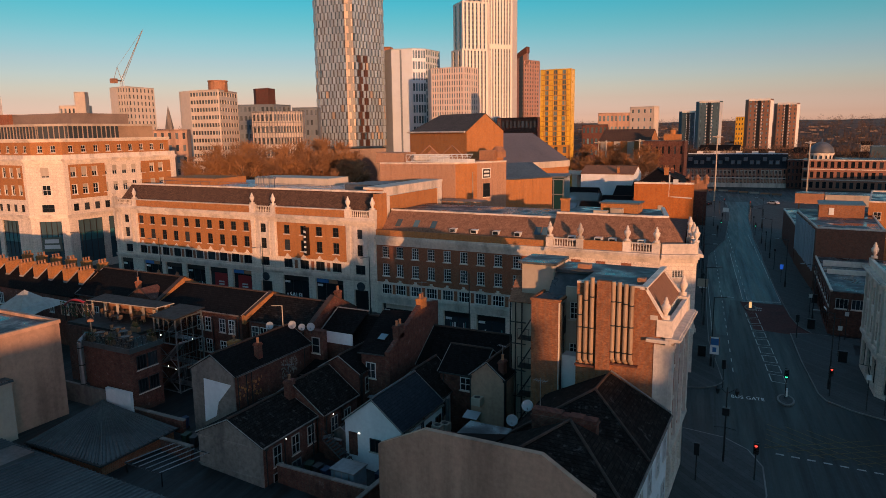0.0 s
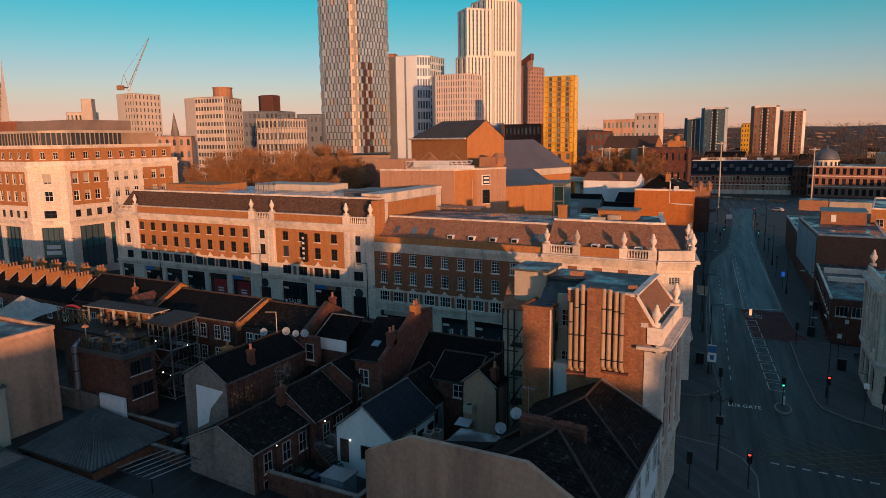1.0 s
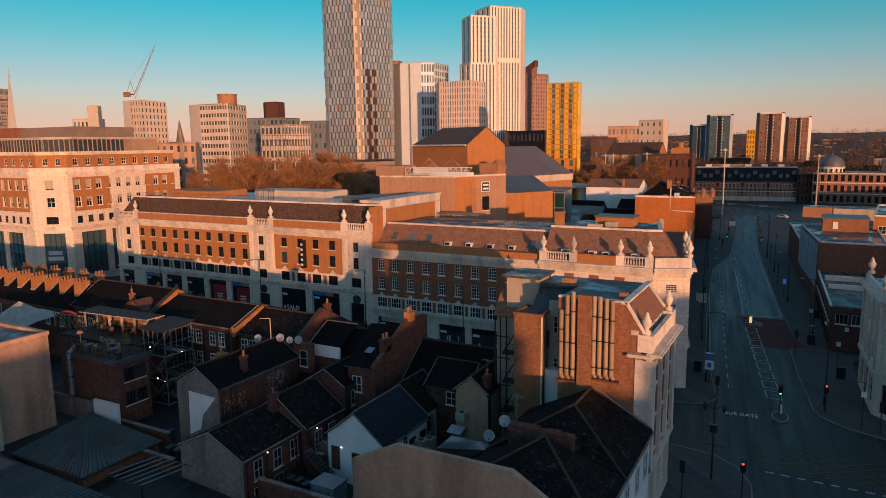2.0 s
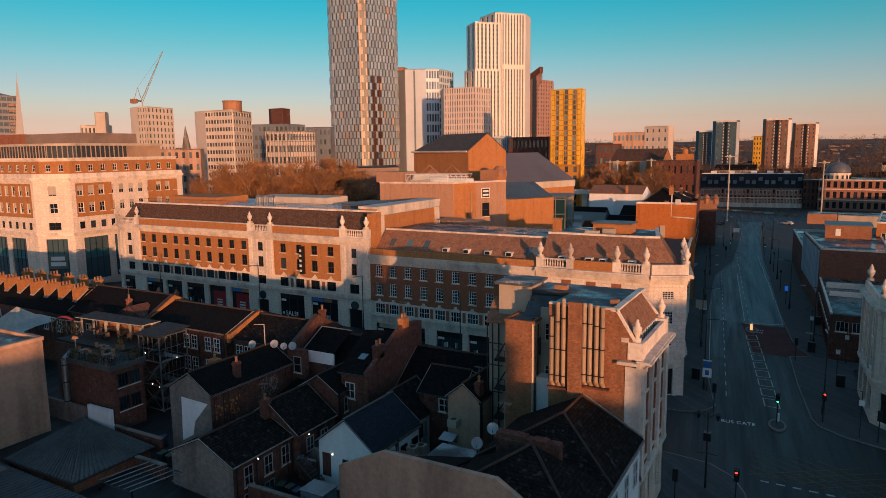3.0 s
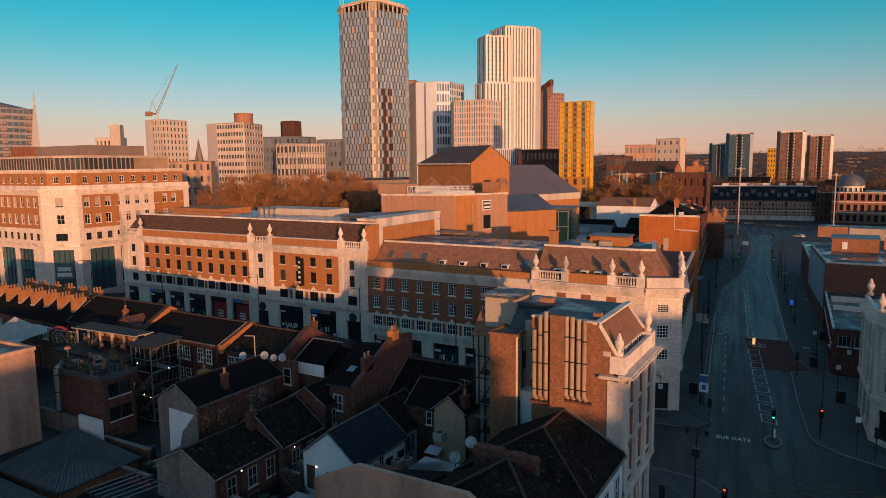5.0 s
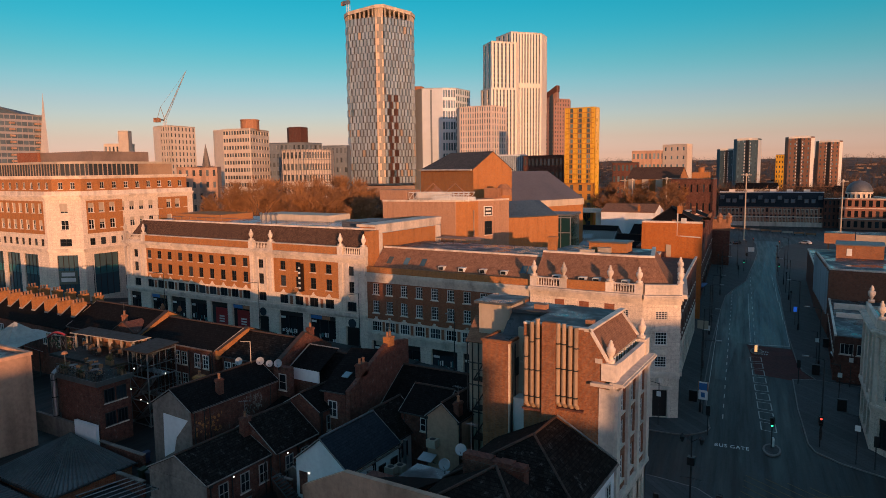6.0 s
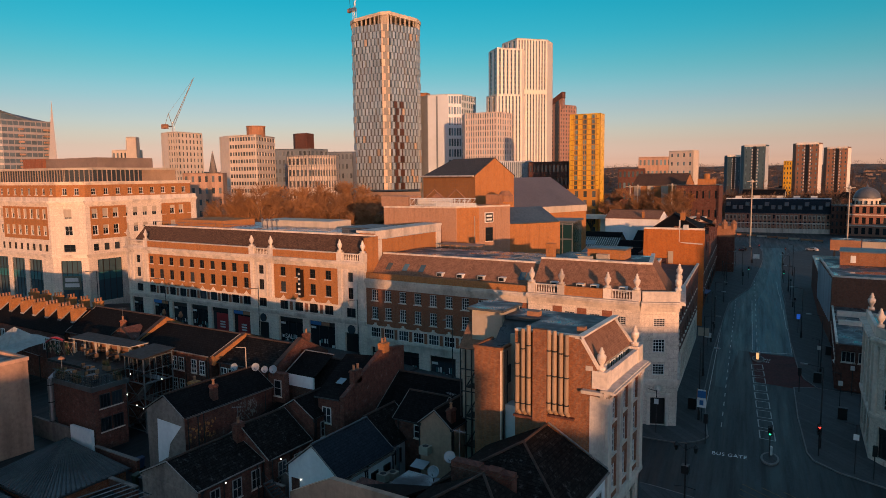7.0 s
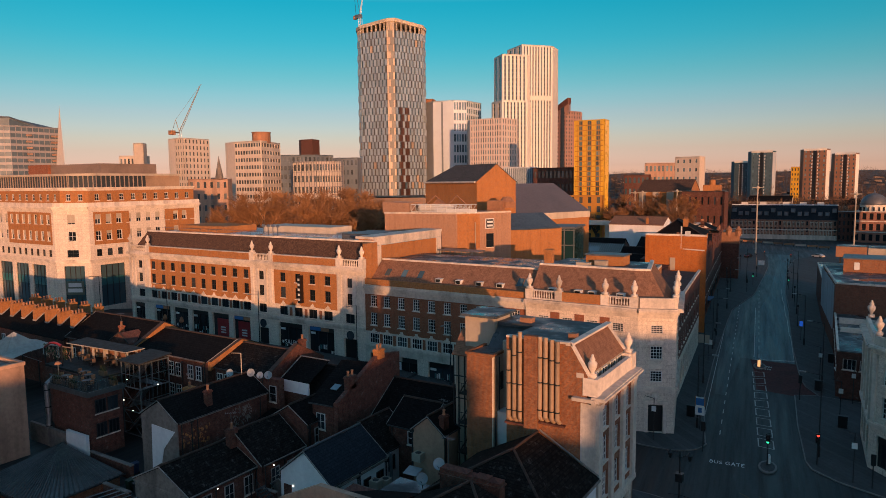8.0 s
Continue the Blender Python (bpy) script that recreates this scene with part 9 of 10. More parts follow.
# ---- bare trees ----
def tree_mesh(seed, h=10.0):
    """Limb and twig meshes of one bare winter tree at the origin."""
    r = random.Random(seed)
    wood, twig = G(), G()

    def grow(p, d, ln, rad, lev):
        q = p + d * ln
        (wood if lev < 3 else twig).beam(p, q, rad, 5 if lev < 2 else 3, rad * 0.6)
        if lev == 4:
            for _ in range(20):
                e = (d * 0.6 + Vector((r.uniform(-1, 1), r.uniform(-1, 1), r.uniform(-0.5, 1.0)))).normalized()
                s = q - d * ln * r.random()
                w = e.orthogonal().normalized() * r.uniform(0.012, 0.022)
                twig.add([s - w, s + w, s + e * r.uniform(0.3, 0.75)], [(0, 1, 2)])
            return
        for _ in range((5, 4, 4, 3)[lev]):
            e = (d + Vector((r.uniform(-1, 1), r.uniform(-1, 1), r.uniform(-0.3, 0.7))) * (0.9 if lev else 0.75)).normalized()
            grow(p + d * ln * r.uniform(0.5, 1.0), e, ln * r.uniform(0.52, 0.74), rad * 0.52, lev + 1)
    grow(Vector((0, 0, 0)), Vector((0, 0, 1)), h * 0.32, h * 0.022, 0)
    return wood.mesh("trunk", BARK), twig.mesh("crown", TWIG)


TREES = [tree_mesh(s) for s in (1, 2, 3, 4)]
PROTO = []
for i, (wm, tm) in enumerate(TREES):
    t = tagged(new("tree"), "bare winter tree with russet twigs", "tree", "bare trees")
    part("trunk", wm, BARK, t, at=Matrix())
    part("crown", tm, TWIG, t, at=Matrix())
    PROTO.append(t)
spots = []
rnd = random.Random(21)
for i in range(26):       # behind the long shop building
    az = 49.5 - i * 0.47
    spots.append((polar(az, rnd.uniform(175, 215)), rnd.uniform(30, 36), 2))
for i in range(14):       # by the gold tower and office court
    spots.append((polar(rnd.uniform(12.0, 19.5), rnd.uniform(255, 330)), rnd.uniform(22, 29), 2))
used = 0
for p, h, z in spots:
    k = used % 4
    m = pose(p.x, p.y, z, 0, 0, rnd.uniform(0, 360))
    if used < 4:
        o = PROTO[k]
        o.scale = (h / 10,) * 3
        o.matrix_basis = m @ Matrix.Scale(h / 10, 4)
    else:
        o = copy_thing(PROTO[k], m)
        o.matrix_basis = m @ Matrix.Scale(h / 10, 4)
    used += 1

# far woods: clumps of upright twigs, beyond counting
def slope_z(x, y):
    """Height of the wooded slopes at the horizon."""
    d = math.hypot(x - EYE8.x, y - EYE8.y)
    if d < 713:
        return 0.0
    return (d - 713) / (1150 - 713) * rise(0.1, 1150) if d < 1150 else (d - 1178) / 722 * rise(0.4, 1900)


def woods(name, spans, seed, label):
    """Bare crowns: short twigs scattered through rounded heads, over a few stems."""
    r = random.Random(seed)
    g = G()
    for az0, az1, d0, d1, n, h0, h1, k in spans:
        for _ in range(n):
            c = polar(r.uniform(az0, az1), r.uniform(d0, d1))
            h, zg = r.uniform(h0, h1), max(slope_z(c.x, c.y) - 2, 0.0)
            rad = h * r.uniform(0.28, 0.42)
            for i in range(k):
                a, e, q = r.uniform(0, 6.283), math.asin(r.uniform(-0.6, 1.0)), r.random() ** 0.45
                v = Vector((math.cos(a) * math.cos(e), math.sin(a) * math.cos(e), math.sin(e)))
                o = Vector((c.x, c.y, zg + h * 0.6)) + Vector((v.x * rad, v.y * rad, v.z * h * 0.4)) * q
                v = (v + Vector((r.uniform(-.6, .6), r.uniform(-.6, .6), r.uniform(-.1, .8)))).normalized() * h * r.uniform(0.07, 0.16)
                w = Vector((r.uniform(-1, 1), r.uniform(-1, 1), r.uniform(-.3, .3))).normalized() * h * (0.008 if k > 60 else 0.022)
                g.add([o - w, o + w, o + v], [(0, 1, 2)])
            g.beam((c.x, c.y, zg), (c.x, c.y, zg + h * 0.6), h * 0.014, 3)
    return tagged(new(name, g.mesh(name, WOODS)), label, "woods", kind="stuff")


woods("far_woods", [(12, -8, 395, 560, 560, 11, 18, 120), (24, -8, 600, 1000, 420, 14, 24, 80), (62, 38, 420, 700, 120, 14, 22, 90)], 5, "russet bare woods below the tower blocks")
woods("hill_woods", [(26, -8, 800, 1150, 700, 9, 16, 26), (26, -8, 1200, 1880, 900, 12, 20, 24), (64, 26, 1000, 1850, 300, 12, 20, 24)], 6, "brown bare woods on the far slopes")

# scattered far roofs
rnd = random.Random(33)
for i in range(46):
    az = rnd.uniform(-6, 30) if i < 34 else rnd.uniform(40, 64)
    d = rnd.uniform(440, 950)
    c = polar(az, d)
    w, l_, h = rnd.uniform(10, 26), rnd.uniform(9, 16), rnd.uniform(7, 15)
    gable_house("distant_house", c.x - w / 2, c.x + w / 2, c.y - l_ / 2, c.y + l_ / 2, h, h + 3.5, rnd.choice((BRICK, BRICK_DK, CREAM, BRICK_OR)), SLATE, "distant brick house with a slate roof", "x", group="distant houses", base=0.5)

# ---- street furniture ----
def lamp_column(h=9.0, arm=1.6, both=False):
    """A street lamp at the origin, arm towards +x."""
    t = tagged(new("street_lamp"), "tall dark steel street lamp with a flat lantern", "street lamp", "street lamps")
    part("base", G().lathe((0, 0, 0), [(0.16, 0), (0.16, 1.1), (0.1, 1.25)], 8), DARK, t, at=Matrix())
    part("column", G().beam((0, 0, 1.2), (0, 0, h), 0.085, 8, 0.055), DARK, t, at=Matrix())
    a = part("arm", G().beam((0, 0, h - 0.05), (arm, 0, h + 0.15), 0.045, 6), DARK, t, at=Matrix())
    part("lantern", G().box(arm - 0.1, arm + 0.6, -0.14, 0.14, h + 0.08, h + 0.2), STEEL, a, at=Matrix())
    return t


lamp = lamp_column()
lamp.matrix_basis = pose(-8.1, 88.8, 0.12, 0, 0, 0)
for x, y, rz in ((street_x(108, -6.3), 108, 0), (street_x(130, -6.3), 130, 0), (-15.5, 141.3, 0), (-22.0, 196, 0), (4.9, 86.4, 180), (3.6, 116, 180), (-0.6, 141, 180), (-4.3, 171.5, 180),
                 (-7.0, 193, 180), (-18.6, 171, 0), (-21.7, 222, 0), (-8.3, 222, 180), (-74.5, 81.0, -90), (-98, 81.0, -90), (-54.6, 81.5, -90), (-38.5, 81.5, -90), (-118, 80.5, -90), (13.5, 78.6, 120)):
    copy_thing(lamp, pose(x, y, gz(x, y) + 0.12, 0, 0, rz))

# bus stop flag on the first lamp's pavement
bsf = thing("bus_stop_sign", (-7.7, 88.4, 0.12), "orange, blue and white bus stop sign on a post", "sign")
part("post", G().beam((-7.7, 88.4, 0.12), (-7.7, 88.4, 4.2), 0.06, 8), DARK, bsf)
pn = part("panel", G().box(-8.25, -7.2, 88.28, 88.36, 1.9, 4.1), WHITE, bsf, "white sign panel")
part("header", G().box(-8.2, -7.25, 88.25, 88.28, 3.1, 3.95), BLUESIGN, pn, "blue header")
part("edge", G().box(-8.3, -8.2, 88.24, 88.37, 3.0, 4.15).box(-7.25, -7.15, 88.24, 88.37, 3.0, 4.15), TERRA, pn, "orange edge strip")
part("pictogram", G().box(-7.95, -7.5, 88.25, 88.28, 2.2, 2.8), BLUESIGN, pn)

RED_ON, GREEN_ON, WHITE_ON = lit("signal_red", (1.0, 0.06, 0.04), 2.2), lit("signal_green", (0.05, 1.0, 0.45), 1.6), lit("lamp_white", (1.0, 0.9, 0.75), 4.0)
BLUE_ON = lit("screen_blue", (0.03, 0.16, 0.75), 0.35)
WARM_ON = lit("bulb_warm", (1.0, 0.5, 0.2), 1.0)


def traffic_light(x, y, rz, on="red", h=3.4):
    t = _placed(tagged(new("traffic_light"), f"black traffic light showing {on}", "traffic light", "traffic lights"), (0, 0, 0))
    part("post", G().beam((0, 0, 0), (0, 0, h - 0.9), 0.06, 8), DARK, t)
    hd = part("head", G().box(-0.2, 0.2, -0.16, 0.12, h - 1.0, h).box(-0.22, 0.22, 0.12, 0.15, h - 1.05, h + 0.05), BLACK, t)
    for i, nm in enumerate(("green", "amber", "red")):
        z = h - 0.85 + i * 0.32
        m = {"green": GREEN_ON, "red": RED_ON}[nm] if nm == on else BLACK
        part("lens", G().lathe((0, -0.17, z), [(0.02, -0.11), (0.12, -0.05), (0.12, 0.05), (0.02, 0.11)], 8), m, hd, nm + " lens")
        part("hood", G().box(-0.14, 0.14, -0.34, -0.16, z + 0.12, z + 0.14), BLACK, hd)
    t.matrix_basis = pose(x, y, gz(x, y) + 0.1, 0, 0, rz)
    return t


for x, y, rz, on in ((0.5, 81.2, 0, "green"), (4.9, 84.0, 10, "red"), (-1.5, 60.2, 0, "red"), (-6.0, 81.6, 180, "red"), (-14.3, 269, 0, "red"), (-23.5, 276, 0, "red"), (-9.3, 207.7, 0, "green"), (-18.6, 211.6, 0, "green"), (-19.9, 228.7, 180, "red"), (-18.3, 198.4, 180, "red"), (1.5, 106.5, 180, "red"), (-6.0, 58.0, 180, "red"), (9.8, 80.4, 180, "red")):
    traffic_light(x, y, rz, on)


def island(x, y, w, l, rz, label):
    t = thing("traffic_island", (x, y, 0), label, "traffic island")
    ring = [(w / 2 * math.cos(a) , l / 2 * math.sin(a)) for a in [2 * math.pi * i / 14 for i in range(14)]]
    c, s = math.cos(radians(rz)), math.sin(radians(rz))
    rr_ = [(x + p * c - q * s, y + p * s + q * c) for p, q in ring]
    part("kerb", G().prism(rr_, 0, 0.15), KERB, t)
    inner = [(x + (p * c - q * s) * 0.78, y + (p * s + q * c) * 0.78) for p, q in ring]
    part("paving", G().prism(inner, 0.15, 0.17), PAVING, t)
    part("bollard", G().lathe((x, y + 0.9, 0.17), [(0.16, 0), (0.16, 0.8), (0.12, 0.95)], 8), WHITE, t, "white keep left bollard")
    return t


island(0.6, 80.8, 1.8, 3.4, 5, "small traffic island with a pale kerb")
ii = island(-5.4, 122.0, 1.9, 4.0, 8, "far traffic island with a lit bollard")
part("beacon", G().box(-5.6, -5.2, 120.9, 121.1, 0.3, 1.3), WARM_ON, ii, "lit bollard")

# ornate lamp at the near corner
ol = thing("ornate_lamp", (-4.2, 62.6, 0.12), "black ornate lamp column with two lanterns", "street lamp")
part("column", G().beam((-4.2, 62.6, 0.1), (-4.2, 62.6, 7.2), 0.1, 8, 0.06), DARK, ol)
for s in (-1, 1):
    a = part("bracket", G().beam((-4.2, 62.6, 6.6), (-4.2 + s * 0.8, 62.6, 7.2), 0.04, 6), DARK, ol)
    part("lantern", G().lathe((-4.2 + s * 0.8, 62.6, 6.5), [(0.1, 0), (0.22, 0.45), (0.26, 0.5), (0.05, 0.75)], 8), DARK, a)
    part("cross_arm", G().beam((-4.2, 62.6, 3.4), (-4.2 + s * 0.9, 62.6, 3.3), 0.04, 6), DARK, ol)
part("camera_box", G().box(-4.5, -3.9, 62.3, 62.9, 4.6, 5.3), BLACK, ol)

# direction signs, cabinets, screen
for x, y, w, h, z, m, lab in ((street_x(112, -6.6), 112, 1.6, 1.3, 5.2, CREAM, "pale back of a direction sign"), (street_x(120, -6.4), 120, 1.2, 0.8, 3.2, WHITE, "white road sign on a post"), (-1.4, 145, 0.6, 0.95, 2.7, BLUE_ON, "lit blue information screen"), (-19.6, 236, 1.8, 1.4, 3.0, WHITE, "white road sign on a post")):
    t = thing("road_sign", (x, y, 0.12), lab, "sign")
    part("post", G().beam((x, y, 0.12), (x, y, z + h), 0.05, 6), DARK, t)
    part("plate", G().box(x - w / 2, x + w / 2, y - 0.1, y - 0.06, z, z + h), m, t)
for x, y in ((3.4, 112.5), (6.8, 97.6), (-9.6, 92.5), (4.2, 130)):
    t = thing("street_cabinet", (x, y, 0.12), "dark street cabinet on the pavement", "cabinet")
    part("body", G().box(x - 0.5, x + 0.5, y - 0.25, y + 0.25, 0.12, 1.5), BLACK, t)
    part("lid", G().box(x - 0.54, x + 0.54, y - 0.29, y + 0.29, 1.5, 1.58), DARK, t)
for x, y in ((8.2, 80.9), (6.4, 100.0), (-11.5, 82.0), (7.6, 108.2), (3.2, 118.0)):
    t = thing("thin_post", (x, y, 0.12), "slim dark post with a small plate", "post")
    part("post", G().beam((x, y, 0.12), (x, y, 5.2), 0.05, 6), DARK, t)
    part("plate", G().box(x - 0.25, x + 0.25, y - 0.08, y - 0.05, 3.6, 4.2), WHITE, t)
    part("arm", G().beam((x, y, 5.1), (x - 1.0, y, 5.25), 0.035, 6), DARK, t)

# slim posts, bollards and guard rails along the far street
for x, y, h in ((-17.2, 152, 4.5), (-20.5, 183, 5.0), (-24.5, 205, 5.5), (-25.5, 235, 6.0), (-22.8, 250, 5.0), (-12.6, 240, 5.0), (-11.5, 228, 6.0), (-3.0, 158, 4.5), (-10.2, 215, 4.5), (-5.6, 181, 5.0), (-14.2, 133, 3.2)):
    t = thing("slim_post", (x, y, 0.12), "slim dark post on the pavement", "post", "street posts")
    part("post", G().beam((x, y, 0.12), (x, y, h), 0.07, 6), DARK, t)
    part("cap", G().box(x - 0.18, x + 0.18, y - 0.12, y + 0.12, h - 0.5, h), BLACK, t)
for i in range(9):
    x, y = -44 + i * 4.6, 350.5 - i * 2.6
    t = thing("road_barrier", (x, y, 0.0), "red and white barrier at the far junction", "barrier", "road barriers")
    part("board", G().box(x - 2.0, x + 2.0, y - 0.1, y + 0.1, 0.5, 1.3), TERRA if i % 3 else CREAM, t)
    part("foot", G().box(x - 1.8, x - 1.5, y - 0.3, y + 0.3, 0, 0.5), DARK, t)
    part("foot", G().box(x + 1.5, x + 1.8, y - 0.3, y + 0.3, 0, 0.5), DARK, t)
bk = thing("bus_shelter", (-22.2, 168, 0.12), "blue bus shelter with a flat roof", "bus shelter")
part("roof", G().box(-23.2, -21.4, 165.5, 171, 2.5, 2.7), BLUESIGN, bk)
part("back_panel", G().box(-23.1, -23.05, 165.6, 170.9, 0.4, 2.4), GLASS_BL, bk)
parts("post", G().box(-23.15, -23.05, 165.6, 165.7, 0.12, 2.5).box(-23.15, -23.05, 170.8, 170.9, 0.12, 2.5).box(-21.6, -21.5, 168, 168.1, 0.12, 2.5), DARK, bk)

# high masts
for mx, my, zb, zt in ((-29.6, 300, 0, 26.1), (3.8, 300, 0, 23.6), (-60.6, 300, 3, 24.7), (-75.0, 300, 6, 24.2), (-78.3, 300, 6, 24.0)):
    t = thing("high_mast", (mx, my, zb), "tall pale high mast light", "street lamp", "high masts")
    part("mast", G().beam((mx, my, zb), (mx, my, zt), 0.36, 8, 0.2), CREAM, t)
    part("crown", G().box(mx - 1.9, mx + 1.9, my - 0.35, my + 0.35, zt, zt + 0.3).lathe((mx, my, zt - 0.3), [(0.5, 0), (0.75, 0.3), (0.4, 0.9), (0.1, 1.2)], 8), CREAM, t)


# parked cars
def car(x, y, rz, paint, label):
    t = _placed(tagged(new("car"), label, "car", "parked cars"), (0, 0, 0))
    prof = [(-2.1, 0.35), (2.1, 0.35), (2.15, 0.75), (1.3, 0.92), (0.75, 1.42), (-1.0, 1.45), (-1.75, 1.0), (-2.15, 0.85)]
    w = 0.86
    g = G().add([(a, -w, z) for a, z in prof] + [(a, w, z) for a, z in prof], [tuple(range(8)), tuple(range(15, 7, -1))] + [(i, i + 8, (i + 1) % 8 + 8, (i + 1) % 8) for i in range(8)])
    part("body", g, paint, t)
    gl = [(-1.55, 1.0), (1.2, 0.98), (0.72, 1.36), (-0.95, 1.39)]
    part("glasshouse", G().add([(a, -w - 0.01, z) for a, z in gl] + [(a, w + 0.01, z) for a, z in gl], [(0, 1, 2, 3), (7, 6, 5, 4), (0, 4, 5, 1), (1, 5, 6, 2), (2, 6, 7, 3), (3, 7, 4, 0)]), GLASS, t)
    for a in (-1.35, 1.35):
        for b in (-w, w):
            part("wheel", G().beam((a, b - 0.09, 0.32), (a, b + 0.09, 0.32), 0.32, 12), BLACK, t)
    for b in (-0.6, 0.6):
        part("headlight", G().box(2.1, 2.17, b - 0.17, b + 0.17, 0.62, 0.74), WHITE, t)
        part("tail_light", G().box(-2.17, -2.1, b - 0.17, b + 0.17, 0.72, 0.86), REDSIGN, t)
    t.matrix_basis = pose(x, y, gz(x, y), 0, 0, rz)


CARS = [plain("car_black", (0.02, 0.02, 0.022), 0.2, 0.2, var=0.05, bump=0), plain("car_grey", (0.14, 0.15, 0.16), 0.25, 0.4, var=0.05, bump=0), plain("car_white", (0.6, 0.6, 0.6), 0.25, var=0.05, bump=0)]
for x, y, rz, k, lab in ((-116, 77.8, 0, 0, "black car parked before the shops"), (-122, 77.8, 0, 1, "grey car parked before the shops"), (-93, 77.6, 0, 0, "black car waiting on the cross street"), (-30.0, 284, 80, 0, "dark car at the far junction"), (-7.4, 295, 150, 2, "white car waiting at the far junction")):
    car(x, y, rz, CARS[k], lab)

# ---- shop details ----
t = thing("banner_sign", (-67.6, 83.6, 11), "black vertical banner with pale bars", "sign")
part("panel", G().box(-67.9, -67.3, 83.2, 83.9, 11.0, 15.4), BLACK, t)
for i in range(5):
    part("bar", G().box(-67.95 + 0.12, -67.42, 83.16, 83.2, 11.4 + i * 0.8, 11.75 + i * 0.8), WHITE, t)
c = bpy.data.curves.new("sale_text", "FONT")
c.body, c.size, c.extrude = "SALE", 1.1, 0.02
c.materials.append(WHITE)
o = new("window_lettering", c)
o.matrix_basis = pose(-72.2, 84.38, 3.7, 90, 0, 0)
tagged(o, "white cut-out letters in a shop window", "sign")
for x in (-94.0, -98.6):
    t = thing("globe_lamp", (x, 80.9, gz(x)), "pale globe lamp on a short post", "street lamp")
    part("post", G().beam((x, 80.9, gz(x)), (x, 80.9, gz(x) + 2.3), 0.07, 8), DARK, t)
    part("globe", G().lathe((x, 80.9, gz(x) + 2.3), [(0.1, 0), (0.4, 0.25), (0.42, 0.5), (0.28, 0.75), (0.25, 0.95), (0.05, 1.15)], 10), TERRA, t)

# ---- roof and yard details ----
def dish(x, y, z, r=0.5, az=-55, group="satellite dishes"):
    t = _placed(tagged(new("satellite_dish"), "round grey satellite dish on a bracket", "satellite dish", group), (0, 0, 0))
    prof = [(0.02, -0.12 * r * 2), (r * 0.5, -0.09 * r * 2), (r * 0.85, -0.03 * r * 2), (r, 0.02), (r * 0.98, 0.05), (r * 0.8, 0.0), (r * 0.4, -0.05 * r * 2), (0.02, -0.08 * r * 2)]
    g = G().lathe((0, 0, 0), prof, 16)
    bowl = part("bowl", g.mesh("bowl", PALE_DISH, True), PALE_DISH, t, at=pose(0, 0, 0, 70, 0, 0))
    part("arm", G().beam((0, 0.05, -r * 0.9), (0, -r * 0.9, 0.0), 0.025, 5), DARK, t)
    part("bracket", G().beam((0, 0.1, 0), (0, 0.15, -r * 1.8), 0.04, 6), DARK, t)
    t.matrix_basis = pose(x, y, z, 0, 0, az)
    return t


PALE_DISH = plain("dish_grey", (0.36, 0.39, 0.42), 0.5, var=0.1)
for x, y, z, r, a in ((-47.6, 52.2, 10.3, 0.42, 20), (-45.2, 52.9, 10.5, 0.42, 30), (-44.2, 53.2, 10.3, 0.36, 30), (-43.2, 53.4, 10.4, 0.42, 30), (-16.7, 42.3, 9.8, 0.42, 20), (-15.9, 43.2, 10.7, 0.42, 20)):
    dish(x, y, z, r, a)
ws = thing("roof_lamp", (-45.9, 52.3, 9.5), "slim pale lamp pole on a roof", "lamp")
part("pole", G().beam((-45.9, 52.3, 9.0), (-45.9, 52.3, 12.6), 0.05, 6), CREAM, ws)
part("arm", G().beam((-45.9, 52.3, 12.6), (-47.0, 52.0, 12.55), 0.04, 6), CREAM, ws)
an = thing("aerial", (-14.7, 42.5, 11.2), "television aerial on a chimney", "aerial")
part("mast", G().beam((-14.7, 42.5, 11.2), (-14.7, 42.5, 13.2), 0.03, 5), STEEL, an)
g = G()
for i in range(6):
    g.beam((-15.1 + i * 0.16, 42.2, 13.0), (-15.1 + i * 0.16, 42.8, 13.0), 0.015, 4)
g.beam((-15.2, 42.5, 13.0), (-14.2, 42.5, 13.0), 0.02, 4)
part("yagi", g, STEEL, an)
for x, y, z, h, tn_ in ((-70.8, 55.0, 12.4, 1.6, 20), (-48.0, 47.5, 10.0, 1.4, -30), (-33.7, 59.9, 13.0, 1.7, 10), (-39.2, 45.1, 8.2, 1.5, 40), (-22.2, 53.9, 9.8, 1.4, -15)):
    t = thing("aerial", (x, y, z), "thin television aerial on a chimney", "aerial", "chimney aerials")
    part("mast", G().beam((x, y, z - 0.3), (x, y, z + h), 0.022, 5), STEEL, t)
    ca, sa = math.cos(radians(tn_)), math.sin(radians(tn_))
    g = G().beam((x - 0.5 * ca, y - 0.5 * sa, z + h - 0.1), (x + 0.5 * ca, y + 0.5 * sa, z + h - 0.1), 0.016, 4)
    for i in range(6):
        o_ = -0.45 + i * 0.18
        g.beam((x + o_ * ca + 0.25 * sa, y + o_ * sa - 0.25 * ca, z + h - 0.1), (x + o_ * ca - 0.25 * sa, y + o_ * sa + 0.25 * ca, z + h - 0.1), 0.012, 4)
    part("yagi", g, STEEL, t)
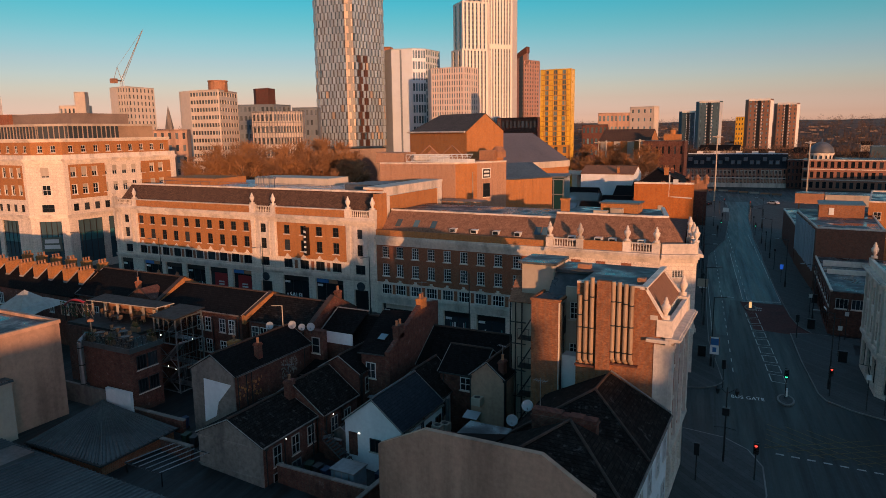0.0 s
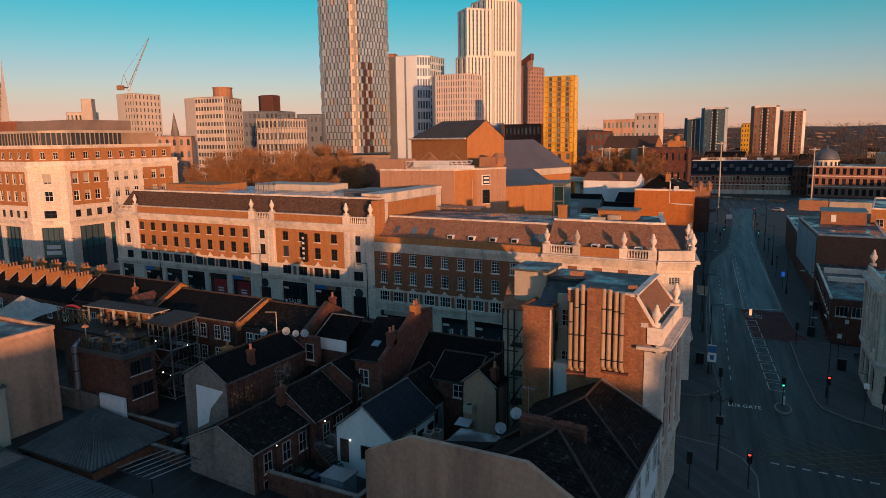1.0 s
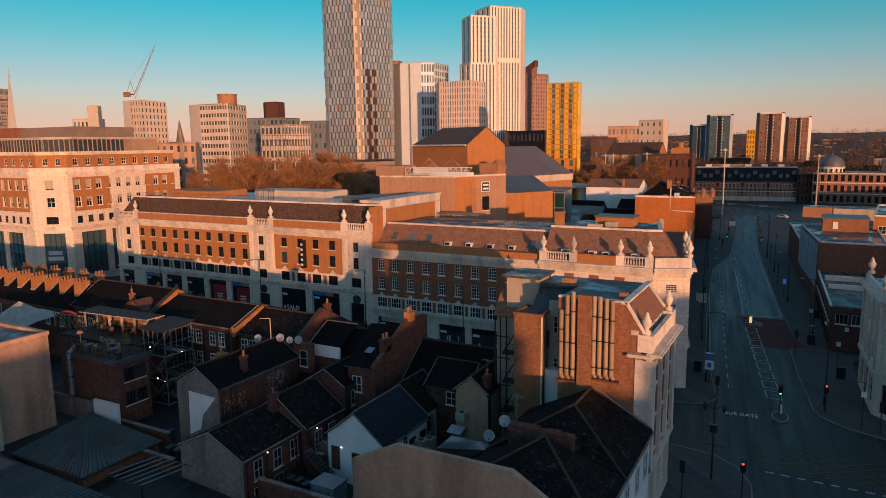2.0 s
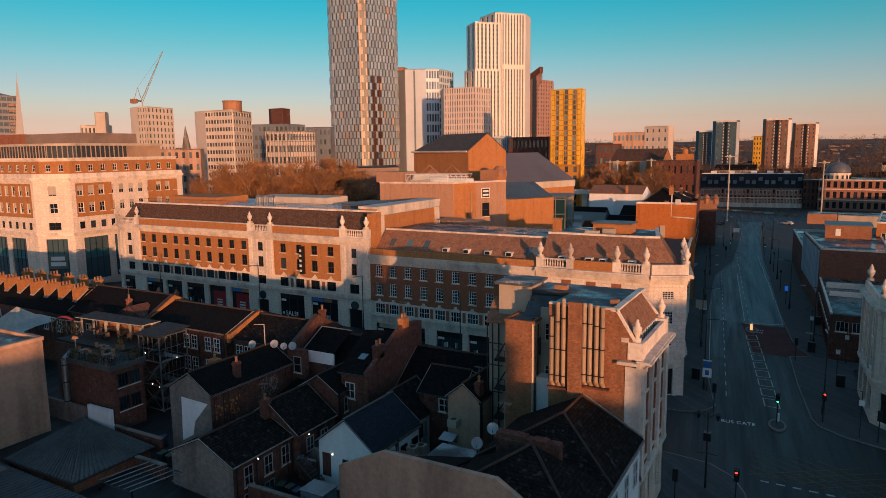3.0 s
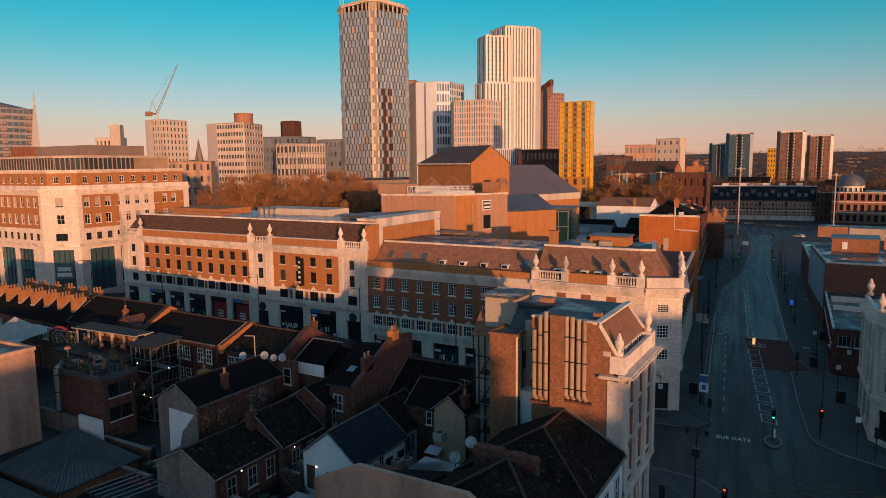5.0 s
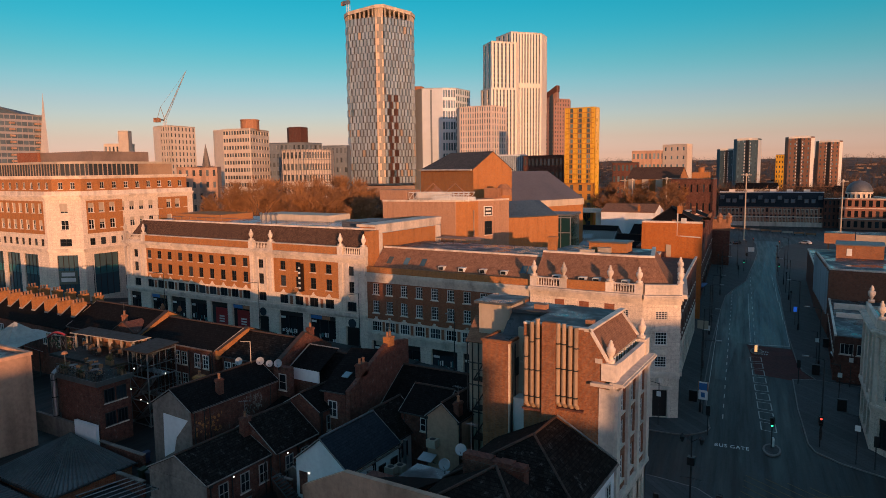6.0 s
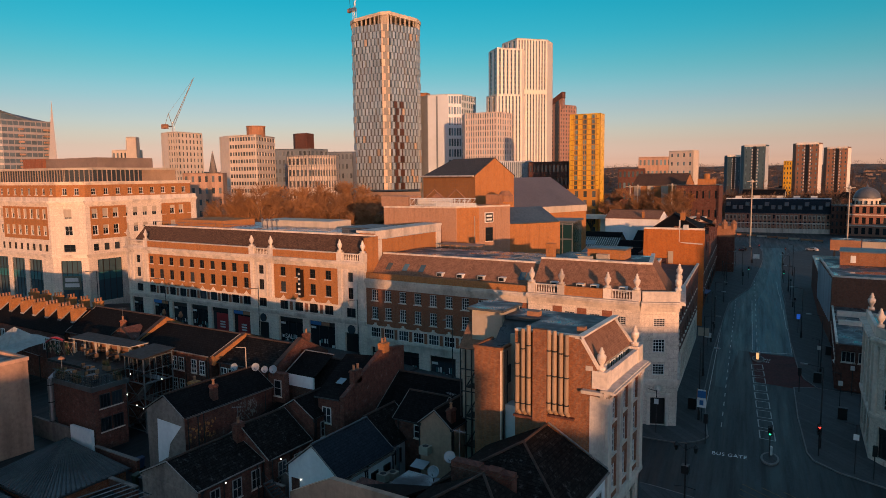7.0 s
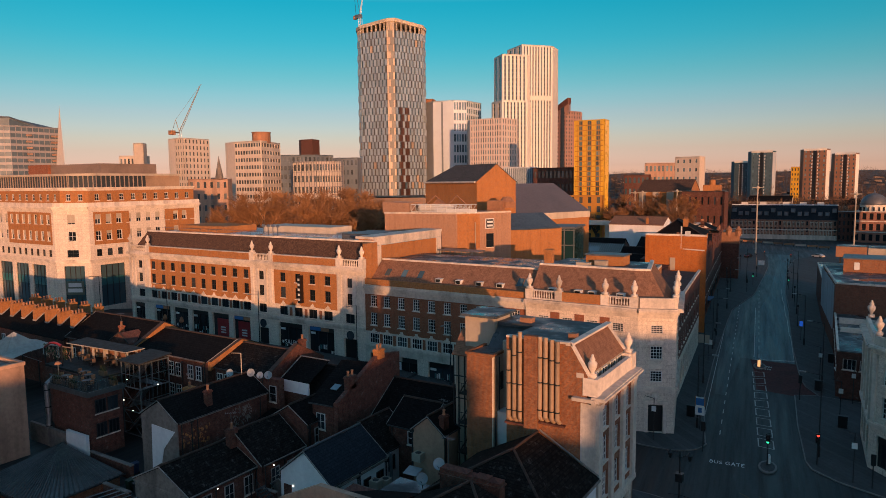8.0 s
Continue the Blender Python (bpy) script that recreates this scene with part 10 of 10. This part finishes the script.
# soil pipes down the back walls
for ob, x, y, z0, z1 in ((t2, -60.0, 53.3, 2.5, 10.0), (t2, -56.9, 53.3, 2.5, 10.0), (t2, -53.4, 53.3, 2.5, 10.0), (t3, -49.2, 53.9, 3, 9.8), (hb, -36.4, 40.9, 0.5, 5.0), (hb, -36.4, 44.6, 0.5, 5.0), (hc, -35.7, 48.0, 0.5, 5.2), (hd, -35.9, 54.0, 1.0, 7.0), (hw, -27.55, 48.8, 0.5, 5.3)):
    part("soil_pipe", G().beam((x, y, z0), (x, y, z1), 0.06, 6).lathe((x, y, z1 - 0.1), [(0.1, 0), (0.12, 0.1), (0.06, 0.14)], 6), DARK, ob)
for x, y, z in ((-26.8, 50.0, 4.0), (-26.8, 51.4, 3.6), (-24.2, 52.8, 6.0), (-35.6, 47.5, 2.6)):
    t = thing("air_conditioner", (x, y, z), "pale air conditioning unit on a wall", "air conditioner", "wall units")
    part("case", G().box(x - 0.45, x + 0.45, y - 0.4, y + 0.4, z - 0.35, z + 0.35), CREAM, t)
    part("fan_grille", G().lathe((x, y, z + 0.352), [(0.28, 0), (0.28, 0.02), (0.05, 0.03)], 12), DARK, t)
cu_ = thing("cold_store", (-30.5, 41.6, 1.8), "pale blue metal container in the yard", "container")
part("body", G().box(-31.6, -29.4, 40.7, 42.5, 1.0, 3.4), plain("pale_blue_metal", (0.22, 0.32, 0.38), 0.5, 0.1, var=0.2), cu_)
part("lid", G().box(-31.7, -29.3, 40.6, 42.6, 3.4, 3.5), STEEL, cu_)
parts("rib", G().box(-31.3, -31.2, 40.66, 40.7, 1.1, 3.3).box(-30.6, -30.5, 40.66, 40.7, 1.1, 3.3).box(-29.9, -29.8, 40.66, 40.7, 1.1, 3.3), STEEL, cu_)

# yard walls
for x0, x1, y0, y1, h, m in ((-36.2, -27.0, 39.6, 39.9, 3.2, BRICK_DK), (-27.2, -26.9, 36.0, 44.5, 3.4, BRICK_DK), (-48.2, -44.5, 38.2, 38.5, 3.6, BRICK_DK), (-35.4, -33.6, 44.8, 45.0, 3.6, BRICK_DK), (-27.5, -22.4, 47.6, 47.9, 4.6, BRICK_DK), (-55.6, -48.8, 41.3, 41.6, 3.9, BRICK_DK)):
    t = thing("yard_wall", (x0, y0, 1), "sooty brick yard wall with a coping", "wall", "yard walls")
    part("wall", G().box(x0, x1, y0, y1, 0.5, h), m, t)
    part("coping", G().box(x0 - 0.05, x1 + 0.05, y0 - 0.05, y1 + 0.05, h, h + 0.1), CEMENT, t)
pg = thing("yard_pergola", (-45.5, 36.5, 2), "open steel slat canopy over a yard", "canopy")
g = G()
for i in range(6):
    g.beam((-47.6 + i * 0.8, 34.2, 3.4), (-46.4 + i * 0.8, 38.2, 3.6), 0.05, 4)
parts("slat", g, STEEL, pg)
parts("edge", G().beam((-47.7, 34.2, 3.35), (-43.4, 34.2, 3.35), 0.06).beam((-46.5, 38.2, 3.55), (-42.3, 38.2, 3.55), 0.06), DARK, pg)
parts("post", G().beam((-47.6, 34.3, 1), (-47.6, 34.3, 3.4), 0.06).beam((-43.5, 34.3, 1), (-43.5, 34.3, 3.4), 0.06), DARK, pg)

# rain pipes and gutters
g_list = [((-36.42, 38.7), 5.1), ((-36.42, 45.3), 5.2), ((-35.7, 48.0), 5.3), ((-35.9, 51.5), 7.0), ((-43.25, 44.0), 8.6), ((-27.62, 48.6), 5.1), ((-27.62, 52.6), 5.1), ((-21.75, 53.3), 8.2), ((-25.06, 53.15), 8.2), ((-60.6, 53.3), 10.4), ((-53.0, 53.3), 10.4)]
for (x, y), z in g_list:
    t = thing("rain_pipe", (x, y, 1), "black cast iron rain pipe", "pipe", "rain pipes")
    part("pipe", G().beam((x, y, 1.0), (x, y, z), 0.06, 6), DARK, t)
    part("hopper", G().box(x - 0.14, x + 0.14, y - 0.14, y + 0.14, z - 0.25, z), DARK, t)
for p, q in (((-36.3, 38.3, 5.15), (-36.3, 45.3, 5.15)), ((-35.6, 45.4, 5.3), (-35.6, 50.7, 5.3)), ((-27.5, 44.8, 5.12), (-27.5, 52.5, 5.12)), ((-43.1, 42.6, 8.6), (-43.1, 53.2, 8.6)), ((-65.4, 53.15, 10.45), (-52.8, 53.15, 10.45)), ((-7.15, 36.0, 8.5), (-7.15, 51.0, 8.5))):
    t = thing("gutter", p, "pale gutter along the eaves", "gutter", "gutters")
    part("trough", G().beam(p, q, 0.09, 6), CEMENT, t)

# roof terrace
def table(x, y, z):
    t = _placed(tagged(new("bar_table"), "dark round bar table on the roof terrace", "table", "terrace tables"), (0, 0, 0))
    part("tabletop", G().lathe((0, 0, 0.72), [(0.45, 0), (0.45, 0.04)], 12), DARK, t)
    part("pedestal", G().beam((0, 0, 0), (0, 0, 0.72), 0.05, 8), DARK, t)
    part("foot", G().lathe((0, 0, 0), [(0.28, 0), (0.25, 0.04)], 10), DARK, t)
    t.matrix_basis = pose(x, y, z)


def chair(x, y, z, rz):
    t = _placed(tagged(new("bar_chair"), "timber slatted chair on the roof terrace", "chair", "terrace chairs"), (0, 0, 0))
    part("seat", G().box(-0.22, 0.22, -0.22, 0.22, 0.42, 0.46), WOOD, t)
    part("backrest", G().box(-0.22, 0.22, 0.2, 0.24, 0.5, 0.9), WOOD, t)
    for a in (-0.2, 0.2):
        for b in (-0.2, 0.2):
            part("leg", G().box(a - 0.02, a + 0.02, b - 0.02, b + 0.02, 0, 0.42 if b < 0 else 0.9), DARK, t)
    t.matrix_basis = pose(x, y, z, 0, 0, rz)


for i, (x, y) in enumerate(((-61.2, 42.6), (-59.4, 43.9), (-57.6, 42.7), (-61.0, 44.4), (-68.0, 48.4), (-65.5, 47.6), (-63.0, 48.4))):
    table(x, y, 9.75)
    chair(x - 0.8, y + 0.1, 9.75, 90)
    chair(x + 0.8, y - 0.1, 9.75, -90)
ra = thing("terrace_arch", (-67.5, 46, 9.75), "red curved arch over the terrace entrance", "arch")
pts = [(-71.6 + 3.6 * i / 10, 45.9, 11.45 + 0.06 * i + 0.45 * math.sin(math.pi * i / 10)) for i in range(11)]
g = G()
ring_, n_ = [], 6
for x, y, z in pts:
    ring_ += [(x, y + 0.14 * math.cos(k * math.pi / 3), z + 0.14 * math.sin(k * math.pi / 3)) for k in range(n_)]
g.add(ring_, [(i * n_ + k, i * n_ + (k + 1) % n_, (i + 1) * n_ + (k + 1) % n_, (i + 1) * n_ + k) for i in range(10) for k in range(n_)])
part("hoop", g, REDSIGN, ra, "red painted hoop")
parts("leg", G().beam((-71.6, 45.9, 9.6), (-71.6, 45.9, 11.5), 0.08).beam((-68.0, 45.9, 9.75), (-68.0, 45.9, 12.1), 0.08), DARK, ra)
for x, y in ((-61.8, 41.9), (-58.8, 41.9), (-56.2, 44.6), (-60.3, 46.0)):
    t = thing("planter", (x, y, 9.75), "timber planter with dry shrubs", "planter", "terrace planters")
    part("box", G().box(x - 0.5, x + 0.5, y - 0.2, y + 0.2, 9.75, 10.25), WOOD, t)
    g = G()
    r = random.Random(int(x * 10))
    for _ in range(60):
        s = Vector((x + r.uniform(-.45, .45), y + r.uniform(-.15, .15), 10.2))
        e = Vector((r.uniform(-.4, .4), r.uniform(-.4, .4), r.uniform(.3, .9)))
        g.add([s, s + Vector((0.04, 0.02, 0)), s + e], [(0, 1, 2)])
    part("shrub", g, GREEN, t)
pb = thing("patio_heater", (-62.1, 42.3, 9.75), "orange hooded terrace patio heater", "heater")
part("pole", G().beam((-62.1, 42.3, 9.75), (-62.1, 42.3, 11.9), 0.05, 6), STEEL, pb)
part("hood", G().lathe((-62.1, 42.3, 11.6), [(0.35, 0), (0.25, 0.2), (0.05, 0.3)], 10), TERRA, pb)
du = thing("vent_duct", (-62.75, 41.4, 4), "galvanised vent duct up a brick wall", "duct")
part("duct", G().beam((-62.75, 41.35, 4), (-62.75, 41.35, 9.6), 0.28, 10).beam((-62.75, 41.35, 9.6), (-62.75, 42.2, 10.2), 0.28, 10), STEEL, du)
for z in (5.2, 7.2, 9.0):
    part("collar", G().beam((-62.75, 41.35, z), (-62.75, 41.35, z + 0.1), 0.32, 10), DARK, du)
tn = thing("yard_tent", (-90, 48, 3), "pale grey fabric canopy over a yard", "canopy")
part("fabric", G().slab((-96, 44, 7.0), (-84.5, 44, 6.6), (-85.5, 48, 9.0), (-95, 48, 9.2), 0.06).slab((-84.5, 52, 6.6), (-96, 52, 7.0), (-95, 48, 9.2), (-85.5, 48, 9.0), 0.06), PALE_DISH, tn)
parts("post", G().beam((-84.8, 44.3, 3), (-84.8, 44.3, 6.7), 0.08).beam((-84.8, 51.7, 3), (-84.8, 51.7, 6.7), 0.08).beam((-95.6, 44.3, 3), (-95.6, 44.3, 6.9), 0.08), DARK, tn)

# small lamps that are on
for x, y, z in ((-58.4, 47.5, 9.2), (-57.6, 47.5, 5.9), (-56.5, 47.5, 5.75), (-59.2, 47.5, 6.8), (-56.1, 49.6, 8.45), (-36.3, 41.0, 4.9), (-31.9, 45.2, 4.5), (-35.6, 46.6, 5.0)):
    t = thing("bulkhead_lamp", (x, y, z), "small lit bulkhead lamp", "lamp", "lit lamps")
    part("bulb", G().lathe((x, y, z), [(0.02, -0.06), (0.055, -0.03), (0.055, 0.03), (0.02, 0.06)], 8), WHITE_ON, t)


# bins, kegs, ducts and sheds in the yards
def wheelie_bin(x, y, z, rz, mat):
    t = _placed(tagged(new("wheelie_bin"), "dark plastic wheelie bin in a yard", "bin", "yard bins"), (0, 0, 0))
    part("body", G().add([(-.25, -.3, .05), (.25, -.3, .05), (.25, .25, .05), (-.25, .25, .05), (-.3, -.36, 1.0), (.3, -.36, 1.0), (.3, .36, 1.0), (-.3, .36, 1.0)],
                         [(3, 2, 1, 0), (4, 5, 6, 7), (0, 1, 5, 4), (1, 2, 6, 5), (2, 3, 7, 6), (3, 0, 4, 7)]), mat, t)
    part("lid", G().slab((-.32, -.4, 1.02), (.32, -.4, 1.02), (.32, .38, 1.1), (-.32, .38, 1.1), 0.05), mat, t)
    for a in (-.25, .25):
        part("wheel", G().beam((a - .03, .3, .1), (a + .03, .3, .1), .1, 8), BLACK, t)
    t.matrix_basis = pose(x, y, z, 0, 0, rz)


BIN = [plain("bin_green", (0.02, 0.05, 0.03), 0.5, var=0.1), plain("bin_grey", (0.05, 0.052, 0.055), 0.5, var=0.1), plain("bin_blue", (0.02, 0.05, 0.11), 0.5, var=0.1)]
rnd = random.Random(77)
for i, (x, y) in enumerate(((-34.8, 42.0), (-34.0, 42.1), (-33.1, 42.0), (-35.2, 40.6), (-32.6, 43.6), (-29.0, 43.9), (-47.2, 40.2), (-46.3, 40.3), (-49.8, 42.3), (-35.2, 49.0), (-35.1, 50.0), (-24.4, 48.6), (-23.6, 48.7), (-26.0, 43.2), (-26.1, 42.2))):
    wheelie_bin(x, y, gz(x), rnd.uniform(-20, 20), BIN[i % 3])
for i, (x, y) in enumerate(((-31.0, 43.2), (-30.4, 43.5), (-31.7, 43.0), (-28.6, 42.4), (-28.0, 42.6))):
    t = thing("keg", (x, y, gz(x)), "steel beer keg in the yard", "keg", "kegs")
    part("shell", G().lathe((x, y, gz(x)), [(0.18, 0), (0.2, 0.06), (0.2, 0.25), (0.22, 0.28), (0.2, 0.31), (0.2, 0.5), (0.18, 0.56)], 12), STEEL, t)
gable_house("yard_shed", -35.3, -33.6, 46.2, 48.6, 3.6, 4.2, CEMENT, LEAD, "small grey yard shed", "y", cat="shed")
sd2 = thing("lean_to", (-41, 51, 2), "dark lean-to with a felt roof", "shed")
part("wall", G().box(-42.8, -40.8, 50.8, 53.6, 1.5, 6.2), BRICK_DK, sd2)
part("roof", G().slab((-43.0, 50.6, 6.1), (-40.6, 50.6, 6.1), (-40.6, 53.8, 7.0), (-43.0, 53.8, 7.0), 0.1), SLATE, sd2)
for x, y, z in ((-35.2, 53.2, 4.4), (-24.6, 52.6, 4.6)):
    t = thing("door_canopy", (x, y, z), "small pale door canopy", "canopy")
    part("sheet", G().slab((x - 0.7, y - 0.7, z), (x + 0.7, y - 0.7, z), (x + 0.7, y + 0.4, z + 0.3), (x - 0.7, y + 0.4, z + 0.3), 0.05), PALE_DISH, t)
    part("bracket", G().beam((x - 0.6, y + 0.3, z - 0.5), (x - 0.6, y - 0.5, z), 0.03).beam((x + 0.6, y + 0.3, z - 0.5), (x + 0.6, y - 0.5, z), 0.03), DARK, t)
# extract ducts on the white house wall
dv = thing("extract_duct", (-27.4, 51.6, 3), "grey extract ducts along a white wall", "duct")
part("duct", G().beam((-27.35, 49.0, 3.0), (-27.35, 53.0, 3.0), 0.16, 8).beam((-27.35, 53.0, 3.0), (-27.35, 53.0, 5.6), 0.16, 8), STEEL, dv)
part("collar", G().beam((-27.35, 50.6, 3.0), (-27.35, 50.75, 3.0), 0.2, 8).beam((-27.35, 52.0, 3.0), (-27.35, 52.15, 3.0), 0.2, 8), DARK, dv)
# outside stair by the white house
es_ = thing("outside_stair", (-33.5, 43.6, 2), "black steel outside stair by the white house", "stair")
g = G()
for i in range(9):
    g.box(-34.4 + i * 0.26, -34.12 + i * 0.26, 43.3, 44.3, 4.3 - i * 0.2, 4.34 - i * 0.2)
parts("tread", g, DARK, es_)
part("stringer", G().beam((-34.4, 43.3, 4.3), (-32.0, 43.3, 2.45), 0.05).beam((-34.4, 44.3, 4.3), (-32.0, 44.3, 2.45), 0.05), DARK, es_)
part("handrail", G().beam((-34.4, 43.3, 5.3), (-32.0, 43.3, 3.45), 0.03).beam((-34.4, 43.3, 4.3), (-34.4, 43.3, 5.3), 0.03).beam((-32.0, 43.3, 2.45), (-32.0, 43.3, 3.45), 0.03), DARK, es_)

# pale canvas marquee behind the beige block
mq = thing("marquee", (-80, 46.5, 3), "pale grey canvas marquee with a peaked roof", "tent")
apex = (-80.0, 46.6, 12.2)
eaves = [(-77.0, 43.6, 9.3), (-76.4, 49.6, 10.4), (-84.5, 49.6, 10.2), (-85.0, 43.2, 9.0)]
CANVAS = plain("canvas", (0.46, 0.45, 0.42), 0.8, var=0.2, stain=0.2, big=0.4)
for i in range(4):
    p_, q_ = Vector(eaves[i]), Vector(eaves[(i + 1) % 4])
    m_ = (p_ + q_) / 2 + Vector((0, 0, 0.25))
    part("canvas_panel", G().add([p_, m_, q_, apex, (p_ + Vector(apex)) / 2 - Vector((0, 0, 0.35)), (q_ + Vector(apex)) / 2 - Vector((0, 0, 0.35))], [(0, 1, 4), (1, 2, 5), (1, 5, 4), (4, 5, 3)]), CANVAS, mq)
parts("pole", G().beam((-77.1, 43.7, 2.5), (-77.0, 43.6, 9.3), 0.07, 6).beam((-76.5, 49.5, 2.5), (-76.4, 49.6, 10.4), 0.07, 6).beam((-84.4, 49.5, 2.5), (-84.5, 49.6, 10.2), 0.07, 6).beam((-84.9, 43.3, 2.5), (-85.0, 43.2, 9.0), 0.07, 6), DARK, mq)
